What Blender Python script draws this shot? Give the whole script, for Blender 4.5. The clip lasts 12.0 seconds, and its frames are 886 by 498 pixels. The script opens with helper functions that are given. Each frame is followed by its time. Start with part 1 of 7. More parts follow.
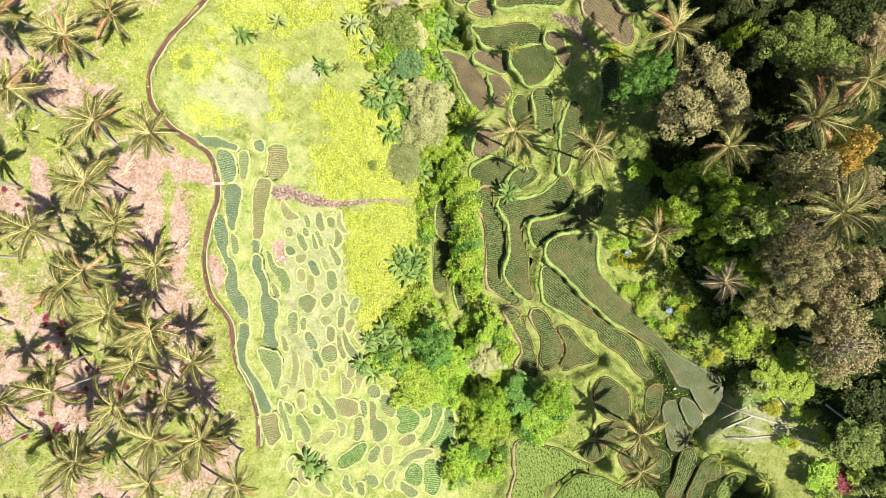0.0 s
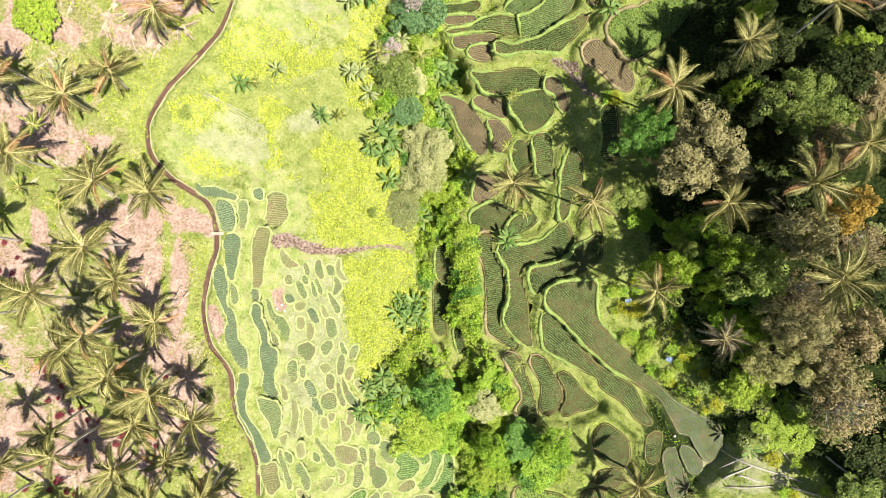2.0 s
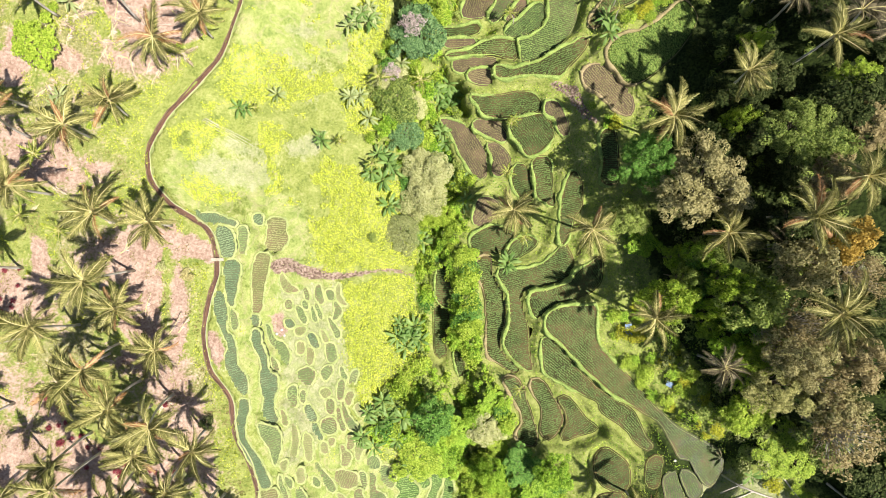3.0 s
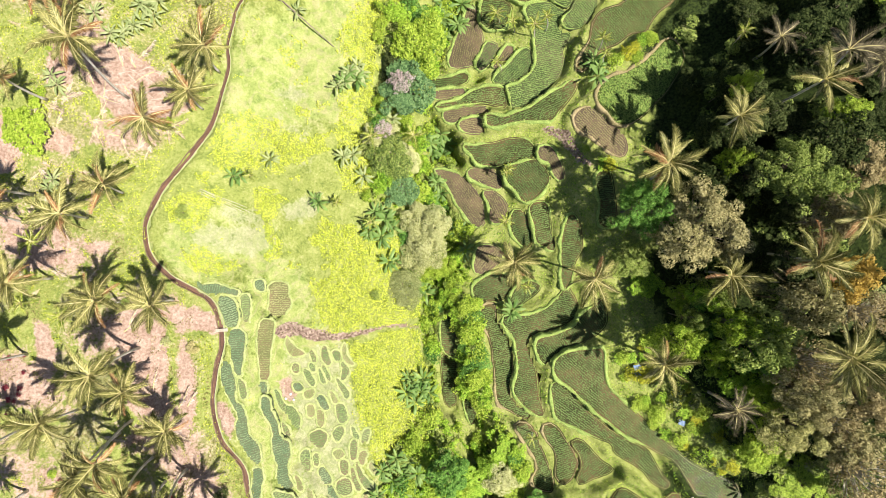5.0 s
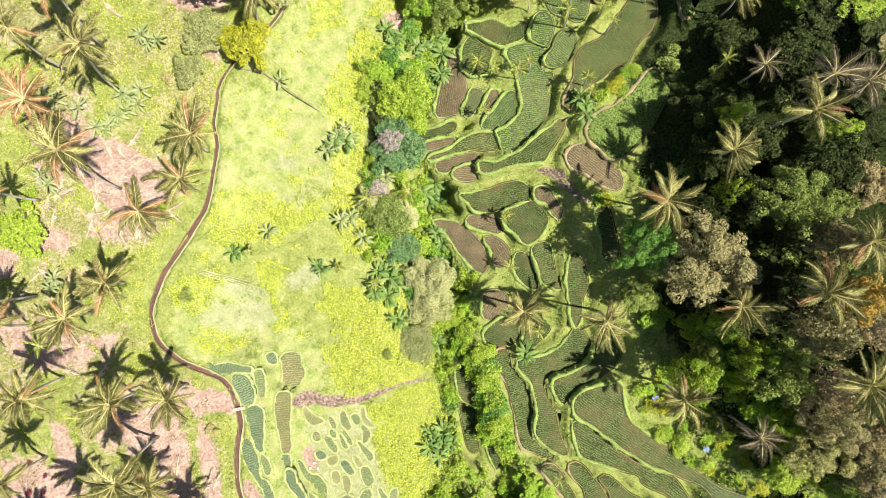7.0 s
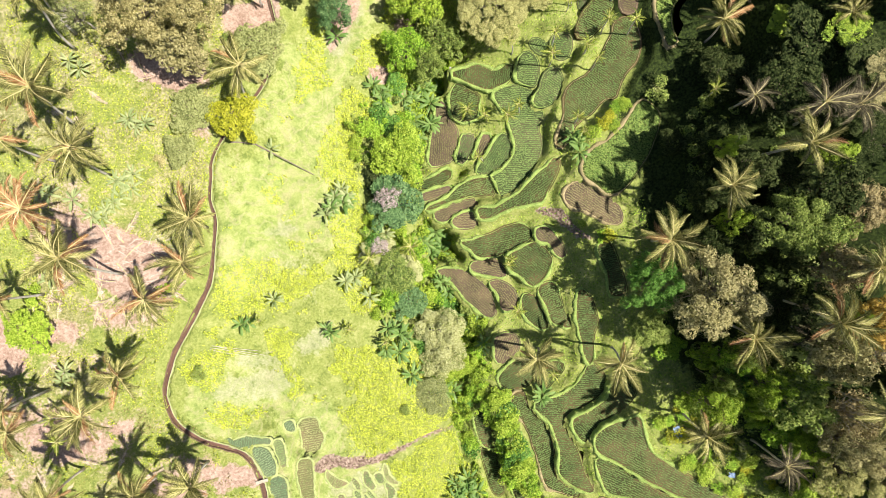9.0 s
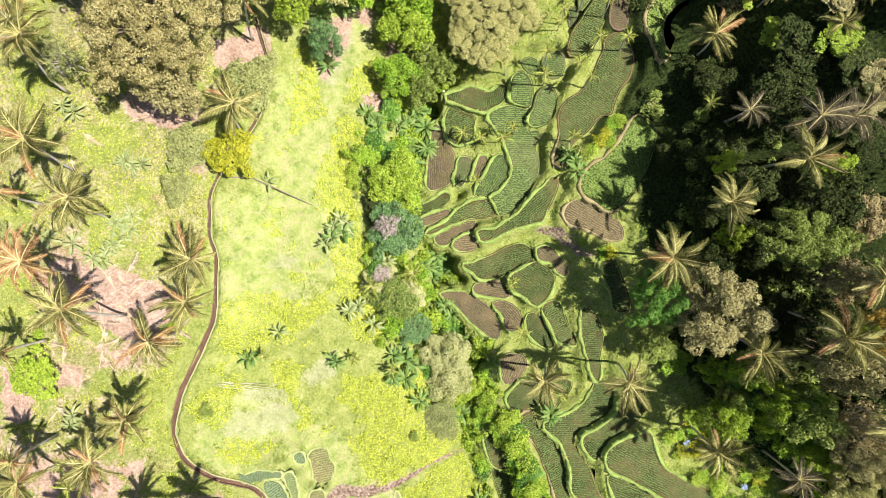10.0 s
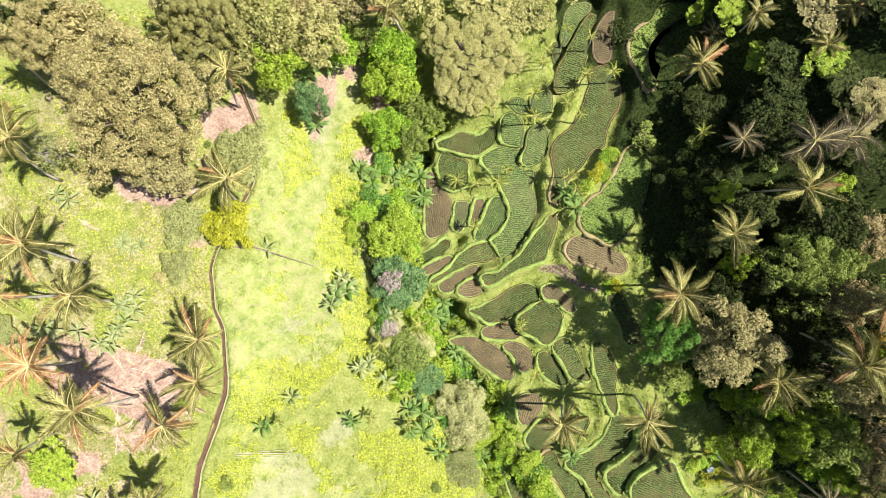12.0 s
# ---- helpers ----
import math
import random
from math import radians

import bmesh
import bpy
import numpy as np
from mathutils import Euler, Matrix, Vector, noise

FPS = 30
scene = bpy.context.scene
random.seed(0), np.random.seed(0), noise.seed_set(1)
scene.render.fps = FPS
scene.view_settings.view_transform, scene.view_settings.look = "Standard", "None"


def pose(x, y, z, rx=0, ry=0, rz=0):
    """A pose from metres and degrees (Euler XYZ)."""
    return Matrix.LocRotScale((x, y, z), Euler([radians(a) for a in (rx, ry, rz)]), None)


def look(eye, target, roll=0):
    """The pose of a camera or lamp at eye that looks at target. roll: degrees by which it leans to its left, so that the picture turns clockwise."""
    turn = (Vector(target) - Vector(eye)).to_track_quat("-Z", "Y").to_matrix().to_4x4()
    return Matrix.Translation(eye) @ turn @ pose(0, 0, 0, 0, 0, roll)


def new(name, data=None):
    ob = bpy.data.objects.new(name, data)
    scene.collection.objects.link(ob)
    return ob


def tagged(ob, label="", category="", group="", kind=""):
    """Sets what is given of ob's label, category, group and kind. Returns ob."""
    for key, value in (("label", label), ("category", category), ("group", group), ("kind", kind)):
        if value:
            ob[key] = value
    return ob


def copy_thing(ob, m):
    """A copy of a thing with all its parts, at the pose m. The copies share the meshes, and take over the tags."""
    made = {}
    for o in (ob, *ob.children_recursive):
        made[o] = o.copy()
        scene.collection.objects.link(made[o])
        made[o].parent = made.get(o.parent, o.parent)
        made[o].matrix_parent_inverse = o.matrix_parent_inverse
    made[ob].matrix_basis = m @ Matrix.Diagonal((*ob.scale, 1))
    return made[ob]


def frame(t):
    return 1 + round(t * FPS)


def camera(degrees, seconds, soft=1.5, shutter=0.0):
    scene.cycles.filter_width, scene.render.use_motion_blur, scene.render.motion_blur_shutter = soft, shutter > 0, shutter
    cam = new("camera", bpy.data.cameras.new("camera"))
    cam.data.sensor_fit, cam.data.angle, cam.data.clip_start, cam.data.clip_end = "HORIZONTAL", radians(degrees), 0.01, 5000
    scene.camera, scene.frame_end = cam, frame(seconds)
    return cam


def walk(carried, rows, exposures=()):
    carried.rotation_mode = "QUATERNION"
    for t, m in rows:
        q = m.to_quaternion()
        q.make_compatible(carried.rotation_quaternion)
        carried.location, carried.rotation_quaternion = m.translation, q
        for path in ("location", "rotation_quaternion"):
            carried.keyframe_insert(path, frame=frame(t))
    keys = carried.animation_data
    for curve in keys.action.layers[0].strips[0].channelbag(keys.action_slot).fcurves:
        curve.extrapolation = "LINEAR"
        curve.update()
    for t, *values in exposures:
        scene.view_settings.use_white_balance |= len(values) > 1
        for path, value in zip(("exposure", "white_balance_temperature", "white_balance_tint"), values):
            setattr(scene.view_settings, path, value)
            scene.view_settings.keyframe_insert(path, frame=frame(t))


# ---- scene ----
# The camera: a drone about 105 m above the terraces, looking straight down.
cam = camera(70.3, 12.0, 0.2)
PATH = [  # seconds, x, y, z, rx, ry, rz
    (0, 0.000, -0.000, 100.000, 0.000, 0.000, 0.000),
    (0.5, 0.203, 1.989, 99.941, -0.076, 0.081, 0.007),
    (1, 0.397, 4.023, 99.889, -0.158, 0.175, 0.020),
    (1.5, 0.582, 6.131, 99.860, -0.248, 0.272, 0.001),
    (2, 0.751, 8.259, 99.860, -0.331, 0.363, -0.019),
    (2.5, 0.908, 10.355, 99.839, -0.397, 0.449, -0.040),
    (3, 1.047, 12.439, 99.776, -0.440, 0.519, -0.073),
    (3.5, 1.141, 14.573, 99.711, -0.455, 0.564, -0.137),
    (5.5, 0.620, 22.510, 99.606, -0.117, 0.229, -5.567),
    (6, 0.474, 24.662, 99.583, -0.119, 0.113, -6.945),
    (6.5, 0.400, 26.865, 99.503, -0.135, 0.007, -8.531),
    (7, 0.369, 29.058, 99.438, -0.170, -0.091, -10.118),
    (9, 1.311, 37.179, 99.224, -0.111, -0.190, -15.585),
    (9.5, 1.709, 39.025, 99.142, -0.054, -0.183, -16.884),
    (10, 2.193, 40.819, 99.094, 0.009, -0.181, -18.211),
    (10.5, 2.695, 42.587, 99.091, 0.093, -0.171, -19.554),
    (11, 3.230, 44.251, 99.022, 0.205, -0.153, -20.864),
    (11.5, 3.792, 45.886, 98.931, 0.341, -0.123, -22.176),
    (12, 4.351, 47.500, 98.819, 0.480, -0.089, -23.500),
]
walk(cam, [(t, pose(x, y, z, rx, ry, rz)) for t, x, y, z, rx, ry, rz in PATH], [(0, 1.0, 6500, 15), (12, 1.0, 6500, 15)])

# ---- light ----
SUN = Vector((0.905, -0.425, 1.96)).normalized()   # towards the sun, 63 degrees high
world = bpy.data.worlds.new("sky")
scene.world = world
world.use_nodes = True
sky = world.node_tree.nodes.new("ShaderNodeTexSky")
sky.sky_type, sky.sun_disc = "NISHITA", False
sky.sun_elevation, sky.sun_rotation = radians(63), radians(115)
world.node_tree.links.new(sky.outputs[0], world.node_tree.nodes["Background"].inputs[0])
world.node_tree.nodes["Background"].inputs[1].default_value = 0.05
sun = new("sun", bpy.data.lights.new("sun", "SUN"))
sun.data.energy, sun.data.angle, sun.data.color = 5.0, radians(0.5), (1.0, 0.95, 0.86)
sun.matrix_world = look(SUN * 300, (0, 0, 0))

# ---- materials ----


def rgb(c):
    return (*c, 1.0)


def nodes_of(name):
    m = bpy.data.materials.new(name)
    m.use_nodes = True
    return m, m.node_tree.nodes, m.node_tree.links


def noise_at(n, l, scale, detail=4.0, where=None):
    """A noise in object or world metres."""
    t = n.new("ShaderNodeTexNoise")
    t.inputs["Scale"].default_value, t.inputs["Detail"].default_value = scale, detail
    if where is None:
        where = n.new("ShaderNodeNewGeometry").outputs["Position"]
    l.new(where, t.inputs["Vector"])
    return t.outputs["Fac"]


def ramp(n, l, fac, stops):
    r = n.new("ShaderNodeValToRGB")
    while len(r.color_ramp.elements) < len(stops):
        r.color_ramp.elements.new(0.5)
    for e, (at, c) in zip(r.color_ramp.elements, stops):
        e.position, e.color = at, rgb(c)
    l.new(fac, r.inputs[0])
    return r.outputs[0]


def mix(n, l, fac, a, b, mode="MIX"):
    m = n.new("ShaderNodeMix")
    m.data_type, m.blend_type = "RGBA", mode
    for v, i in ((fac, 0), (a, 6), (b, 7)):
        if isinstance(v, (int, float)):
            m.inputs[i].default_value = v
        elif isinstance(v, tuple):
            m.inputs[i].default_value = rgb(v)
        else:
            l.new(v, m.inputs[i])
    return m.outputs[2]


def maths(n, l, op, a, b=0.0, clamp=False):
    m = n.new("ShaderNodeMath")
    m.operation, m.use_clamp = op, clamp
    for i, v in enumerate((a, b)):
        if isinstance(v, (int, float)):
            m.inputs[i].default_value = v
        else:
            l.new(v, m.inputs[i])
    return m.outputs[0]


def bump(n, l, height, strength, distance):
    b = n.new("ShaderNodeBump")
    b.inputs["Strength"].default_value, b.inputs["Distance"].default_value = strength, distance
    l.new(height, b.inputs["Height"])
    return b.outputs[0]


def leaf_mat(name, dark, mid, light, rough=0.45, through_light=0.25, grain=0.72, gloss=0.2):
    """Leaves: each one its own shade, with slower patches of shade over the plant, and light that passes through."""
    m, n, l = nodes_of(name)
    p = n["Principled BSDF"]
    geo = n.new("ShaderNodeNewGeometry")
    info = n.new("ShaderNodeObjectInfo")
    patch = noise_at(n, l, 0.6, 2)
    v = maths(n, l, "ADD", maths(n, l, "MULTIPLY", geo.outputs["Random Per Island"], grain), maths(n, l, "MULTIPLY", patch, 0.5))
    v = maths(n, l, "ADD", v, maths(n, l, "MULTIPLY", maths(n, l, "SUBTRACT", info.outputs["Random"], 0.5), 0.25))
    col = ramp(n, l, v, [(0.22, dark), (0.52, mid), (0.85, light)])
    l.new(col, p.inputs["Base Color"])
    p.inputs["Roughness"].default_value = rough
    p.inputs["Specular IOR Level"].default_value = gloss
    tr = n.new("ShaderNodeBsdfTranslucent")
    l.new(col, tr.inputs[0])
    mx = n.new("ShaderNodeMixShader")
    mx.inputs[0].default_value = through_light
    l.new(p.outputs[0], mx.inputs[1])
    l.new(tr.outputs[0], mx.inputs[2])
    l.new(mx.outputs[0], n["Material Output"].inputs[0])
    return m


def plain_mat(name, a, b, scale, rough=0.8, grain=8.0, relief=0.03, metal=0.0):
    """A surface of two shades in patches, with a finer grain and relief."""
    m, n, l = nodes_of(name)
    p = n["Principled BSDF"]
    big, fine = noise_at(n, l, scale, 3), noise_at(n, l, grain, 6)
    v = maths(n, l, "ADD", maths(n, l, "MULTIPLY", big, 0.6), maths(n, l, "MULTIPLY", fine, 0.5))
    l.new(ramp(n, l, v, [(0.35, a), (0.72, b)]), p.inputs["Base Color"])
    p.inputs["Roughness"].default_value, p.inputs["Metallic"].default_value = rough, metal
    l.new(bump(n, l, fine, 0.6, relief), p.inputs["Normal"])
    return m


def attribute(n, name):
    a = n.new("ShaderNodeAttribute")
    a.attribute_name = name
    return a.outputs["Fac"]


def ground_mat():
    m, n, l = nodes_of("hillside_ground")
    p = n["Principled BSDF"]
    big, mid, fine, tiny = noise_at(n, l, 0.12, 4), noise_at(n, l, 0.55, 5), noise_at(n, l, 2.6, 6), noise_at(n, l, 11.0, 4)
    grass = ramp(n, l, maths(n, l, "ADD", maths(n, l, "MULTIPLY", mid, 0.5), maths(n, l, "MULTIPLY", fine, 0.5)),
                 [(0.34, (0.14, 0.185, 0.04)), (0.5, (0.265, 0.305, 0.08)), (0.66, (0.37, 0.385, 0.14))])
    meadow = ramp(n, l, maths(n, l, "ADD", maths(n, l, "MULTIPLY", mid, 0.6), maths(n, l, "MULTIPLY", fine, 0.4)),
                  [(0.35, (0.18, 0.245, 0.064)), (0.5, (0.30, 0.355, 0.105)), (0.66, (0.415, 0.415, 0.18))])
    rings = maths(n, l, "SINE", maths(n, l, "ADD", maths(n, l, "MULTIPLY", big, 75.0), maths(n, l, "MULTIPLY", fine, 2.0)))
    rings = maths(n, l, "MULTIPLY", maths(n, l, "SUBTRACT", rings, 0.35), 1.5, True)
    meadow = mix(n, l, maths(n, l, "MULTIPLY", rings, 0.45), meadow, (0.40, 0.355, 0.20))
    soil = ramp(n, l, maths(n, l, "ADD", maths(n, l, "MULTIPLY", mid, 0.4), maths(n, l, "MULTIPLY", fine, 0.6)),
                [(0.33, (0.24, 0.145, 0.105)), (0.5, (0.375, 0.265, 0.205)), (0.68, (0.53, 0.41, 0.33))])
    # leaf-strewn ground, coloured near black to stand in for shade under trees
    shaded_floor = ramp(n, l, fine, [(0.35, (0.012, 0.02, 0.006)), (0.6, (0.04, 0.06, 0.014))])
    edge = maths(n, l, "SUBTRACT", maths(n, l, "ADD", maths(n, l, "MULTIPLY", mid, 0.7), maths(n, l, "MULTIPLY", fine, 0.5)), 0.6)

    def mask(name):
        v = maths(n, l, "ADD", attribute(n, name), maths(n, l, "MULTIPLY", edge, 1.6))
        return maths(n, l, "MULTIPLY", maths(n, l, "SUBTRACT", v, 0.38), 4.0, True)
    col = mix(n, l, mask("meadow"), grass, meadow)
    dry = ramp(n, l, maths(n, l, "ADD", maths(n, l, "MULTIPLY", mid, 0.4), maths(n, l, "MULTIPLY", fine, 0.6)),
               [(0.35, (0.13, 0.14, 0.045)), (0.5, (0.27, 0.265, 0.11)), (0.65, (0.46, 0.41, 0.25))])
    col = mix(n, l, mask("dry"), col, dry)
    tan = ramp(n, l, maths(n, l, "ADD", maths(n, l, "MULTIPLY", mid, 0.5), maths(n, l, "MULTIPLY", fine, 0.5)),
               [(0.35, (0.215, 0.25, 0.11)), (0.5, (0.33, 0.345, 0.175)), (0.66, (0.43, 0.42, 0.245))])
    tan = mix(n, l, maths(n, l, "MULTIPLY", rings, 0.55), tan, (0.30, 0.345, 0.13))
    col = mix(n, l, mask("worn"), col, tan)
    col = mix(n, l, mask("soil"), col, soil)
    cut = ramp(n, l, fine, [(0.35, (0.11, 0.075, 0.055)), (0.5, (0.25, 0.175, 0.14)), (0.66, (0.40, 0.31, 0.25))])
    col = mix(n, l, mask("earth"), col, cut)
    col = mix(n, l, mask("shaded_litter"), col, shaded_floor)
    speck = maths(n, l, "MULTIPLY", maths(n, l, "SUBTRACT", tiny, 0.42), 5.0, True)
    col = mix(n, l, maths(n, l, "MULTIPLY", speck, 0.55), col, mix(n, l, 0.75, col, (0.25, 0.30, 0.15), "MULTIPLY"))
    l.new(col, p.inputs["Base Color"])
    p.inputs["Roughness"].default_value = 0.95
    p.inputs["Specular IOR Level"].default_value = 0.1
    h = maths(n, l, "ADD", fine, maths(n, l, "MULTIPLY", tiny, 0.5))
    l.new(bump(n, l, h, 0.8, 0.25), p.inputs["Normal"])
    return m


def bed_mat(name, mud, mud2, rough, wet, ripple=0.06, bare=(0.17, 0.12, 0.07), wet_east=False):
    """The bed of a paddy: mud under a film of water, with browner patches; some hold standing water at their eastern end."""
    m, n, l = nodes_of(name)
    p = n["Principled BSDF"]
    big, mid, fine = noise_at(n, l, 0.16, 3), noise_at(n, l, 0.5, 4), noise_at(n, l, 5.0, 5)
    v = maths(n, l, "ADD", maths(n, l, "MULTIPLY", mid, 0.6), maths(n, l, "MULTIPLY", fine, 0.4))
    col = ramp(n, l, v, [(0.35, mud), (0.65, mud2)])
    brown = maths(n, l, "MULTIPLY", maths(n, l, "SUBTRACT", maths(n, l, "ADD", big, maths(n, l, "MULTIPLY", mid, 0.4)), 0.66), 5.0, True)
    l.new(mix(n, l, maths(n, l, "MULTIPLY", brown, 0.65), col, bare), p.inputs["Base Color"])
    r = maths(n, l, "ADD", maths(n, l, "MULTIPLY", maths(n, l, "ADD", mid, maths(n, l, "MULTIPLY", fine, 1.4)), 0.6), rough - 0.72)
    if wet_east:
        xyz = n.new("ShaderNodeSeparateXYZ")
        l.new(n.new("ShaderNodeNewGeometry").outputs["Position"], xyz.inputs[0])
        pool = maths(n, l, "MULTIPLY", maths(n, l, "ADD", maths(n, l, "SUBTRACT", xyz.outputs[0], 31.0), maths(n, l, "MULTIPLY", maths(n, l, "SUBTRACT", mid, 0.5), 14.0)), 0.16, True)
        r = maths(n, l, "SUBTRACT", r, maths(n, l, "MULTIPLY", pool, 0.30))
        l.new(maths(n, l, "ADD", maths(n, l, "MULTIPLY", pool, 0.07), wet), p.inputs["Specular IOR Level"])
    else:
        p.inputs["Specular IOR Level"].default_value = wet
    l.new(maths(n, l, "MAXIMUM", r, 0.06), p.inputs["Roughness"])
    l.new(bump(n, l, fine, 0.5, ripple), p.inputs["Normal"])
    return m


GROUND = ground_mat()
BUND = plain_mat("grassy_bund", (0.11, 0.18, 0.03), (0.30, 0.40, 0.10), 0.9, 0.95, 4.0, 0.25)
BUND_DRY = plain_mat("trodden_bund", (0.15, 0.13, 0.05), (0.37, 0.30, 0.16), 0.9, 0.95, 5.0, 0.15)
BUND_PALE = plain_mat("straw_green_bund", (0.215, 0.275, 0.085), (0.40, 0.43, 0.18), 0.7, 0.95, 4.0, 0.15)
BEDS = {
    "young": bed_mat("muddy_paddy_bed", (0.028, 0.034, 0.011), (0.072, 0.068, 0.024), 0.85, 0.04, bare=(0.135, 0.095, 0.045)),
    "strip": bed_mat("muddy_paddy_bed_wet_at_one_end", (0.030, 0.036, 0.012), (0.075, 0.072, 0.026), 0.8, 0.05, 0.05, bare=(0.15, 0.10, 0.05), wet_east=True),
    "brown": bed_mat("brown_paddy_bed", (0.055, 0.045, 0.026), (0.125, 0.09, 0.058), 0.75, 0.1),
    "faint": bed_mat("dry_grassy_plot", (0.16, 0.18, 0.072), (0.29, 0.27, 0.135), 0.85, 0.1),
    "soft": bed_mat("damp_grassy_plot", (0.10, 0.135, 0.058), (0.19, 0.20, 0.095), 0.8, 0.1),
    "green": bed_mat("green_paddy_bed", (0.03, 0.05, 0.006), (0.06, 0.08, 0.015), 0.8, 0.1, bare=(0.06, 0.07, 0.02)),
    "teal": bed_mat("dark_wet_paddy_bed", (0.075, 0.105, 0.055), (0.14, 0.165, 0.085), 0.75, 0.08, bare=(0.12, 0.13, 0.07)),
    "stubble": bed_mat("stubble_paddy_bed", (0.10, 0.12, 0.04), (0.21, 0.185, 0.09), 0.85, 0.1),
    "water": bed_mat("flooded_paddy_bed", (0.040, 0.052, 0.020), (0.085, 0.088, 0.042), 0.52, 0.10, 0.05),
    "lush": bed_mat("green_plot_bed", (0.06, 0.115, 0.03), (0.12, 0.17, 0.06), 0.8, 0.08, bare=(0.10, 0.14, 0.05)),
    "fresh": bed_mat("green_muddy_paddy_bed", (0.038, 0.06, 0.018), (0.09, 0.105, 0.04), 0.8, 0.06, bare=(0.13, 0.115, 0.06)),
}
RICE = {
    "young": leaf_mat("young_rice", (0.050, 0.090, 0.020), (0.112, 0.180, 0.046), (0.20, 0.285, 0.092), 0.6, grain=0.35),
    "fresh": leaf_mat("fresh_rice", (0.066, 0.120, 0.030), (0.155, 0.235, 0.06), (0.28, 0.36, 0.12), 0.6, grain=0.35),
    "brown": leaf_mat("thin_brown_rice", (0.10, 0.095, 0.035), (0.19, 0.17, 0.07), (0.30, 0.27, 0.12), 0.6, grain=0.35),
    "green": leaf_mat("dense_green_rice", (0.055, 0.11, 0.014), (0.14, 0.225, 0.035), (0.25, 0.33, 0.07), 0.6),
    "teal": leaf_mat("deep_green_rice", (0.10, 0.17, 0.08), (0.19, 0.27, 0.13), (0.30, 0.38, 0.20), 0.6, grain=0.35),
    "faint": leaf_mat("thin_stubble", (0.15, 0.19, 0.06), (0.26, 0.29, 0.11), (0.38, 0.39, 0.17), 0.6, grain=0.35),
    "soft": leaf_mat("sparse_green_rice", (0.11, 0.18, 0.055), (0.21, 0.29, 0.10), (0.33, 0.40, 0.16), 0.6, grain=0.35),
    "stubble": leaf_mat("rice_stubble", (0.15, 0.18, 0.06), (0.27, 0.285, 0.11), (0.39, 0.39, 0.18), 0.6, grain=0.35),
    "lush": leaf_mat("lush_rice", (0.08, 0.17, 0.04), (0.17, 0.29, 0.07), (0.30, 0.42, 0.13), 0.6),
}
RICE["water"] = RICE["strip"] = RICE["young"]
COVER = leaf_mat("yellow_green_ground_cover", (0.17, 0.23, 0.02), (0.42, 0.505, 0.04), (0.60, 0.645, 0.085), 0.6)
WEEDS = leaf_mat("meadow_weeds", (0.125, 0.165, 0.02), (0.27, 0.29, 0.06), (0.43, 0.40, 0.14), 0.7)
PALE_GRASS = leaf_mat("pale_grass_blades", (0.17, 0.23, 0.06), (0.30, 0.36, 0.12), (0.42, 0.44, 0.19), 0.7)
FROND = leaf_mat("palm_leaflets", (0.040, 0.045, 0.010), (0.185, 0.185, 0.052), (0.44, 0.415, 0.15), 0.5, 0.12, grain=0.6)
FROND_DRY = leaf_mat("dry_palm_leaflets", (0.18, 0.09, 0.03), (0.34, 0.18, 0.07), (0.48, 0.30, 0.15), 0.6, 0.15)
FROND_YOUNG = leaf_mat("green_palm_leaflets", (0.07, 0.12, 0.01), (0.20, 0.27, 0.03), (0.40, 0.44, 0.08), 0.4, 0.25)
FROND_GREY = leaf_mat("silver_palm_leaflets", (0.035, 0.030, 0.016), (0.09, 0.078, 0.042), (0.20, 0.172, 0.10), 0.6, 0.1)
FALLEN = leaf_mat("fallen_palm_leaflets", (0.20, 0.13, 0.10), (0.36, 0.26, 0.21), (0.52, 0.42, 0.36), 0.8, 0.0)
RIB = plain_mat("palm_rib", (0.38, 0.34, 0.13), (0.56, 0.50, 0.24), 2.0, 0.5, 20.0, 0.01)
BARK = plain_mat("pale_palm_bark", (0.32, 0.29, 0.25), (0.62, 0.58, 0.52), 1.5, 0.85, 9.0, 0.03)
WOOD = plain_mat("tree_bark", (0.10, 0.075, 0.05), (0.26, 0.21, 0.16), 1.2, 0.9, 10.0, 0.04)
NUT = plain_mat("coconut_husk", (0.30, 0.20, 0.06), (0.42, 0.30, 0.12), 3.0, 0.5, 12.0, 0.01)
BANANA = leaf_mat("banana_leaf", (0.035, 0.085, 0.018), (0.10, 0.195, 0.04), (0.25, 0.36, 0.10), 0.45, 0.3)
BANANA_PALE = leaf_mat("pale_banana_leaf", (0.12, 0.18, 0.05), (0.24, 0.31, 0.11), (0.40, 0.44, 0.20), 0.4, 0.3)
CONCRETE = plain_mat("worn_concrete", (0.22, 0.19, 0.13), (0.44, 0.40, 0.31), 0.8, 0.9, 9.0, 0.02)
MUD = plain_mat("canal_mud_water", (0.05, 0.024, 0.014), (0.15, 0.078, 0.048), 0.5, 0.45, 3.0, 0.03)
DARK_EARTH = plain_mat("dark_damp_earth", (0.07, 0.04, 0.022), (0.19, 0.125, 0.075), 0.8, 0.9, 5.0, 0.08)
DEADWOOD = plain_mat("bleached_wood", (0.26, 0.23, 0.18), (0.54, 0.50, 0.42), 1.0, 0.8, 14.0, 0.02)
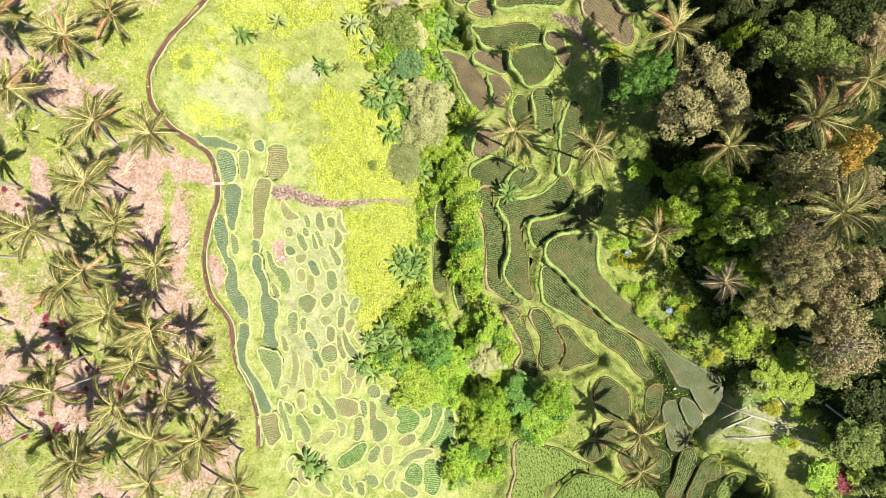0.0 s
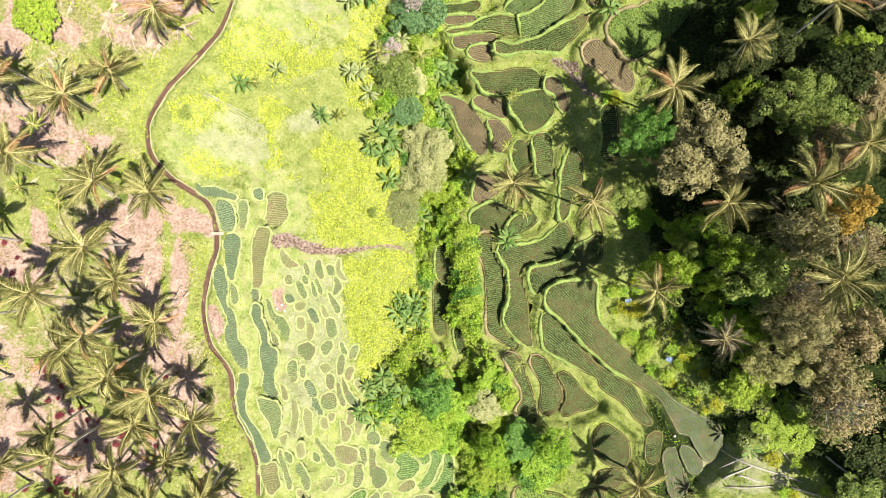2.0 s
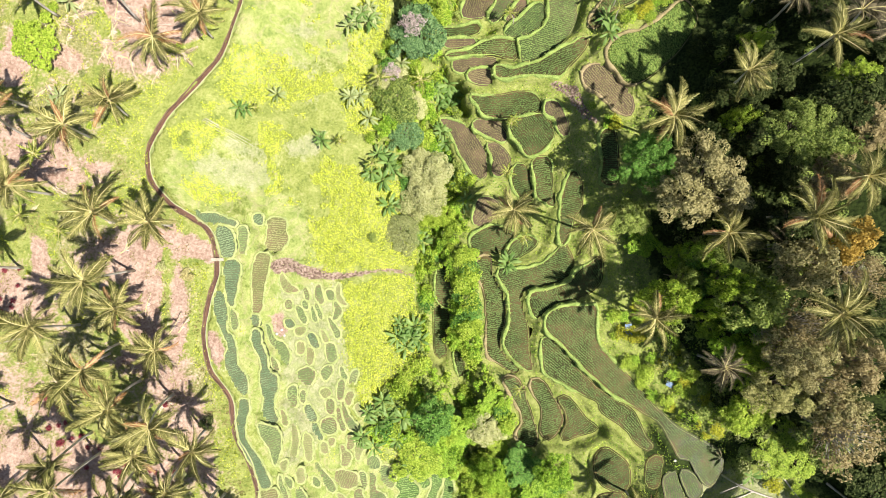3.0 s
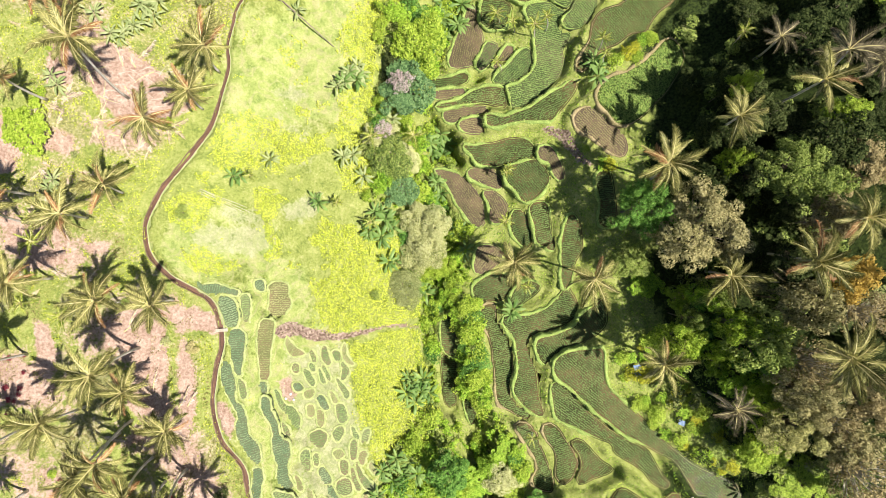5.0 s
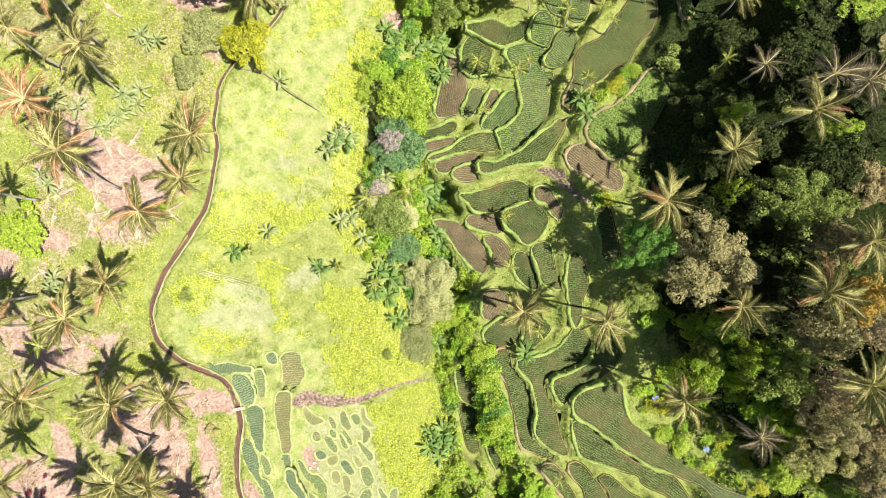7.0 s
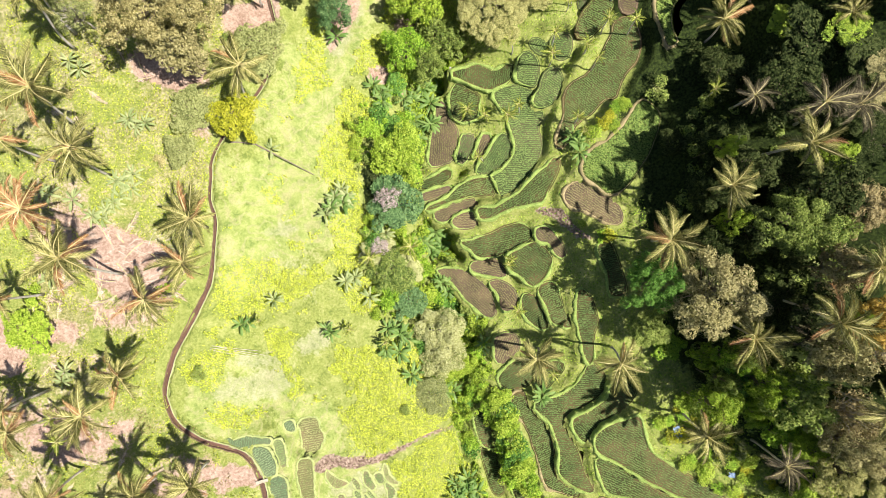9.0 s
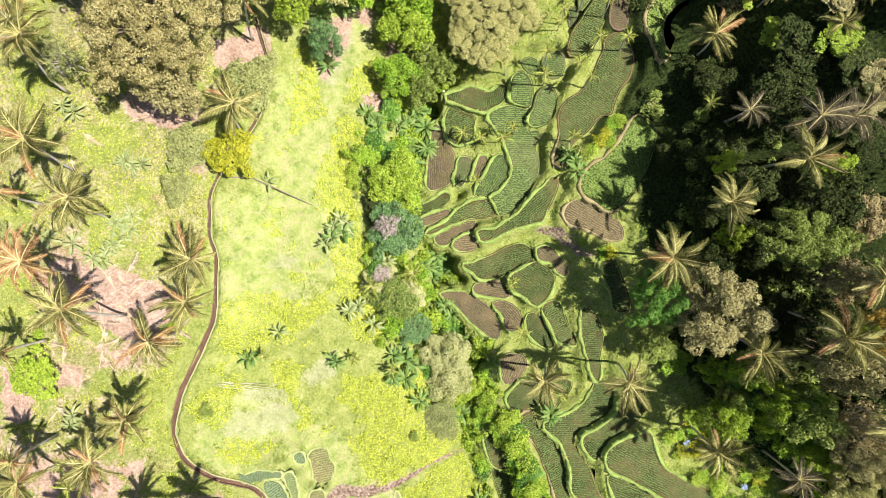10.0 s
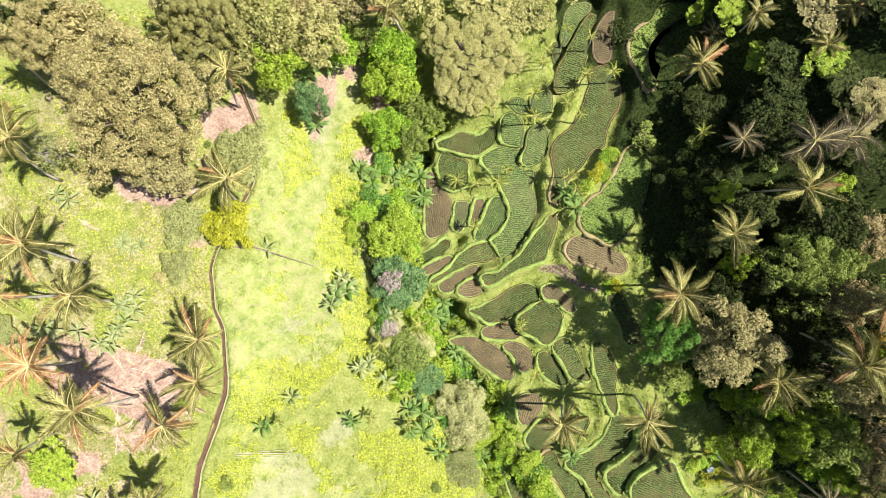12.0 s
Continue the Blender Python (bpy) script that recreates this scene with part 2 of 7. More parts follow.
LEAVES = {
    "olive": leaf_mat("olive_leaves", (0.11, 0.105, 0.036), (0.25, 0.23, 0.088), (0.42, 0.385, 0.175), 0.6, 0.3),
    "pale": leaf_mat("pale_olive_leaves", (0.23, 0.205, 0.08), (0.45, 0.405, 0.165), (0.64, 0.58, 0.28), 0.7, 0.42),
    "green": leaf_mat("green_leaves", (0.048, 0.088, 0.013), (0.16, 0.225, 0.038), (0.32, 0.39, 0.095), 0.6, 0.32),
    # dark green taken almost to black, with the wood's shade in the colour
    "deep": leaf_mat("shade_darkened_green_leaves", (0.010, 0.018, 0.005), (0.030, 0.045, 0.013), (0.08, 0.10, 0.032), 0.7, 0.2, gloss=0.03),
    "lime": leaf_mat("lime_leaves", (0.10, 0.18, 0.012), (0.255, 0.38, 0.03), (0.44, 0.55, 0.075), 0.6, 0.38),
    "bright": leaf_mat("bright_green_leaves", (0.06, 0.15, 0.009), (0.20, 0.365, 0.022), (0.37, 0.53, 0.06), 0.6, 0.32),
    "yellow": leaf_mat("yellow_green_leaves", (0.12, 0.14, 0.008), (0.29, 0.31, 0.014), (0.45, 0.45, 0.04), 0.6),
    "orange": leaf_mat("ochre_leaves", (0.15, 0.09, 0.012), (0.34, 0.22, 0.03), (0.52, 0.37, 0.08), 0.6),
    "brown": leaf_mat("sparse_brown_leaves", (0.10, 0.08, 0.03), (0.23, 0.185, 0.075), (0.38, 0.32, 0.15), 0.6),
    "bamboo": leaf_mat("bamboo_leaves", (0.22, 0.25, 0.08), (0.40, 0.42, 0.16), (0.55, 0.56, 0.27), 0.6, 0.35),
    "emerald": leaf_mat("emerald_leaves", (0.025, 0.075, 0.010), (0.08, 0.20, 0.026), (0.19, 0.36, 0.065), 0.6, 0.3),
    "moss": leaf_mat("moss_green_leaves", (0.13, 0.14, 0.035), (0.29, 0.29, 0.09), (0.47, 0.455, 0.18), 0.6, 0.3),
    "blue": leaf_mat("blue_green_leaves", (0.035, 0.08, 0.028), (0.085, 0.18, 0.055), (0.19, 0.31, 0.11), 0.6, 0.3),
    "lilac": leaf_mat("faded_lilac_blossom", (0.22, 0.16, 0.15), (0.42, 0.33, 0.31), (0.60, 0.50, 0.47), 0.6),
    "grey": leaf_mat("grey_green_leaves", (0.10, 0.125, 0.035), (0.22, 0.25, 0.08), (0.37, 0.40, 0.15), 0.6, 0.3),
    "red": leaf_mat("dark_red_leaves", (0.07, 0.010, 0.014), (0.17, 0.022, 0.032), (0.32, 0.06, 0.08), 0.6),
}

# ---- building helpers ----
rng = np.random.default_rng(7)


def mesh_of(name, verts, faces, material, smooth=False):
    me = bpy.data.meshes.new(name)
    me.from_pydata([tuple(map(float, v)) for v in verts], [], [tuple(map(int, q)) for q in faces])
    me.materials.append(material)
    if smooth:
        me.shade_smooth()
    return me


def part(name, me, parent, label="", m=None):
    ob = new(name, me)
    ob.parent = parent
    if m is not None:
        ob.matrix_basis = m
    return tagged(ob, label)


def tube(path, radii, sides=7):
    """Verts and faces of a tapered tube along a path."""
    vs, fs = [], []
    for i, (p, r) in enumerate(zip(path, radii)):
        d = Vector(path[min(i + 1, len(path) - 1)]) - Vector(path[max(i - 1, 0)])
        q = d.to_track_quat("Z", "Y")
        for k in range(sides):
            a = 2 * math.pi * k / sides
            vs.append(Vector(p) + q @ Vector((r * math.cos(a), r * math.sin(a), 0)))
    for i in range(len(path) - 1):
        for k in range(sides):
            j = (k + 1) % sides
            fs.append((i * sides + k, i * sides + j, (i + 1) * sides + j, (i + 1) * sides + k))
    fs.append(tuple(range(sides))[::-1])
    fs.append(tuple((len(path) - 1) * sides + k for k in range(sides)))
    return vs, fs


def joined(pieces):
    vs, fs = [], []
    for v, q in pieces:
        fs += [tuple(i + len(vs) for i in face) for face in q]
        vs += list(v)
    return vs, fs


def smooth_line(pts, step=0.7, closed=False):
    """A rounded line through the points of a plan."""
    p = np.array(pts, float)
    n = len(p)
    out = []
    for i in range(n if closed else n - 1):
        at = [(i + k) % n if closed else min(max(i + k, 0), n - 1) for k in (-1, 0, 1, 2)]
        a, b, c, d = p[at]
        k = max(2, int(np.linalg.norm(c - b) / step))
        t = np.arange(k)[:, None] / k
        out.append(0.5 * (2 * b + (c - a) * t + (2 * a - 5 * b + 4 * c - d) * t ** 2 + (3 * b - a - 3 * c + d) * t ** 3))
    if not closed:
        out.append(p[-1:])
    return np.vstack(out)


def normals_2d(line, closed):
    if closed:
        d = np.roll(line, -1, 0) - np.roll(line, 1, 0)
    else:
        d = np.gradient(line, axis=0)
    d /= np.linalg.norm(d, axis=1)[:, None] + 1e-9
    return np.stack([d[:, 1], -d[:, 0]], 1)


def sweep(line, z, profile, closed=False, spread=1.0):
    """A profile of (out, up) pairs carried along a plan line at the heights z; out is to the line's right."""
    nrm = normals_2d(line, closed)
    z = np.broadcast_to(z, len(line))
    k = len(profile)
    spread = np.broadcast_to(spread, len(line))
    vs = [(p[0] + q[0] * o * w, p[1] + q[1] * o * w, h + u) for p, q, h, w in zip(line, nrm, z, spread) for o, u in profile]
    fs = []
    for i in range(len(line) if closed else len(line) - 1):
        j = (i + 1) % len(line)
        fs += [(i * k + a, i * k + a + 1, j * k + a + 1, j * k + a) for a in range(k - 1)]
    return vs, fs


def inside(poly, x, y):
    """Which of the points lie in the outline."""
    hit = np.zeros(np.shape(x), bool)
    a = np.asarray(poly)
    for (x0, y0), (x1, y1) in zip(a, np.roll(a, -1, 0)):
        if y0 != y1:
            hit ^= ((y0 > y) != (y1 > y)) & (x < (x1 - x0) * (y - y0) / (y1 - y0) + x0)
    return hit


def far_from(poly, x, y):
    """The distance of the points from the outline, with a minus sign inside it."""
    best = np.full(np.shape(x), 1e9)
    a = np.asarray(poly)
    for p, q in zip(a, np.roll(a, -1, 0)):
        d = q - p
        t = np.clip(((x - p[0]) * d[0] + (y - p[1]) * d[1]) / (d @ d + 1e-9), 0, 1)
        best = np.minimum(best, np.hypot(x - p[0] - t * d[0], y - p[1] - t * d[1]))
    return np.where(inside(a, x, y), -best, best)


def area_of(p):
    q = np.roll(p, -1, 0)
    return 0.5 * float((p[:, 0] * q[:, 1] - q[:, 0] * p[:, 1]).sum())


# ---- the lie of the land ----


def ravine_x(y):
    """The line of the stream bed at the bottom of the valley."""
    return np.interp(y, (-80, -25, -8, 3, 15, 31, 45, 55, 65, 80, 120), (10, 7, 1, -3, -2, 0.5, 3.5, 6, 9, 12, 22))


def canal_x(y):
    """The line of the irrigation canal along the western slope."""
    return np.interp(y, (-80, -40, -24, -13, -2, 10, 18, 24, 30, 36, 48, 60, 72, 90, 130), (-27, -28, -28.5, -31, -36, -35, -38, -44, -45, -41, -32.5, -26.5, -20, -12, 4))


def base_height(x, y):
    """The valley without its terraces: a slope on either side of the stream."""
    u = x - np.clip((-12 - x) / 10, 0, 1) * np.clip(canal_x(y) + 35, -6, 14) * np.clip((x + 160) / 80, 0, 1)
    side = np.interp(u, (-600, -200, -90, -60, -45, -36, -32, -28.5, -25.5, -15, -9, 5, 12, 20, 25, 37, 45, 52, 60, 75, 110, 200, 600),
                     (40, 30, 12, 7, 4.6, 2.9, 2.6, 0.8, -1.0, -1.7, -3.2, -5.6, -4.7, -3.6, -1.9, -1.0, 3.0, 7.5, 13, 22, 34, 45, 50))
    side = side - np.clip((x - 37) * 0.28, 0, 8) * np.clip((-8 - y) / 14, 0, 1)
    side = side - 1.7 * np.exp(-(((x - 13) / 9) ** 2)) * np.clip((y - 4) / 8, 0, 1)
    side = side - np.clip((x - 36) * 0.45, 0, 6) * np.clip((y - 42) / 10, 0, 1) * np.clip((60 - x) / 8, 0, 1)
    deep = np.interp(y, (-40, -20, -8, 0, 80, 110), (2.5, 3.0, 6.0, 7.0, 7.0, 3.0))
    return side - deep * np.exp(-(((x - ravine_x(y)) / 4.2) ** 2))


# Paddies: kind, outline in the plan, height, width of the bund round it, its surface, and the way its rows run.
PADDIES, ROWS = [], []


def paddy(kind, pts, wide=0.62, edge=None, z=None, rows="across"):
    line = smooth_line(pts, 0.25 if edge == "pale" else 0.6, True)
    if area_of(line) < 0:
        line = line[::-1]
    mid = line.mean(0)
    r = np.random.default_rng(int(abs(mid[0] * 91 + mid[1] * 37)))
    ragged = np.convolve(np.tile(r.normal(0, 1, len(line)), 3), np.ones(3) / 3, "same")[len(line):2 * len(line)]
    line = line + normals_2d(line, True) * (ragged * (0.11 if edge == "pale" else 0.10))[:, None]
    if edge == "pale":
        wide = 0.36
    PADDIES.append((kind, line, float(base_height(mid[0], mid[1])) if z is None else z, wide, edge))
    ROWS.append(rows)


# north of the eastern side
paddy("fresh", [(18.1, 59.5), (19.4, 59.6), (20.7, 59.6), (23.1, 58.2), (22.4, 56.9), (21.6, 56.2), (22.0, 55.0), (23.4, 54.2), (22.5, 53.0), (21.9, 51.2), (22.0, 49.6), (20.8, 47.4), (18.3, 45.4), (15.8, 43.8), (14.3, 43.3), (13.5, 43.0), (13.2, 45.3), (12.7, 46.2), (14.3, 46.3), (15.9, 47.2), (17.2, 48.3), (18.0, 50.0), (18.1, 52.0), (18.0, 54.1), (17.6, 55.5), (17.4, 56.6), (16.9, 58.1), (16.9, 59.3)], z=-5.2)
paddy("fresh", [(14.4, 51.2), (16.3, 52.4), (17.0, 51.5), (16.8, 49.9), (15.5, 48.6), (13.6, 47.5), (11.6, 47.2), (10.7, 47.7), (11.9, 48.9), (13.3, 50.1)], z=-5.7, rows="along")
paddy("fresh", [(24.3, 58.1), (25.6, 60.0), (27.2, 60.5), (27.9, 59.2), (27.1, 57.4), (25.8, 55.9), (24.4, 55.3), (23.0, 55.4), (22.4, 56.3), (23.1, 57.4)], z=-4.2)
paddy("fresh", [(22.4, 63.6), (23.8, 64.0), (24.6, 62.8), (24.1, 60.8), (23.3, 58.8), (21.2, 59.9), (21.0, 61.1)], z=-4.6)
paddy("young", [(13.4, 64.5), (15.4, 64.6), (17.8, 62.9), (20.2, 63.3), (20.9, 62.6), (19.6, 61.2), (17.4, 60.9), (15.9, 60.9), (13.9, 62.2), (11.7, 64.1), (11.1, 64.3)], z=-5.2)
paddy("young", [(11.2, 62.7), (12.2, 61.7), (13.2, 60.5), (14.0, 59.8), (13.6, 58.5), (13.3, 57.1), (12.3, 56.5), (10.3, 56.9), (9.5, 57.9), (9.6, 59.7), (10.1, 61.5)], z=-6.2)
paddy("brown", [(7.3, 60.6), (8.2, 60.1), (8.2, 58.3), (8.5, 56.6), (8.8, 55.0), (8.2, 53.2), (7.0, 51.3), (5.9, 51.2), (4.4, 50.9), (3.4, 51.7), (5.4, 56.4)], z=-6.8, rows="along")
paddy("water", [(10.1, 54.2), (11.9, 53.2), (11.2, 51.9), (9.9, 50.9), (8.5, 50.1), (8.3, 51.2), (9.2, 52.7)], z=-6.6, rows="along")
paddy("brown", [(13.3, 53.2), (13.9, 52.5), (12.7, 51.2), (11.5, 50.2), (10.8, 50.1), (11.8, 51.6)], z=-6.2, rows="along")
paddy("young", [(0.7, 44.0), (2.5, 44.3), (4.8, 44.8), (7.4, 46.0), (9.2, 46.5), (11.6, 46.3), (12.2, 46.0), (12.2, 43.8), (11.3, 43.7), (8.7, 44.4), (5.8, 44.2), (4.0, 44.1), (1.9, 43.8)], z=-5.6, rows="along")
paddy("young", [(0.1, 48.6), (1.8, 48.6), (3.9, 48.7), (5.7, 49.1), (5.8, 48.5), (4.1, 47.9), (2.0, 47.8), (0.1, 48.1)], z=-6.6, rows="along")
paddy("brown", [(0.8, 46.3), (3.0, 46.5), (5.3, 46.5), (5.2, 46.2), (2.9, 46.0), (0.9, 45.9)], z=-6.0, rows="along")
paddy("brown", [(2.2, 43.4), (4.3, 43.6), (6.8, 43.5), (9.1, 43.0), (8.7, 42.5), (6.9, 42.4), (5.0, 42.2), (4.0, 41.5), (2.9, 41.6), (2.0, 42.3)], z=-5.9, rows="along")
paddy("brown", [(5.0, 41.3), (6.5, 41.7), (8.1, 41.4), (8.3, 40.2), (8.3, 39.4), (7.0, 39.3), (5.2, 39.7), (4.5, 40.7)], z=-5.5, rows="along")
paddy("young", [(8.7, 40.7), (8.9, 41.6), (11.1, 40.9), (13.8, 41.2), (16.9, 42.4), (19.7, 44.0), (21.7, 45.1), (23.1, 46.1), (23.6, 45.5), (22.6, 43.7), (21.6, 42.5), (19.9, 40.8), (19.1, 40.1), (16.9, 40.3), (13.5, 40.5), (10.7, 40.0), (9.0, 40.0)], z=-3.7, rows="along")
paddy("young", [(5.0, 37.1), (6.5, 36.9), (9.6, 37.1), (12.4, 37.6), (14.8, 37.4), (16.0, 36.4), (16.4, 35.4), (15.8, 34.6), (14.3, 34.3), (11.2, 33.7), (9.1, 33.6), (7.0, 34.3), (6.2, 35.6), (5.1, 36.7)], z=-5.2, rows="along")
paddy("brown", [(17.3, 35.8), (19.0, 35.6), (19.8, 34.2), (20.4, 32.4), (20.6, 30.6), (19.8, 31.0), (19.0, 33.4), (17.1, 34.2)], z=-4.3, rows="along")
paddy("brown", [(22.9, 40.0), (24.0, 41.0), (25.5, 41.1), (27.0, 40.1), (28.7, 38.4), (30.0, 36.8), (30.6, 34.2), (29.7, 33.3), (27.6, 34.7), (25.5, 36.8), (23.3, 38.4)], z=-2.2, rows="along", edge="dry")
paddy("green", [(27.1, 44.1), (29.3, 45.9), (31.5, 46.4), (34.1, 47.7), (36.3, 49.3), (38.0, 50.9), (39.3, 50.8), (40.6, 48.5), (39.6, 46.0), (37.1, 42.7), (32.8, 39.1), (29.5, 38.3), (27.7, 40.9), (26.8, 42.3)], z=-1.2, edge="dry")
paddy("young", [(31.9, 58.0), (34.1, 59.6), (36.8, 62.4), (38.9, 64.7), (41.1, 64.8), (41.4, 61.4), (40.0, 58.0), (37.7, 56.5), (35.2, 53.3), (33.4, 53.3), (30.6, 51.8), (28.2, 50.9), (26.7, 49.6), (25.4, 48.1), (24.1, 48.0), (25.2, 50.5), (26.6, 52.9), (27.4, 55.0), (28.6, 56.5), (30.2, 57.3)], z=-2.9, edge="dry")
paddy("young", [(32.3, 64.9), (34.0, 67.7), (36.1, 69.3), (38.5, 71.2), (40.5, 72.8), (42.1, 73.4), (42.1, 72.5), (40.3, 70.4), (38.5, 67.7), (36.6, 65.6), (34.0, 63.9), (32.8, 64.2)], z=-3.2)
paddy("brown", [(40.8, 69.4), (42.0, 70.8), (43.9, 72.0), (45.2, 72.2), (43.8, 70.0), (42.3, 67.2), (41.3, 65.6), (40.0, 66.1), (40.1, 67.7)], z=-2.2, edge="dry")
paddy("green", [(45.5, 66.6), (47.1, 67.8), (49.6, 68.2), (52.3, 69.7), (56.5, 67.8), (52.3, 66.7), (48.5, 65.5), (46.7, 63.4), (46.0, 60.7), (46.3, 58.8), (44.8, 58.5), (44.6, 60.9), (44.5, 63.3), (44.8, 65.1)], z=-0.8, edge="dry")
paddy("fresh", [(37.3, 73.5), (38.9, 75.6), (40.2, 76.2), (42.5, 75.2), (40.3, 73.7), (38.2, 72.3), (36.3, 70.9), (36.3, 71.7)], z=-3.8)
paddy("water", [(34.8, 71.2), (35.7, 71.7), (35.5, 70.4), (34.6, 68.9), (34.0, 69.1)], z=-4.4, rows="along")
paddy("fresh", [(24.8, 65.7), (25.7, 65.9), (27.0, 64.8), (26.9, 63.7), (25.7, 63.8)], z=-4.4)
paddy("fresh", [(28.3, 65.4), (30.6, 65.2), (30.7, 63.8), (29.7, 62.0), (28.4, 62.0), (27.6, 63.3)], z=-4.0)
# middle of the eastern side
paddy("young", [(11.6, 32.7), (13.7, 33.4), (16.2, 33.8), (17.2, 32.7), (18.1, 30.7), (17.6, 29.6), (16.6, 28.5), (14.8, 27.6), (13.9, 27.6), (12.9, 29.4), (11.7, 31.0)], z=-4.5, rows="along")
paddy("brown", [(-0.2, 33.6), (1.5, 33.3), (3.3, 32.6), (4.6, 31.6), (5.6, 30.0), (6.6, 28.4), (7.0, 26.0), (6.8, 24.1), (5.9, 23.9), (4.8, 25.2), (3.6, 27.1), (2.5, 29.2), (1.4, 31.5)], z=-7.2, rows="along")
paddy("brown", [(5.9, 33.0), (7.7, 33.2), (9.3, 32.7), (9.7, 31.7), (10.4, 30.4), (10.0, 30.0), (8.3, 30.8), (6.6, 31.8), (5.7, 32.4)], z=-6.3, rows="along")
paddy("brown", [(7.8, 29.1), (9.0, 29.1), (10.2, 28.0), (10.9, 26.7), (10.9, 24.6), (9.3, 24.2), (8.7, 24.9), (9.1, 26.6), (8.4, 28.4)], z=-6.6, rows="along")
paddy("young", [(12.7, 25.6), (14.0, 25.2), (14.5, 23.8), (14.9, 21.9), (14.8, 19.7), (13.1, 20.5), (12.1, 22.3), (12.1, 24.3)], z=-6.0)
paddy("young", [(15.3, 26.0), (16.6, 26.6), (17.7, 26.1), (17.9, 23.9), (18.0, 21.5), (18.2, 19.1), (17.4, 19.7), (16.3, 20.0), (15.8, 21.1), (15.8, 23.2)], z=-5.0)
paddy("young", [(20.7, 23.0), (21.8, 24.4), (22.7, 22.0), (22.6, 18.9), (21.3, 16.3), (20.3, 13.1), (19.6, 12.3), (19.5, 14.7), (19.9, 18.4)], z=-3.8)
paddy("brown", [(6.0, 20.1), (7.7, 20.3), (9.4, 19.6), (9.8, 18.8), (9.1, 17.5), (7.5, 16.4), (6.1, 15.9), (5.4, 16.7), (5.7, 18.4)], z=-7.0, rows="along")
paddy("young", [(5.0, 13.3), (6.4, 14.3), (8.8, 15.1), (10.7, 14.6), (11.7, 14.3), (11.2, 13.5), (10.5, 12.1), (9.2, 11.5), (7.3, 11.1), (5.7, 11.5), (5.0, 12.1)], z=-6.6, rows="along")
paddy("young", [(11.1, 10.8), (12.0, 12.5), (13.4, 13.3), (14.4, 13.7), (15.8, 12.9), (14.8, 11.7), (13.3, 10.8), (11.9, 10.0), (11.1, 9.8)], z=-6.0, rows="along")
paddy("young", [(25.9, 30.5), (27.5, 31.0), (28.1, 29.2), (28.3, 25.5), (28.0, 22.3), (26.0, 22.6), (26.2, 25.9)], z=-2.4)
# south of the eastern side
paddy("young", [(6.3, 9.8), (7.8, 10.0), (7.7, 8.1), (8.4, 6.2), (9.5, 4.3), (10.1, 1.5), (9.9, -1.4), (9.2, -3.3), (9.2, -5.2), (11.0, -7.7), (12.7, -8.8), (12.2, -9.1), (10.3, -7.8), (8.0, -6.4), (7.6, -4.7), (7.4, -1.4), (7.4, 2.4), (7.0, 5.3), (6.0, 7.7)], z=-6.3, edge="dry")
paddy("young", [(9.8, 7.9), (12.4, 7.9), (16.3, 8.9), (18.7, 10.7), (20.1, 12.6), (20.7, 11.4), (21.3, 9.5), (21.1, 7.7), (19.4, 6.7), (17.1, 5.8), (14.2, 5.4), (12.6, 4.3), (12.7, 2.0), (13.5, 0.1), (14.1, -2.2), (14.2, -5.1), (14.6, -7.9), (14.4, -8.2), (13.2, -7.4), (11.7, -5.8), (10.8, -4.0), (11.1, -2.7), (11.7, -0.4), (11.7, 2.5), (11.3, 4.8), (10.1, 6.7)], z=-4.9)
paddy("young", [(15.0, 4.0), (16.5, 4.4), (19.3, 5.1), (21.3, 6.0), (22.3, 7.4), (24.0, 8.8), (25.7, 10.2), (26.0, 8.1), (25.5, 5.9), (23.4, 4.5), (20.6, 3.7), (18.2, 3.0), (16.9, 1.9), (16.0, 0.8), (15.6, 0.8), (15.0, 2.1)], z=-3.4)
paddy("strip", [(17.3, 0.6), (18.2, 1.5), (20.3, 1.8), (22.2, 2.1), (24.5, 2.3), (24.7, 0.7), (24.6, -2.0), (25.2, -3.9), (27.1, -6.3), (29.4, -8.6), (32.1, -11.3), (33.5, -13.2), (36.3, -15.9), (38.6, -17.8), (42.2, -19.7), (44.4, -21.0), (45.2, -23.5), (43.6, -26.0), (42.7, -26.2), (41.7, -24.8), (40.2, -22.3), (38.5, -22.0), (37.5, -20.2), (35.3, -16.5), (32.4, -14.1), (29.7, -12.3), (27.4, -10.9), (24.7, -8.6), (22.0, -5.9), (20.1, -4.1), (18.2, -2.3), (17.1, -1.0)], z=-2.0, rows="along")
paddy("strip", [(16.7, -3.3), (17.7, -3.2), (18.2, -3.6), (19.4, -5.1), (21.3, -7.9), (23.7, -10.3), (26.0, -12.2), (28.8, -14.0), (30.6, -15.1), (31.9, -16.6), (33.2, -19.3), (34.2, -21.0), (31.9, -20.0), (30.6, -18.2), (28.6, -16.7), (26.3, -15.2), (25.5, -13.5), (23.1, -12.1), (19.8, -10.2), (17.6, -8.8), (16.8, -7.6), (16.5, -4.9)], z=-3.6, rows="along")
paddy("young", [(10.3, -10.1), (11.9, -10.0), (12.8, -11.2), (14.1, -14.6), (14.8, -17.4), (15.5, -19.7), (15.2, -21.1), (13.5, -20.7), (12.6, -19.9), (12.6, -18.8), (13.4, -17.4), (13.2, -15.4), (12.3, -14.0), (11.3, -12.2)], z=-5.3, edge="dry")
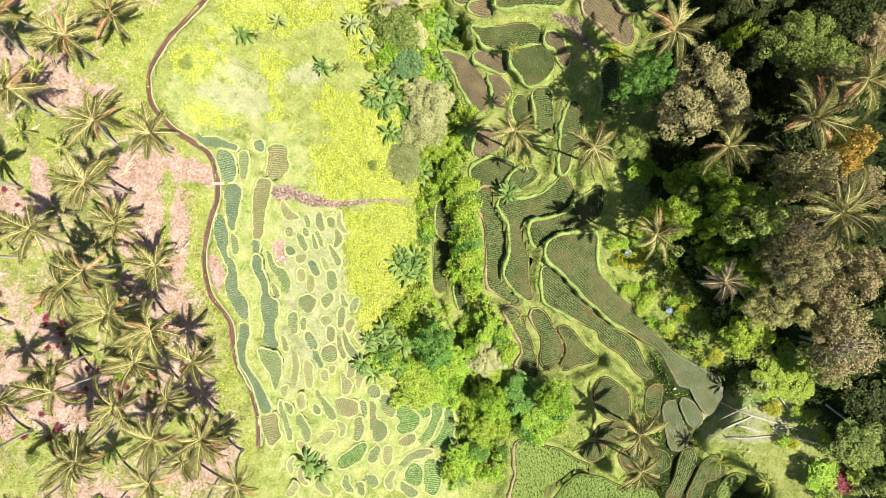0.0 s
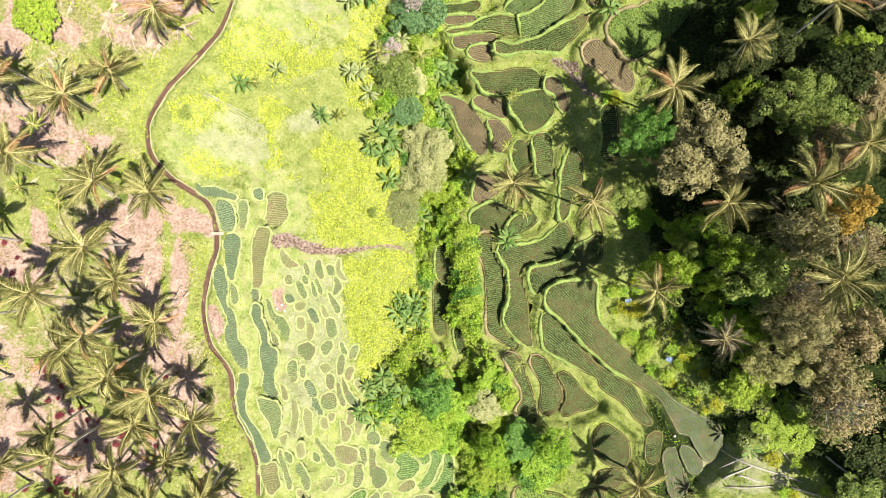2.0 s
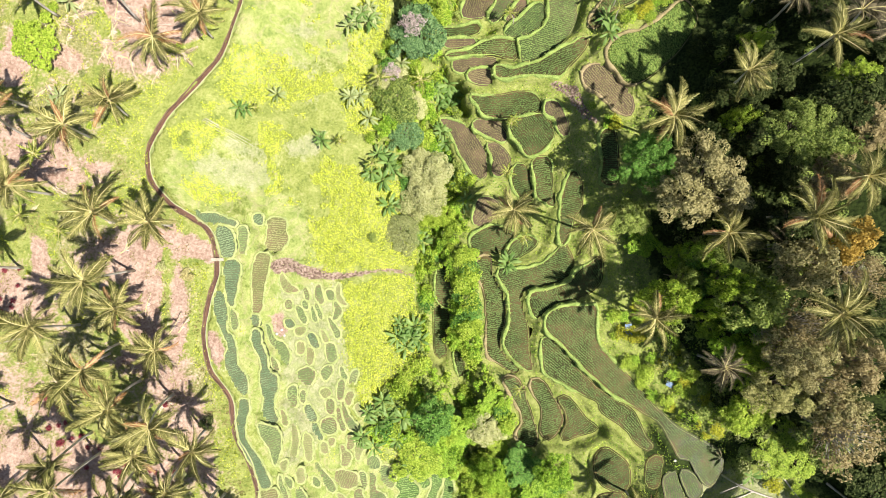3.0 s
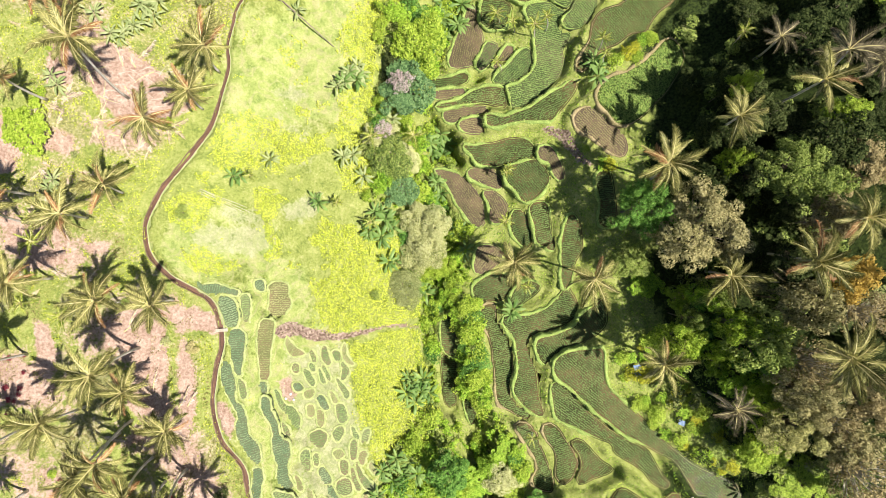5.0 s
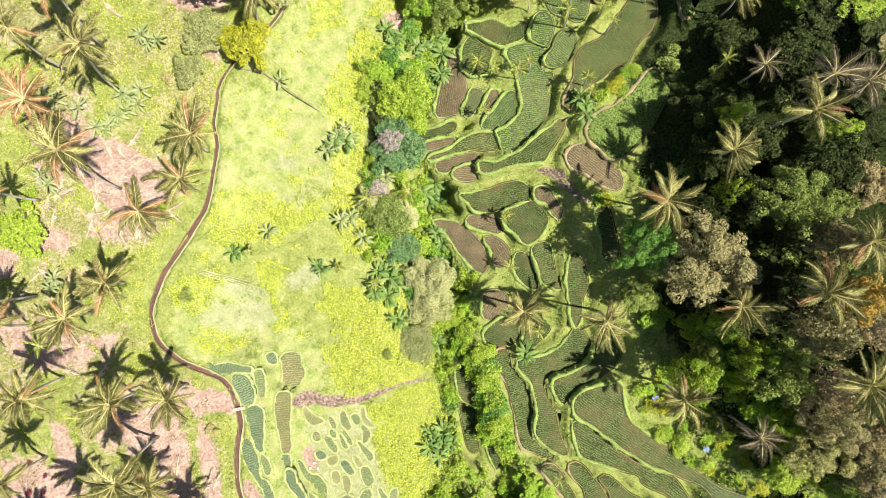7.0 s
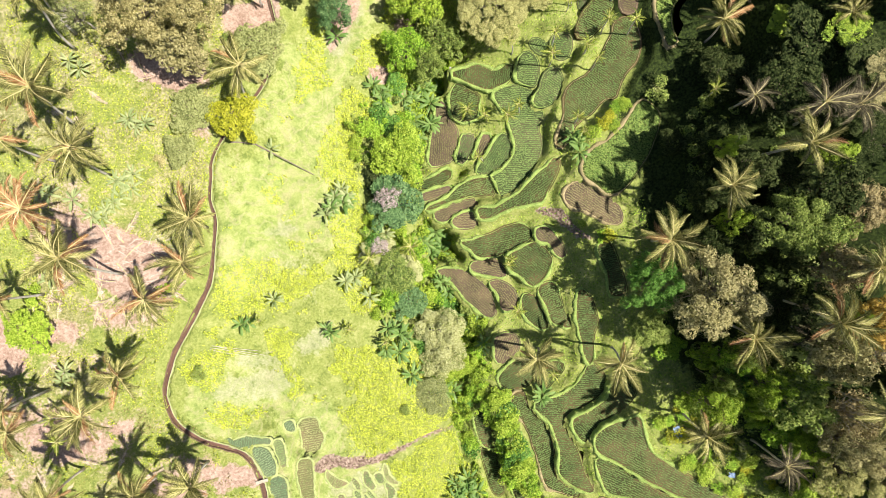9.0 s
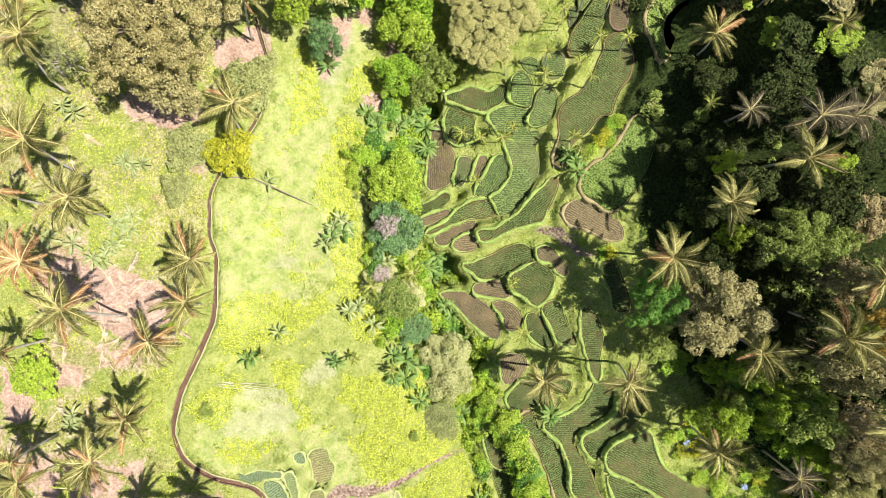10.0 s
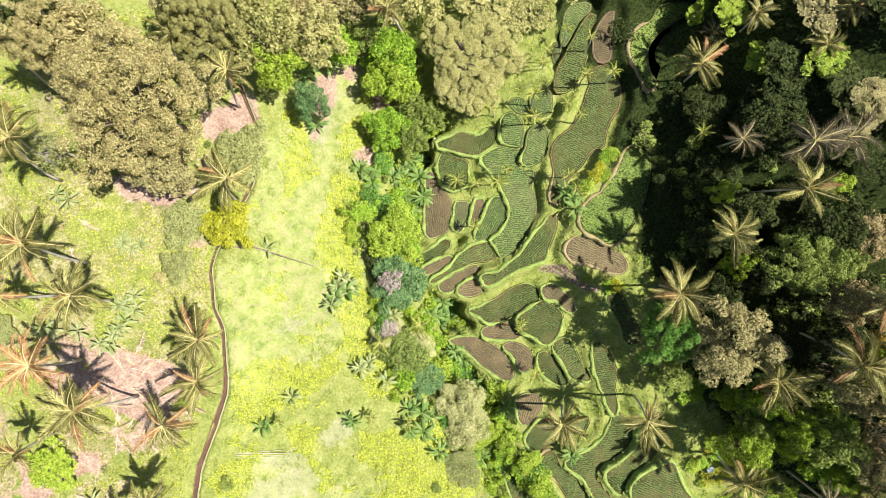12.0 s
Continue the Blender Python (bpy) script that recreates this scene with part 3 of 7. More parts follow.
paddy("young", [(15.2, -10.4), (16.6, -10.7), (17.9, -12.7), (19.2, -15.0), (19.7, -16.8), (18.8, -18.5), (17.6, -19.6), (16.7, -18.6), (16.8, -16.8), (16.5, -14.5), (15.4, -12.1)], z=-4.9, edge="dry")
paddy("young", [(19.6, -13.2), (20.8, -13.4), (22.5, -15.0), (23.5, -16.4), (25.3, -17.7), (25.2, -18.2), (23.1, -19.0), (20.2, -19.7), (20.4, -18.6), (21.1, -17.2), (20.6, -15.1)], z=-4.4)
paddy("young", [(25.4, -22.7), (26.8, -21.5), (28.6, -22.2), (30.4, -24.2), (30.7, -26.5), (29.8, -28.2), (27.8, -27.9), (26.1, -26.7), (25.2, -24.6)], z=-4.1)
paddy("young", [(34.0, -23.1), (35.7, -22.7), (35.4, -24.8), (35.2, -26.5), (34.5, -27.3), (33.4, -26.5)], z=-3.3)
paddy("young", [(26.4, -29.5), (29.6, -29.1), (29.8, -30.3), (28.7, -31.5), (26.5, -31.9), (25.3, -31.1), (26.1, -29.9)], z=-4.4)
paddy("young", [(23.5, -33.3), (25.6, -32.6), (26.7, -32.8), (26.2, -34.1), (25.0, -35.0), (23.9, -34.5)], z=-4.8)
paddy("green", [(12.4, -32.9), (14.9, -33.1), (19.0, -33.7), (20.8, -34.5), (22.8, -36.1), (24.8, -37.0), (22.4, -36.7), (19.9, -38.5), (17.0, -40.1), (16.5, -42.7), (11.8, -42.7), (12.3, -38.0)], z=-6.0, edge="dry")
paddy("green", [(21.5, -38.7), (23.2, -38.0), (26.9, -38.5), (29.7, -39.7), (35.2, -40.4), (34.3, -42.7), (19.3, -43.2), (19.9, -40.6)], z=-4.8)
paddy("water", [(36.6, -25.8), (37.9, -25.0), (38.3, -26.3), (39.1, -28.6), (39.9, -30.9), (39.2, -32.5), (37.7, -32.5), (37.1, -30.9), (36.7, -28.6)], z=-3.0, rows="along")
paddy("water", [(39.1, -24.6), (40.5, -25.4), (41.7, -27.1), (41.3, -28.4), (40.2, -28.3), (39.4, -26.6)], z=-2.5, rows="along")
paddy("young", [(39.6, -33.0), (40.6, -32.9), (41.0, -35.1), (39.7, -38.2), (38.4, -40.4), (36.9, -40.4), (38.2, -37.8), (39.1, -35.1)], z=-3.0, rows="along")
paddy("young", [(42.6, -34.9), (44.6, -33.8), (45.8, -35.7), (44.5, -36.9), (42.7, -37.9), (41.8, -40.2), (40.0, -40.4), (41.2, -37.6)], z=-2.4, rows="along")
paddy("green", [(44.8, -39.7), (46.4, -37.4), (47.7, -36.8), (49.1, -37.5), (47.0, -39.1), (45.8, -40.5)], z=-1.9, rows="along")
paddy("young", [(29.7, -33.5), (34.1, -32.8), (36.6, -34.0), (36.9, -35.7), (35.4, -36.9), (31.4, -36.9), (29.7, -35.7)], z=-3.7)
# strips in the valley bottom
paddy("young", [(-0.8, 8.0), (0.6, 8.4), (1.3, 4.4), (1.1, 1.6), (-0.6, 2.3), (-1.1, 5.1)], 0.42)
paddy("young", [(-1.2, 1.1), (0.8, 1.3), (0.6, -2.9), (0.1, -7.1), (-1.2, -7.0), (-1.4, -2.9)], 0.42)
paddy("young", [(2.4, -6.3), (3.0, -6.3), (3.6, -9.8), (3.0, -10.6), (2.4, -8.8)], 0.4)
# western terraces below the canal
paddy("teal", [(-38.3, 18.0), (-37.0, 17.3), (-34.9, 17.1), (-33.3, 16.4), (-32.0, 16.0), (-32.2, 15.5), (-33.7, 15.7), (-35.3, 15.6), (-36.6, 16.0), (-37.7, 16.8)], edge="pale")
paddy("teal", [(-35.0, 15.1), (-34.0, 15.4), (-32.9, 14.6), (-32.2, 13.3), (-32.3, 11.0), (-33.3, 10.3), (-34.2, 11.0), (-34.6, 12.8)], edge="pale")
paddy("soft", [(-31.8, 14.9), (-30.8, 15.0), (-30.5, 13.4), (-31.0, 11.1), (-31.5, 11.1), (-31.7, 12.9)], edge="pale")
paddy("teal", [(-33.6, 9.7), (-32.3, 10.1), (-31.4, 9.3), (-31.6, 7.1), (-32.1, 4.9), (-32.5, 3.1), (-33.1, 3.6), (-33.4, 5.3), (-33.7, 7.5)], edge="pale")
paddy("teal", [(-35.1, 4.9), (-34.2, 5.2), (-33.7, 3.6), (-33.4, 1.4), (-33.6, -0.8), (-32.6, -2.1), (-32.0, -4.3), (-31.8, -6.5), (-30.5, -8.2), (-30.3, -10.4), (-31.1, -10.8), (-32.2, -9.1), (-33.3, -7.3), (-33.7, -5.2), (-33.1, -3.8), (-33.6, -2.1), (-34.4, -0.3), (-35.2, 1.8)], edge="pale")
paddy("teal", [(-31.2, -11.7), (-30.3, -11.7), (-30.0, -13.0), (-30.5, -14.8), (-30.6, -17.4), (-29.6, -19.1), (-28.3, -20.9), (-27.4, -22.6), (-26.6, -25.1), (-27.9, -25.4), (-28.3, -23.9), (-29.3, -21.7), (-30.4, -20.0), (-31.3, -17.8), (-31.7, -15.2), (-31.5, -13.0)], edge="pale")
paddy("stubble", [(-28.1, -25.9), (-26.1, -25.5), (-25.7, -27.0), (-25.3, -29.2), (-26.7, -30.1), (-27.6, -28.3)], edge="pale")
paddy("teal", [(-30.0, 17.1), (-28.8, 17.0), (-28.7, 15.7), (-29.8, 16.0)], edge="pale")
paddy("stubble", [(-27.8, 16.4), (-25.4, 16.4), (-25.2, 14.6), (-24.9, 13.0), (-26.6, 11.1), (-28.3, 11.7), (-27.9, 14.1)], edge="pale")
paddy("stubble", [(-29.0, 10.9), (-27.3, 10.9), (-27.4, 9.1), (-28.1, 6.4), (-28.5, 3.7), (-28.9, 1.4), (-29.7, 1.4), (-29.8, 4.5), (-29.8, 8.1)], edge="pale")
paddy("teal", [(-30.1, 1.4), (-28.9, 1.2), (-29.1, -0.4), (-30.0, 0.1)], edge="pale")
paddy("teal", [(-29.6, -1.2), (-28.8, -1.3), (-28.4, -3.5), (-27.6, -4.8), (-27.1, -7.5), (-26.0, -8.4), (-26.0, -10.1), (-26.5, -11.4), (-26.5, -13.6), (-25.9, -15.3), (-27.5, -15.5), (-28.1, -13.9), (-27.8, -12.2), (-28.5, -9.2), (-28.3, -6.6), (-29.0, -4.4), (-29.7, -3.0)], edge="pale")
paddy("soft", [(-28.5, -15.6), (-26.3, -15.9), (-25.2, -17.6), (-25.4, -19.7), (-25.8, -21.8), (-26.3, -20.9), (-26.8, -19.2), (-27.9, -17.4)], edge="pale")
paddy("soft", [(-28.2, -0.4), (-27.6, -0.8), (-27.0, -2.6), (-25.3, -3.5), (-24.7, -5.4), (-24.8, -7.0), (-25.6, -6.2), (-26.5, -4.4), (-27.5, -3.1)], edge="pale")
paddy("soft", [(-32.7, 2.3), (-32.1, 1.4), (-31.8, 0.1), (-32.4, -0.8), (-32.7, 0.5)], edge="pale")
# small plots at the foot of the meadow
paddy("soft", [(-12.3, -22.9), (-11.4, -22.3), (-10.3, -23.0), (-10.5, -24.1), (-11.9, -24.1)], edge="pale")
paddy("soft", [(-10.1, -24.1), (-8.7, -24.2), (-7.8, -25.9), (-8.3, -27.5), (-9.6, -26.7), (-10.3, -25.3)], edge="pale")
paddy("soft", [(-11.9, -24.6), (-11.2, -25.3), (-11.0, -27.6), (-9.6, -28.6), (-9.2, -30.0), (-10.3, -31.3), (-11.4, -30.8), (-11.9, -28.0)], edge="pale")
paddy("lush", [(-7.3, -24.1), (-6.0, -24.6), (-3.6, -25.3), (-2.4, -26.3), (-2.4, -27.4), (-3.6, -27.8), (-5.0, -26.0), (-6.9, -25.2)], edge="pale")
paddy("lush", [(-7.3, -26.1), (-6.0, -25.8), (-4.6, -27.0), (-3.9, -27.9), (-4.6, -29.5), (-6.4, -30.4), (-7.5, -29.6), (-6.9, -28.3), (-7.8, -27.3)], edge="pale")
paddy("lush", [(-1.8, -26.0), (-0.6, -25.8), (-0.4, -27.7), (-1.3, -29.5), (-2.1, -31.3), (-3.6, -32.2), (-4.1, -31.7), (-2.7, -29.9), (-1.8, -28.1)], edge="pale")
paddy("lush", [(0.6, -26.5), (1.3, -26.9), (1.7, -28.8), (1.5, -31.6), (0.6, -33.2), (-1.1, -33.1), (-2.0, -32.3), (-0.8, -31.4), (0.1, -29.6)], edge="pale")
paddy("stubble", [(-7.3, -32.0), (-6.4, -31.1), (-5.0, -30.5), (-4.8, -31.6), (-6.0, -32.3)], edge="pale")
paddy("lush", [(-16.8, -34.0), (-15.0, -32.7), (-13.2, -31.5), (-12.5, -31.6), (-12.8, -32.9), (-13.9, -34.2), (-15.9, -35.3), (-16.8, -35.0)], edge="pale")
paddy("soft", [(-14.2, -27.8), (-13.2, -27.2), (-12.9, -29.2), (-13.6, -30.8), (-14.5, -30.5), (-14.2, -29.1)], edge="pale")
paddy("faint", [(-17.2, -24.3), (-15.4, -24.3), (-13.8, -25.0), (-14.1, -26.6), (-15.9, -26.8), (-17.2, -25.8)], edge="pale")
paddy("soft", [(-23.3, -26.9), (-22.6, -26.1), (-21.4, -28.1), (-20.9, -29.4), (-21.4, -30.2), (-22.5, -28.5)], edge="pale")
paddy("soft", [(-25.3, -23.7), (-24.9, -24.9), (-24.1, -27.2), (-23.5, -29.2), (-24.0, -29.7), (-24.5, -27.6), (-25.3, -25.3)], edge="pale")
paddy("soft", [(-20.3, -22.6), (-19.4, -24.0), (-18.1, -25.4), (-17.2, -27.0), (-18.1, -27.2), (-19.4, -25.1), (-20.5, -23.4)], edge="pale")
paddy("soft", [(-13.4, -24.6), (-12.6, -24.9), (-12.5, -27.0), (-13.0, -27.6), (-13.4, -25.7)], edge="pale")
paddy("lush", [(-6.0, -36.7), (-4.9, -35.4), (-3.6, -36.4), (-3.4, -38.3), (-4.6, -39.1), (-6.1, -38.3)], edge="pale")
paddy("lush", [(-2.9, -35.5), (-1.8, -34.8), (-0.4, -35.7), (-0.4, -38.0), (-1.3, -40.5), (-2.7, -40.2), (-3.2, -37.8)], edge="pale")
paddy("soft", [(-7.1, -38.5), (-6.0, -38.8), (-4.3, -40.1), (-5.0, -40.8), (-6.7, -39.7)], edge="pale")
paddy("soft", [(-11.9, -33.5), (-10.7, -32.2), (-10.3, -32.9), (-11.0, -34.5), (-11.9, -34.7)], edge="pale")
paddy("soft", [(-12.8, -37.1), (-11.4, -36.9), (-10.7, -38.2), (-11.9, -38.7)], edge="pale")
paddy("soft", [(-6.9, -35.3), (-4.6, -33.5), (-1.8, -33.3), (-3.0, -34.2), (-5.3, -34.8), (-6.6, -36.2)], edge="pale")
paddy("faint", [(-9.6, -32.8), (-8.5, -32.8), (-8.7, -35.1), (-9.4, -35.1)], edge="pale")
paddy("soft", [(-14.1, -38.3), (-13.2, -37.9), (-12.7, -39.4), (-13.4, -39.8)], edge="pale")
paddy("soft", [(-24.5, -24.1), (-23.7, -24.5), (-23.6, -25.7), (-24.1, -25.3)], edge="pale")
paddy("faint", [(-23.0, -23.4), (-22.1, -23.1), (-21.8, -24.7), (-22.6, -25.0)], edge="pale")
paddy("soft", [(-20.8, -25.0), (-19.9, -25.5), (-19.8, -26.4), (-20.6, -26.1)], edge="pale")
paddy("faint", [(-19.9, -30.3), (-18.5, -29.4), (-17.6, -29.7), (-19.0, -31.2)], edge="pale")
paddy("soft", [(-20.2, 5.6), (-19.8, 5.7), (-19.3, 3.7), (-19.7, 3.0), (-20.4, 4.2)], edge="pale")
paddy("soft", [(-18.6, 4.8), (-17.7, 4.9), (-17.5, 3.7), (-18.3, 3.5)], edge="pale")
paddy("soft", [(-25.1, 3.3), (-24.4, 3.3), (-24.2, 2.2), (-24.9, 2.2)], edge="pale")
paddy("soft", [(-23.4, 2.4), (-22.6, 1.9), (-21.9, 0.1), (-22.4, -0.2), (-23.1, 1.0)], edge="pale")
paddy("soft", [(-18.3, 0.5), (-17.5, -0.4), (-16.6, -1.9), (-17.0, -2.5), (-17.7, -1.3)], edge="pale")
paddy("teal", [(-21.7, -2.2), (-21.0, -2.0), (-20.1, -3.4), (-20.2, -4.2), (-21.1, -3.5)], edge="pale")
paddy("soft", [(-23.1, -8.1), (-21.7, -7.5), (-20.6, -8.1), (-20.8, -9.4), (-21.7, -10.3), (-23.0, -9.4)], edge="pale")
paddy("soft", [(-19.5, -8.1), (-18.1, -7.2), (-17.9, -8.1), (-19.0, -9.3)], edge="pale")
paddy("soft", [(-24.4, -10.7), (-23.4, -10.3), (-23.1, -12.1), (-23.6, -13.3), (-24.5, -12.4)], edge="pale")
paddy("soft", [(-22.8, -11.2), (-22.1, -11.0), (-22.1, -12.6), (-22.6, -12.7)], edge="pale")
paddy("teal", [(-22.0, -13.9), (-21.4, -13.5), (-20.5, -14.9), (-20.3, -16.1), (-21.6, -15.9), (-22.0, -14.8)], edge="pale")
paddy("teal", [(-21.0, -16.4), (-20.3, -16.4), (-19.3, -18.5), (-19.6, -19.0), (-20.8, -17.6)], edge="pale")
paddy("soft", [(-19.3, -16.1), (-17.7, -15.6), (-17.0, -17.2), (-18.1, -18.1), (-19.4, -17.6)], edge="pale")
paddy("soft", [(-18.6, -12.6), (-17.7, -12.9), (-17.7, -14.7), (-18.4, -14.5)], edge="pale")
paddy("soft", [(-16.9, -14.0), (-16.1, -15.9), (-15.7, -17.4), (-16.2, -17.7), (-16.9, -15.8)], edge="pale")
paddy("soft", [(-16.1, -13.1), (-15.4, -15.0), (-13.6, -17.3), (-14.8, -17.4), (-15.9, -15.4)], edge="pale")
paddy("soft", [(-18.6, -3.6), (-17.7, -3.8), (-17.2, -5.8), (-18.1, -6.5), (-18.6, -5.4)], edge="pale")
paddy("faint", [(-19.5, -1.5), (-18.9, -2.2), (-18.4, -3.1), (-19.0, -3.3)], edge="pale")
paddy("teal", [(-25.3, 0.1), (-24.4, 0.3), (-23.8, -0.5), (-24.7, -0.8)], edge="pale")
paddy("faint", [(-23.5, -1.3), (-22.2, -1.0), (-22.6, -2.0), (-23.4, -2.0)], edge="pale")
paddy("faint", [(-19.6, -11.3), (-18.7, -10.8), (-18.1, -11.6), (-19.0, -12.2)], edge="pale")
paddy("soft", [(-16.4, -7.2), (-15.7, -8.6), (-15.5, -9.3), (-16.2, -9.0)], edge="pale")
paddy("soft", [(-14.6, -8.6), (-13.8, -8.1), (-14.2, -9.8), (-14.9, -10.0)], edge="pale")
paddy("faint", [(-24.0, -15.9), (-23.2, -16.4), (-22.9, -18.7), (-23.3, -21.2), (-23.9, -20.7), (-23.6, -18.2)], edge="pale")
paddy("faint", [(-21.9, -17.9), (-21.0, -18.9), (-21.1, -22.0), (-21.8, -21.4)], edge="pale")
paddy("faint", [(-19.3, -19.4), (-18.5, -19.9), (-18.6, -21.0), (-19.4, -20.8)], edge="pale")
paddy("faint", [(-18.2, -19.0), (-17.4, -19.0), (-17.6, -19.9), (-18.3, -19.9)], edge="pale")
paddy("soft", [(-16.6, -9.5), (-15.9, -9.9), (-16.2, -12.5), (-16.9, -12.2)], edge="pale")
paddy("faint", [(-23.2, -3.5), (-22.4, -3.4), (-22.4, -4.9), (-23.1, -4.9)], edge="pale")
paddy("faint", [(-21.7, -4.3), (-20.8, -4.9), (-21.1, -6.7), (-21.6, -6.5)], edge="pale")
paddy("soft", [(-22.4, 3.3), (-21.7, 3.3), (-21.7, 2.1), (-22.3, 2.4)], edge="pale")
paddy("soft", [(-22.2, 5.5), (-21.6, 4.6), (-21.5, 3.3), (-22.0, 3.7)], edge="pale")
paddy("soft", [(-21.0, 2.4), (-20.4, 1.0), (-20.2, 0.1), (-20.8, 0.3)], edge="pale")
paddy("soft", [(-20.4, 2.8), (-19.7, 1.5), (-19.5, 0.5), (-20.0, 1.0)], edge="pale")
paddy("faint", [(-25.3, -13.7), (-24.5, -14.6), (-24.2, -15.9), (-24.8, -16.0)], edge="pale")
paddy("soft", [(-27.2, -5.3), (-26.4, -6.2), (-25.9, -7.5), (-26.8, -7.1)], edge="pale")



def fill_gaps(poly):
    """Narrow dry plots, uneven and bent, in the spaces between the others."""
    r = np.random.default_rng(29)
    area = np.array(poly)
    for x in np.arange(area[:, 0].min(), area[:, 0].max(), 1.5):
        for y in np.arange(area[:, 1].min(), area[:, 1].max(), 2.3):
            px, py = x + r.normal(0, 0.4), y + r.normal(0, 0.7)
            if not inside(area, np.array([px]), np.array([py]))[0]:
                continue
            length, breadth, turn = r.uniform(1.6, 3.6), r.uniform(0.6, 1.2), radians(95 + r.normal(0, 22))
            dx, dy = 0.35 * length * math.cos(turn), 0.35 * length * math.sin(turn)
            spots = np.array([(px, py), (px + dx, py + dy), (px - dx, py - dy)])
            if min(((p[1][:, None] - spots[None]) ** 2).sum(-1).min() for p in PADDIES) < 0.75 ** 2 or any(inside(p[1], spots[:, 0], spots[:, 1]).any() for p in PADDIES):
                continue
            bend, taper, ring = 0.2 * length * r.choice((-1, 1)), r.uniform(-0.5, 0.5), []
            for k in range(10):
                s = 2 * math.pi * (k + 0.5) / 10
                u = 0.5 * length * math.cos(s) * r.uniform(0.85, 1.15)
                v = 0.5 * breadth * math.sin(s) * (1 + taper * math.cos(s)) * r.uniform(0.75, 1.2) + bend * ((2 * u / length) ** 2 - 0.5)
                ring.append((px + u * math.cos(turn) - v * math.sin(turn), py + u * math.sin(turn) + v * math.cos(turn)))
            paddy("faint" if r.random() < 0.7 else "soft", ring, edge="pale")


fill_gaps([(-25.3, 6.3), (-16.8, 6.1), (-13.5, -10.6), (-13.2, -20.8), (0.6, -24.5), (1.0, -40.5), (-24.1, -38.6), (-25.0, -22.8), (-25.3, -10.6)])


def meet_neighbours():
    """Widen each plot towards its neighbours, until only the bunds are left between them."""
    every = np.vstack([p[1] for p in PADDIES])
    owner = np.concatenate([np.full(len(p[1]), i) for i, p in enumerate(PADDIES)])
    for i, (kind, line, z, wide, edge) in enumerate(PADDIES):
        others = every[(owner != i) & (np.abs(every - line.mean(0)).max(1) < 25)]
        gap = np.sqrt(((line[:, None] - others[None]) ** 2).sum(-1)).min(1) if len(others) else np.full(len(line), 9.0)
        add = np.where(gap < 2.2, np.clip((gap - (0.35 if edge == "pale" else 0.62)) / 2, -0.1, 0.14 if edge == "pale" else 0.5), 0.14)
        for _ in range(3):
            add = (np.roll(add, 1) + add + np.roll(add, -1)) / 3
        PADDIES[i] = (kind, line + normals_2d(line, True) * add[:, None], z, wide, edge)


meet_neighbours()

# Stretches of the plan.
YELLOW_FIELDS = [
    [(-16.3, 6.3), (-4.3, 7.5), (-3.9, 2.1), (-3.7, -5.7), (-6.0, -7.4), (-8.7, -11.0), (-11.4, -14.7), (-13.6, -14.5), (-15.9, -7.2), (-16.8, 0.1)],
    [(-21.7, 9.6), (-19.5, 17.4), (-17.7, 23.0), (-12.3, 25.8), (-8.7, 19.6), (-5.2, 13.7), (-4.3, 9.2), (-12.3, 8.0), (-20.4, 8.3)],
    [(-25.0, -21.9), (-13.2, -20.1), (-11.4, -18.3), (-7.8, -21.3), (0.6, -23.5), (1.5, -24.6), (-7.8, -23.1), (-13.2, -21.9)],
]
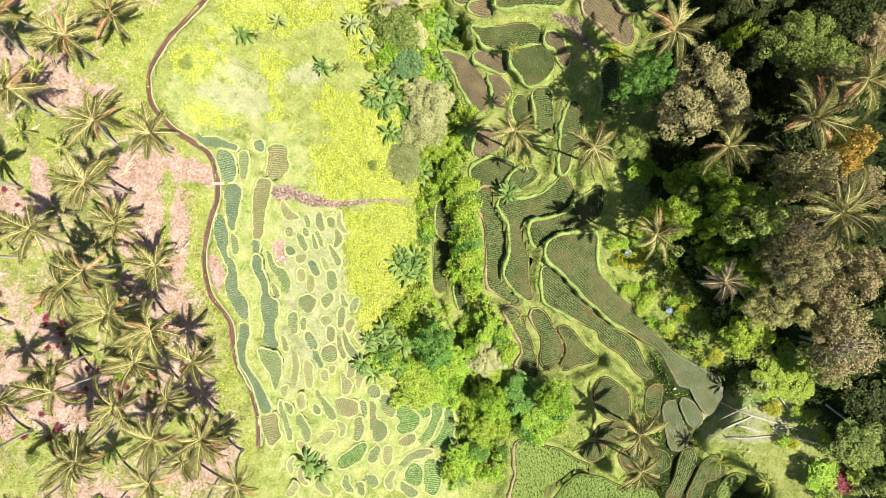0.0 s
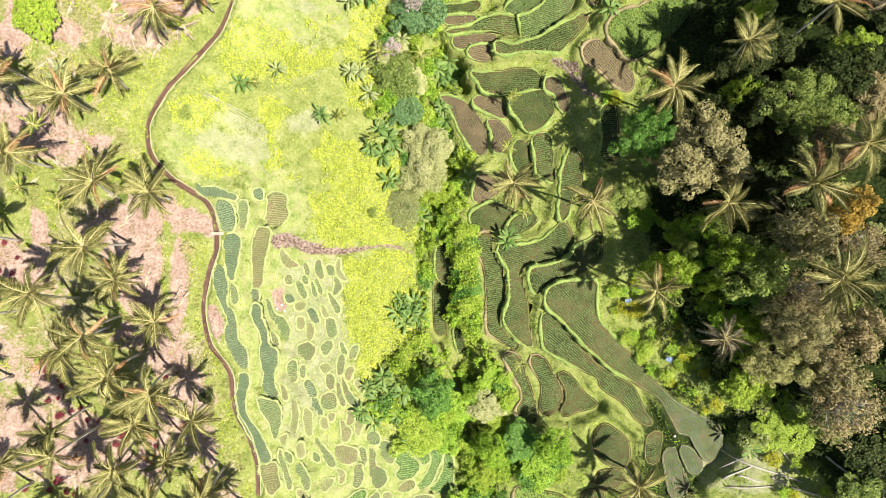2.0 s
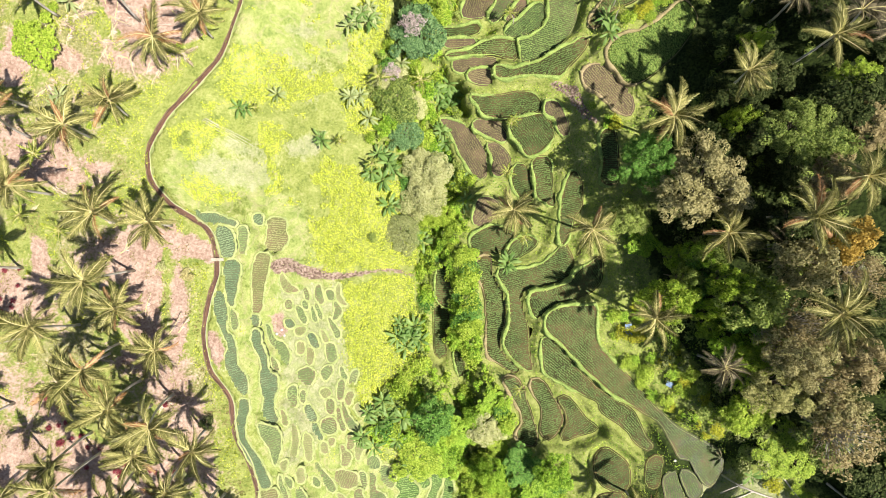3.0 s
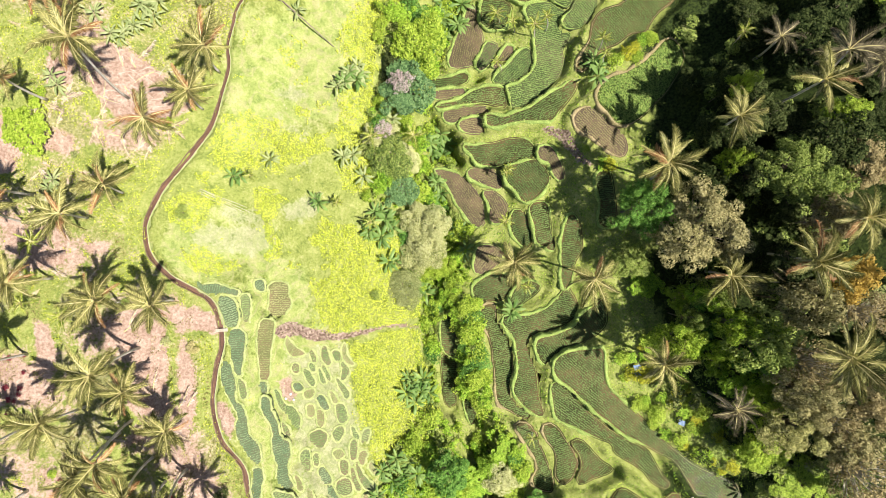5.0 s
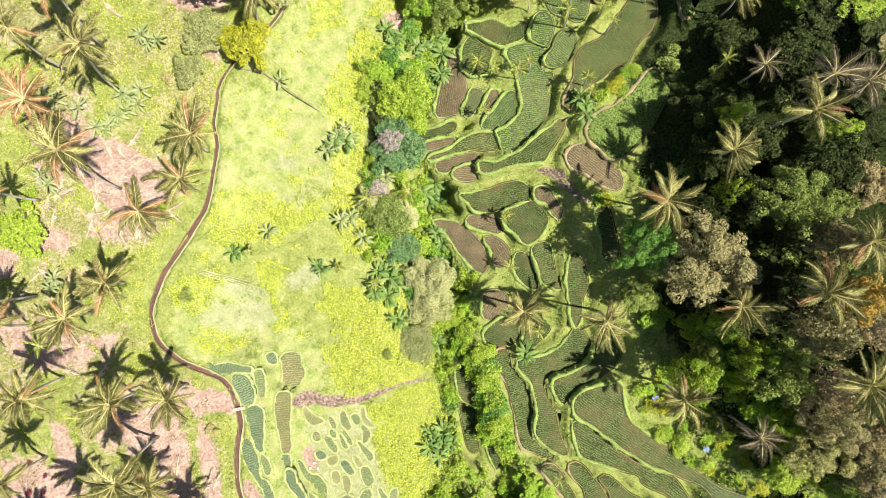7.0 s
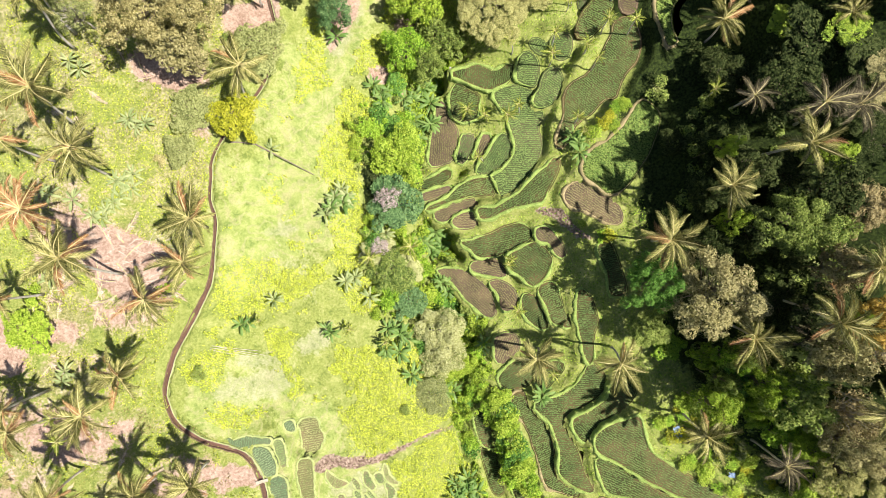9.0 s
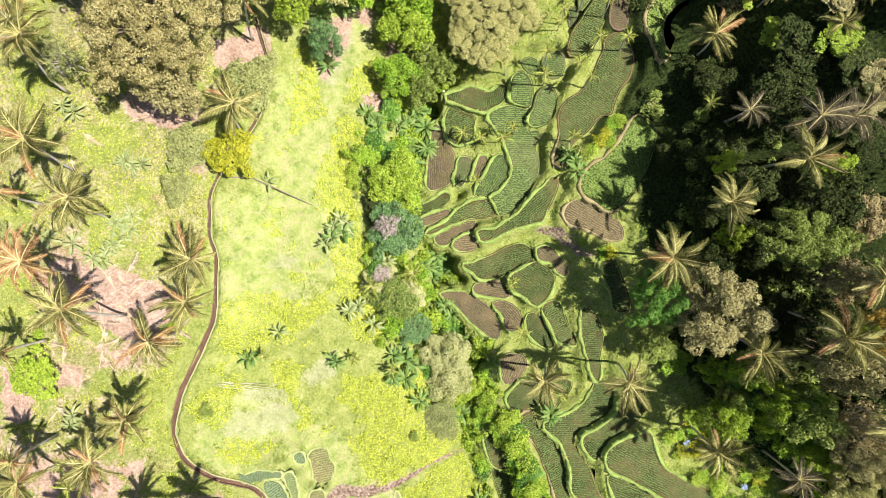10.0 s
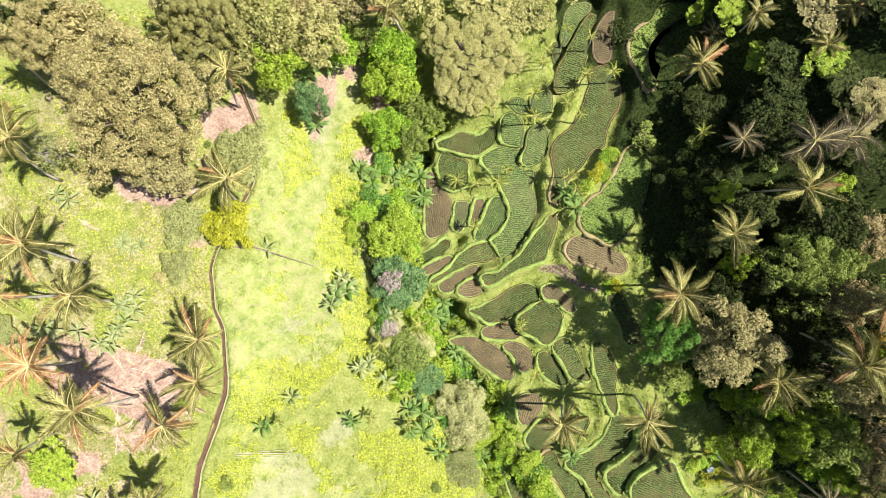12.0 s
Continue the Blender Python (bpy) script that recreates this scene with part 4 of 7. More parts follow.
WEED_PATCHES = [
    [(-33.9, 43.9), (-28.1, 43.8), (-24.2, 41.9), (-23.5, 40.0), (-20.9, 39.8), (-17.2, 40.3), (-18.1, 36.3), (-22.2, 35.8), (-25.6, 37.5), (-25.0, 35.1), (-29.5, 34.2), (-33.4, 35.8), (-34.4, 38.4), (-36.3, 38.4)],
    [(-40.7, 31.9), (-37.0, 32.9), (-33.1, 30.4), (-34.7, 29.6), (-38.7, 26.4), (-41.2, 27.5), (-41.7, 30.2)],
    [(-39.9, 23.0), (-35.3, 22.1), (-30.8, 21.1), (-31.5, 19.4), (-35.3, 19.5), (-40.1, 20.5)],
    [(-28.8, 31.8), (-24.1, 30.5), (-26.0, 28.8), (-27.2, 26.2), (-25.4, 21.5), (-23.3, 19.5), (-27.2, 20.8), (-28.1, 28.1)],
    [(-19.6, 25.5), (-14.1, 25.9), (-8.9, 23.5), (-5.7, 20.4), (-8.6, 17.9), (-10.0, 12.5), (-6.8, 9.0), (-13.0, 9.2), (-15.7, 8.7), (-21.0, 10.1), (-20.9, 15.6), (-18.4, 19.0), (-19.9, 21.9)],
    [(-15.9, 35.2), (-10.4, 36.6), (-6.3, 31.7), (-11.9, 30.3), (-15.3, 32.4)],
    [(-12.1, 60.7), (-4.5, 60.5), (-7.3, 55.0), (-9.5, 50.5), (-13.6, 49.2), (-14.0, 52.4)],
    [(-30.1, 55.7), (-29.1, 56.7), (-27.9, 55.5), (-28.5, 54.1), (-30.0, 54.0)],
    [(-23.0, 54.1), (-21.8, 54.9), (-20.9, 54.7), (-21.3, 52.7), (-22.8, 52.5)],
    [(-13.7, 48.7), (-9.4, 47.2), (-9.0, 42.1), (-12.1, 37.7), (-15.6, 38.8), (-14.2, 43.3)],
    [(-21.2, 44.8), (-16.7, 44.8), (-17.4, 42.6), (-21.0, 43.1)],
    [(-11.8, 74.0), (-7.1, 75.1), (-9.2, 71.3), (-8.5, 68.2), (-13.8, 65.5), (-15.5, 65.9), (-12.8, 69.9)],
    [(3.6, 79.6), (7.5, 79.6), (6.8, 75.8), (3.3, 76.7)],
    [(-0.7, 74.1), (2.2, 74.0), (-0.4, 67.9), (-5.0, 68.6), (-3.5, 72.2)],
    [(-7.0, 66.6), (-2.8, 63.3), (-5.4, 58.4), (-9.4, 57.6), (-9.0, 62.4)],
    [(-10.3, 56.0), (-7.2, 53.6), (-10.5, 48.1), (-11.9, 51.7)],
    [(-10.3, 78.9), (-6.2, 78.3), (-8.2, 73.6), (-9.4, 77.5)],
]
WORN_GRASS = [
    [(-38.7, 26.4), (-35.6, 27.0), (-26.8, 25.3), (-26.1, 23.4), (-29.9, 21.0), (-38.2, 22.9)],
    [(-23.6, 41.5), (-17.8, 41.7), (-20.7, 39.5), (-23.2, 39.7)],
    [(-26.4, 46.9), (-22.7, 48.3), (-18.4, 46.2), (-22.9, 45.6)],
    [(-27.0, 42.7), (-23.5, 44.8), (-23.7, 43.2)],
    [(-23.0, 36.9), (-19.6, 36.6), (-20.4, 34.0), (-22.8, 34.7)],
    [(-25.5, 29.7), (-19.1, 30.2), (-20.2, 26.5), (-24.9, 26.2)],
    [(-34.6, 30.0), (-29.2, 28.2), (-27.6, 26.3), (-33.5, 25.9)],
    [(-4.7, 80.7), (-2.0, 81.4), (0.1, 80.1), (-1.5, 76.4), (-4.1, 73.6), (-6.6, 71.2), (-8.4, 72.0), (-6.8, 76.5)],
    [(-26.6, 6.0), (-16.8, 6.0), (-15.9, -2.6), (-15.0, -10.9), (-16.8, -18.1), (-23.4, -22.1), (-25.2, -14.1), (-25.3, -5.3)],
    [(-25.6, -13.2), (-23.2, -14.3), (-22.2, -21.3), (-24.2, -23.3), (-25.0, -19.3)],
    [(-37.0, -2.5), (-33.7, -0.8), (-33.4, -5.2), (-33.9, -6.9)],
]
PINK_SOIL = [
    [(2.0, 83.4), (3.9, 82.1), (2.4, 79.8), (0.9, 80.6)],
    [(4.3, 76.0), (6.7, 75.0), (5.6, 73.2), (3.8, 74.3)],
    [(-1.9, 69.0), (2.2, 66.9), (2.5, 63.6), (-0.2, 66.0), (-2.8, 67.4)],
    [(-27.4, 1.0), (-25.9, 1.5), (-24.7, -1.3), (-25.8, -2.6), (-27.0, -1.5)],
    [(-61.3, 24.0), (-59.0, 25.3), (-55.8, 24.1), (-56.6, 21.5), (-61.3, 21.4), (-62.4, 22.7)],
    [(-60.9, 14.2), (-59.0, 13.0), (-58.0, 9.6), (-58.4, 5.8), (-60.4, 6.7), (-60.9, 10.4)],
    [(-52.4, 13.0), (-47.6, 14.3), (-42.8, 13.0), (-43.2, 9.6), (-44.2, 6.1), (-43.3, 0.9), (-40.0, -4.3), (-41.1, -7.7), (-43.7, -2.5), (-47.3, -2.0), (-48.0, 2.7), (-46.4, 7.0), (-49.9, 9.6)],
    [(-42.2, 13.6), (-38.8, 13.5), (-35.7, 10.4), (-35.5, 9.4), (-38.7, 10.3), (-41.4, 11.6)],
    [(-36.9, -0.5), (-35.0, -1.8), (-33.6, -5.2), (-35.5, -4.5), (-36.9, -3.1)],
    [(-40.4, 10.4), (-39.0, 4.3), (-39.2, -0.9), (-40.2, -6.0), (-41.7, -0.8), (-41.4, 6.1)],
    [(-54.4, 25.1), (-50.2, 24.8), (-50.6, 23.1), (-53.5, 23.1)],
    [(-61.5, -7.1), (-59.6, -8.0), (-56.4, -12.3), (-53.9, -17.8), (-57.5, -14.7), (-60.2, -12.1)],
    [(-53.1, -19.5), (-50.0, -22.6), (-52.3, -25.4), (-54.4, -20.7)],
    [(-47.8, -2.9), (-45.6, -5.9), (-49.9, -6.2)],
    [(-45.3, -21.1), (-41.3, -20.1), (-40.7, -24.4), (-43.1, -28.5), (-46.0, -25.3)],
    [(-69.4, -17.5), (-61.9, -19.5), (-62.3, -27.7), (-69.3, -27.3)],
    [(-42.9, -7.7), (-39.3, -9.5), (-41.3, -13.0), (-43.7, -11.0)],
    [(-63.6, 44.5), (-53.9, 41.2), (-54.1, 38.1), (-58.7, 39.0), (-65.5, 38.8)],
    [(-65.3, 41.3), (-61.0, 39.0), (-62.7, 35.7), (-65.7, 36.4)],
    [(-55.9, -15.6), (-49.7, -17.6), (-46.4, -23.6), (-51.2, -27.6), (-57.3, -25.5)],
    [(-50.3, 56.0), (-43.2, 52.4), (-39.2, 48.4), (-42.4, 44.6), (-46.8, 46.2), (-49.8, 50.9)],
    [(-61.1, 29.9), (-56.5, 29.0), (-56.9, 22.2), (-60.6, 23.0)],
    [(-55.5, 56.7), (-51.4, 54.5), (-53.5, 48.1), (-56.4, 48.6)],
    [(-54.3, 54.2), (-47.1, 51.7), (-39.1, 46.9), (-42.3, 41.8), (-47.1, 42.3), (-50.5, 47.8)],
    [(-21.7, 81.5), (-17.8, 82.6), (-13.2, 82.8), (-15.6, 76.9), (-18.9, 76.4), (-21.3, 78.0)],
    [(-35.9, 77.9), (-26.1, 74.8), (-25.9, 71.0), (-30.5, 70.1), (-35.7, 74.2)],
]
GREEN_STRIPS = [
    [(-38.7, 9.6), (-35.9, 8.7), (-37.0, -0.9), (-36.8, -3.6), (-33.7, -9.7), (-32.0, -13.2), (-29.8, -29.0), (-33.4, -28.7), (-34.7, -14.8), (-37.8, -9.5), (-38.8, -2.6), (-39.2, 4.3)],
    [(-43.8, 12.3), (-41.9, 12.3), (-41.9, -0.8), (-43.2, 0.8)],
    [(-62.0, 20.6), (-58.7, 17.2), (-57.6, 10.9), (-60.1, 13.8)],
    [(-50.3, 29.8), (-45.4, 23.5), (-47.0, 19.1), (-49.9, 19.9)],
    [(-56.3, -1.8), (-52.8, -2.3), (-52.6, -7.4), (-55.4, -6.5)],
    [(-50.1, 37.9), (-35.6, 38.5), (-38.9, 33.6), (-43.1, 29.6), (-44.8, 25.2), (-50.3, 26.8)],
    [(-41.3, 65.6), (-30.2, 60.9), (-31.1, 52.4), (-34.2, 52.8), (-39.8, 57.0)],
    [(-51.4, 31.5), (-45.8, 26.9), (-46.7, 21.8), (-50.7, 26.1)],
    [(-47.6, 85.4), (-35.6, 78.7), (-38.2, 74.3), (-27.0, 58.4), (-31.6, 52.0), (-37.4, 54.6), (-43.1, 64.6), (-46.2, 76.8)],
    [(-44.6, 72.5), (-37.5, 64.0), (-28.2, 59.9), (-32.4, 52.3), (-40.2, 55.9), (-45.2, 65.5)],
]
MEADOWS = [
    [(-28.4, 60.4), (-22.3, 59.6), (-15.7, 61.2), (-7.4, 64.6), (-9.4, 55.5), (-12.0, 48.2), (-10.8, 43.5), (-18.4, 39.7), (-23.9, 39.4), (-33.9, 38.5), (-31.8, 45.2), (-30.1, 51.1)],
    [(-14.3, 75.3), (-8.2, 79.0), (-2.3, 83.9), (4.8, 82.2), (5.1, 78.1), (-4.1, 70.4), (-8.4, 60.1), (-14.7, 53.9), (-20.3, 58.3), (-22.2, 61.0)],
    [(-44.6, 23.5), (-39.7, 27.2), (-32.8, 28.0), (-26.8, 24.7), (-25.8, 19.2), (-29.2, 17.2), (-37.9, 18.0), (-43.0, 21.0)],
    [(-31.5, 17.9), (-22.2, 18.3), (-20.4, 11.0), (-16.8, 1.9), (-13.2, -14.6), (-11.4, -20.2), (1.5, -24.6), (1.5, -40.6), (-24.9, -38.4), (-26.6, -26.1), (-30.9, -10.4), (-33.6, 3.6)],
]
BARE = [
    [(-27.3, 8.8), (-26.7, 10.0), (-25.5, 10.4), (-23.8, 10.2), (-22.4, 9.2), (-20.2, 8.6), (-18.4, 8.0), (-16.6, 7.8), (-13.0, 8.1), (-9.5, 8.6), (-7.5, 8.3), (-4.6, 7.2), (-4.6, 6.6), (-7.5, 7.7), (-9.5, 8.0), (-13.0, 7.5), (-15.7, 6.8), (-18.4, 6.8), (-21.5, 6.8), (-23.3, 7.5), (-24.8, 8.1), (-25.7, 7.3), (-26.8, 7.8)],
    [(-42.6, 13.5), (-38.6, 14.0), (-35.7, 12.3), (-35.3, 9.7), (-39.4, 11.4), (-42.6, 12.2)],
    [(-36.5, -0.8), (-34.9, -1.2), (-33.5, -4.3), (-34.4, -6.5), (-36.1, -5.1)],
    [(-46.9, 11.6), (-42.6, 12.2), (-43.0, 5.3), (-43.4, -1.6), (-46.5, -3.3), (-48.9, 0.1), (-47.7, 6.1)],
]
BARE += [
    [(-48.0, 50.0), (-44.6, 51.4), (-39.5, 48.4), (-36.9, 44.8), (-40.5, 42.6), (-44.8, 45.5), (-46.7, 48.2)],
    [(-3.9, 82.4), (0.2, 81.9), (-2.4, 76.8), (-5.9, 74.1), (-7.5, 72.7), (-7.2, 75.6)],
    [(-16.1, 84.4), (-13.1, 82.8), (-14.0, 78.2), (-17.1, 77.4), (-18.4, 79.2)],
    [(4.3, 76.3), (7.2, 76.2), (6.6, 74.8), (4.6, 74.7)],
    [(-0.7, 69.0), (2.7, 67.7), (2.0, 63.9), (-0.1, 65.7)],
    [(16.7, 39.9), (21.9, 38.1), (24.0, 33.6), (26.0, 31.5), (23.1, 32.9), (20.1, 37.1)],
]
WORN_GRASS.append([(41.7, -26.4), (47.4, -23.3), (52.2, -23.8), (53.2, -28.0), (46.6, -31.4), (41.8, -30.0)])
CLEARINGS = [
    [(41.0, -26.0), (47.4, -22.0), (54.6, -23.1), (58.7, -29.4), (60.1, -36.0), (53.2, -39.7), (45.8, -37.2), (41.0, -32.3)],
    [(25.1, 0.1), (27.5, 1.9), (31.5, 2.8), (37.2, -2.2), (41.4, -9.2), (45.5, -16.7), (43.0, -20.0), (35.9, -14.4), (28.8, -6.8), (24.8, -2.7)],
]
CANAL = [(-28.4, -30.5), (-28.5, -26.5), (-29.0, -23.9), (-30.0, -20.8), (-31.7, -17.8), (-32.3, -14.7), (-32.6, -11.7), (-33.9, -9.5), (-35.6, -7.3), (-36.5, -4.3), (-36.8, -1.2), (-36.4, 1.8), (-35.7, 4.9), (-34.8, 7.5), (-34.7, 10.1), (-35.1, 12.8), (-36.2, 14.9), (-38.3, 16.5), (-41.2, 18.3), (-43.4, 20.5), (-44.8, 22.6), (-45.2, 25.2), (-44.9, 27.8)] + [(-42.4, 32.2), (-41.0, 33.8), (-36.5, 38.7), (-34.0, 41.9), (-32.0, 46.9), (-30.7, 50.7), (-30.7, 53.7), (-29.6, 57.0), (-28.5, 59.9)] + [(-24.1, 64.6), (-19.4, 68.4), (-16.3, 72.7), (-14.7, 77.0), (-14.5, 80.3), (-14.4, 85.2)]

fine_x = np.arange(-74, 74.1, 0.45)
fine_y = np.arange(-52, 106.1, 0.45)
grow = 0.6 * 1.25 ** np.arange(1, 25)
xs = np.concatenate([fine_x[0] - np.cumsum(grow)[::-1], fine_x, fine_x[-1] + np.cumsum(grow)])
ys = np.concatenate([fine_y[0] - np.cumsum(grow)[::-1], fine_y, fine_y[-1] + np.cumsum(grow)])
GX, GY = np.meshgrid(xs, ys, indexing="ij")


def waves(x, y, size, seed):
    """Soft uneven heights between about -1 and 1."""
    r = np.random.default_rng(seed)
    out = np.zeros(np.shape(x))
    for k in range(7):
        a, ph = r.uniform(0, 6.28, 2)
        s = size * r.uniform(0.6, 1.7)
        out += np.sin((x * math.cos(a) + y * math.sin(a)) * 6.28 / s + ph)
    return out / 3.5


GZ = base_height(GX, GY) + 0.22 * waves(GX, GY, 9, 3) + 0.08 * waves(GX, GY, 2.6, 4)
near_bund = np.full(GX.shape, 99.0)
for kind, line, z, wide, edge in PADDIES:
    lo, hi = line.min(0) - 3, line.max(0) + 3
    i0, i1 = np.searchsorted(xs, (lo[0], hi[0]))
    j0, j1 = np.searchsorted(ys, (lo[1], hi[1]))
    sl = (slice(i0, i1), slice(j0, j1))
    d = far_from(line[::2], GX[sl], GY[sl])
    w = np.clip((wide + 1.3 - d) / 1.0, 0, 1)
    sunk, rim = (0.05, 0.1) if edge == "pale" else (0.14, wide + 0.25)
    GZ[sl] = GZ[sl] * (1 - w) + (z - sunk) * w
    GZ[sl] = np.where(d < rim, np.minimum(GZ[sl], z - sunk), GZ[sl])
    near_bund[sl] = np.minimum(near_bund[sl], d)
canal_line = smooth_line(CANAL, 0.8)
step = canal_line[::2]
dc = np.full(GX.shape, 99.0)
for a, b in zip(step[:-1], step[1:]):
    d = b - a
    lo, hi = np.minimum(a, b) - 4, np.maximum(a, b) + 4
    i0, i1 = np.searchsorted(xs, (lo[0], hi[0]))
    j0, j1 = np.searchsorted(ys, (lo[1], hi[1]))
    sl = (slice(i0, i1), slice(j0, j1))
    t = np.clip(((GX[sl] - a[0]) * d[0] + (GY[sl] - a[1]) * d[1]) / (d @ d), 0, 1)
    dc[sl] = np.minimum(dc[sl], np.hypot(GX[sl] - a[0] - t * d[0], GY[sl] - a[1] - t * d[1]))
canal_z = base_height(canal_line[:, 0], canal_line[:, 1])
canal_z = np.convolve(np.pad(canal_z, 12, mode="edge"), np.ones(25) / 25, "valid")
bank = np.clip((3.0 - dc) / 2.0, 0, 1)
GZ = GZ * (1 - bank) + (np.interp(GY, canal_line[:, 1], canal_z) - 0.06) * bank
for kind, line, z, wide, edge in PADDIES:                 # no bank lies over a lower plot
    lo, hi = line.min(0) - 1, line.max(0) + 1
    i0, i1 = np.searchsorted(xs, (lo[0], hi[0]))
    j0, j1 = np.searchsorted(ys, (lo[1], hi[1]))
    sl = (slice(i0, i1), slice(j0, j1))
    GZ[sl] = np.where(far_from(line[::2], GX[sl], GY[sl]) < (0.1 if edge == "pale" else 0.3), np.minimum(GZ[sl], z - (0.05 if edge == "pale" else 0.14)), GZ[sl])
GZ = np.where(dc < np.interp(GY, (30, 50), (0.40, 0.26)), GZ - 0.9, GZ)


def ground_z(x, y):
    """The height of the finished ground."""
    i = np.clip(np.searchsorted(xs, x) - 1, 0, len(xs) - 2)
    j = np.clip(np.searchsorted(ys, y) - 1, 0, len(ys) - 2)
    u, v = (x - xs[i]) / (xs[i + 1] - xs[i]), (y - ys[j]) / (ys[j + 1] - ys[j])
    return (GZ[i, j] * (1 - u) + GZ[i + 1, j] * u) * (1 - v) + (GZ[i, j + 1] * (1 - u) + GZ[i + 1, j + 1] * u) * v


def stretch(polys, soft):
    """How far each point of the ground belongs to the stretches: 1 well inside, 0 well outside."""
    out = np.zeros(GX.shape)
    for p in polys:
        line = np.array(p)
        lo, hi = line.min(0) - 4 * soft, line.max(0) + 4 * soft
        i0, i1 = np.searchsorted(xs, (lo[0], hi[0]))
        j0, j1 = np.searchsorted(ys, (lo[1], hi[1]))
        sl = (slice(i0, i1), slice(j0, j1))
        out[sl] = np.maximum(out[sl], np.clip(0.5 - far_from(line, GX[sl], GY[sl]) / (2 * soft), 0, 1))
    return out


west = np.clip((canal_x(GY) - 1.0 - GX) / 3, 0, 1)
green = stretch(GREEN_STRIPS, 1.2)
soil = west * np.clip(0.40 + 0.46 * waves(GX, GY, 13, 11) - 0.35 * np.clip((GY - 40) / 20, 0, 1), 0, 1) * (1 - 0.85 * green)
soil = np.maximum(np.maximum(stretch(BARE[1:-1], 0.8) * 1.2, stretch(PINK_SOIL, 0.9) * 1.1), soil)
earth = stretch([BARE[0], BARE[-1]], 0.3) * 0.95                     # the cut bank of brown earth across the slope
GZ = GZ - 0.5 * np.clip(stretch(BARE[:1], 0.25), 0, 1) * np.clip((GX + 20) / 5, 0, 1)
worn = stretch(WORN_GRASS, 1.4) * np.clip(0.85 + 0.35 * waves(GX, GY, 5, 33), 0, 1)
meadow = np.clip(stretch(MEADOWS, 4.0) + 0.25 * waves(GX, GY, 9, 31) * (stretch(MEADOWS, 4.0) > 0.05), 0, 1)
# Where tree shade is put into the ground colour: eastern wood, faintly the stream.
shaded_litter = np.clip((GX - 31 - 3 * waves(GX, GY, 22, 12) - 0.06 * GY) / 5, 0, 1)
shaded_litter = np.maximum(shaded_litter, np.clip(1.1 - np.abs(GX - ravine_x(GY)) / 5, 0, 0.2))
shaded_litter = shaded_litter * (1 - stretch(CLEARINGS, 2.0))
cover = np.maximum(stretch(WEED_PATCHES, 1.5), stretch(YELLOW_FIELDS, 2.0))

idx = np.arange(GX.size).reshape(GX.shape)
quads = np.stack([idx[:-1, :-1], idx[1:, :-1], idx[1:, 1:], idx[:-1, 1:]], -1).reshape(-1, 4)
me = bpy.data.meshes.new("ground")
me.vertices.add(GX.size)
me.vertices.foreach_set("co", np.stack([GX, GY, GZ], -1).ravel().astype(np.float32))
me.loops.add(quads.size)
me.polygons.add(len(quads))
me.loops.foreach_set("vertex_index", quads.ravel().astype(np.int32))
me.polygons.foreach_set("loop_start", np.arange(0, quads.size, 4, dtype=np.int32))
me.update(calc_edges=True)
dry = west * np.clip(0.45 + 0.45 * waves(GX, GY, 11, 51) + 0.12 * np.clip((GY - 30) / 20, 0, 1), 0, 1)
for name, field in (("dry", dry), ("soil", soil), ("meadow", meadow), ("shaded_litter", shaded_litter), ("worn", worn), ("earth", earth)):
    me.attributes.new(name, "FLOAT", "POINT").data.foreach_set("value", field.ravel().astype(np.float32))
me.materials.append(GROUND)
me.shade_smooth()
ground = tagged(new("ground", me), "steep grassy valley with bare reddish soil and terraces", "ground", kind="structure")

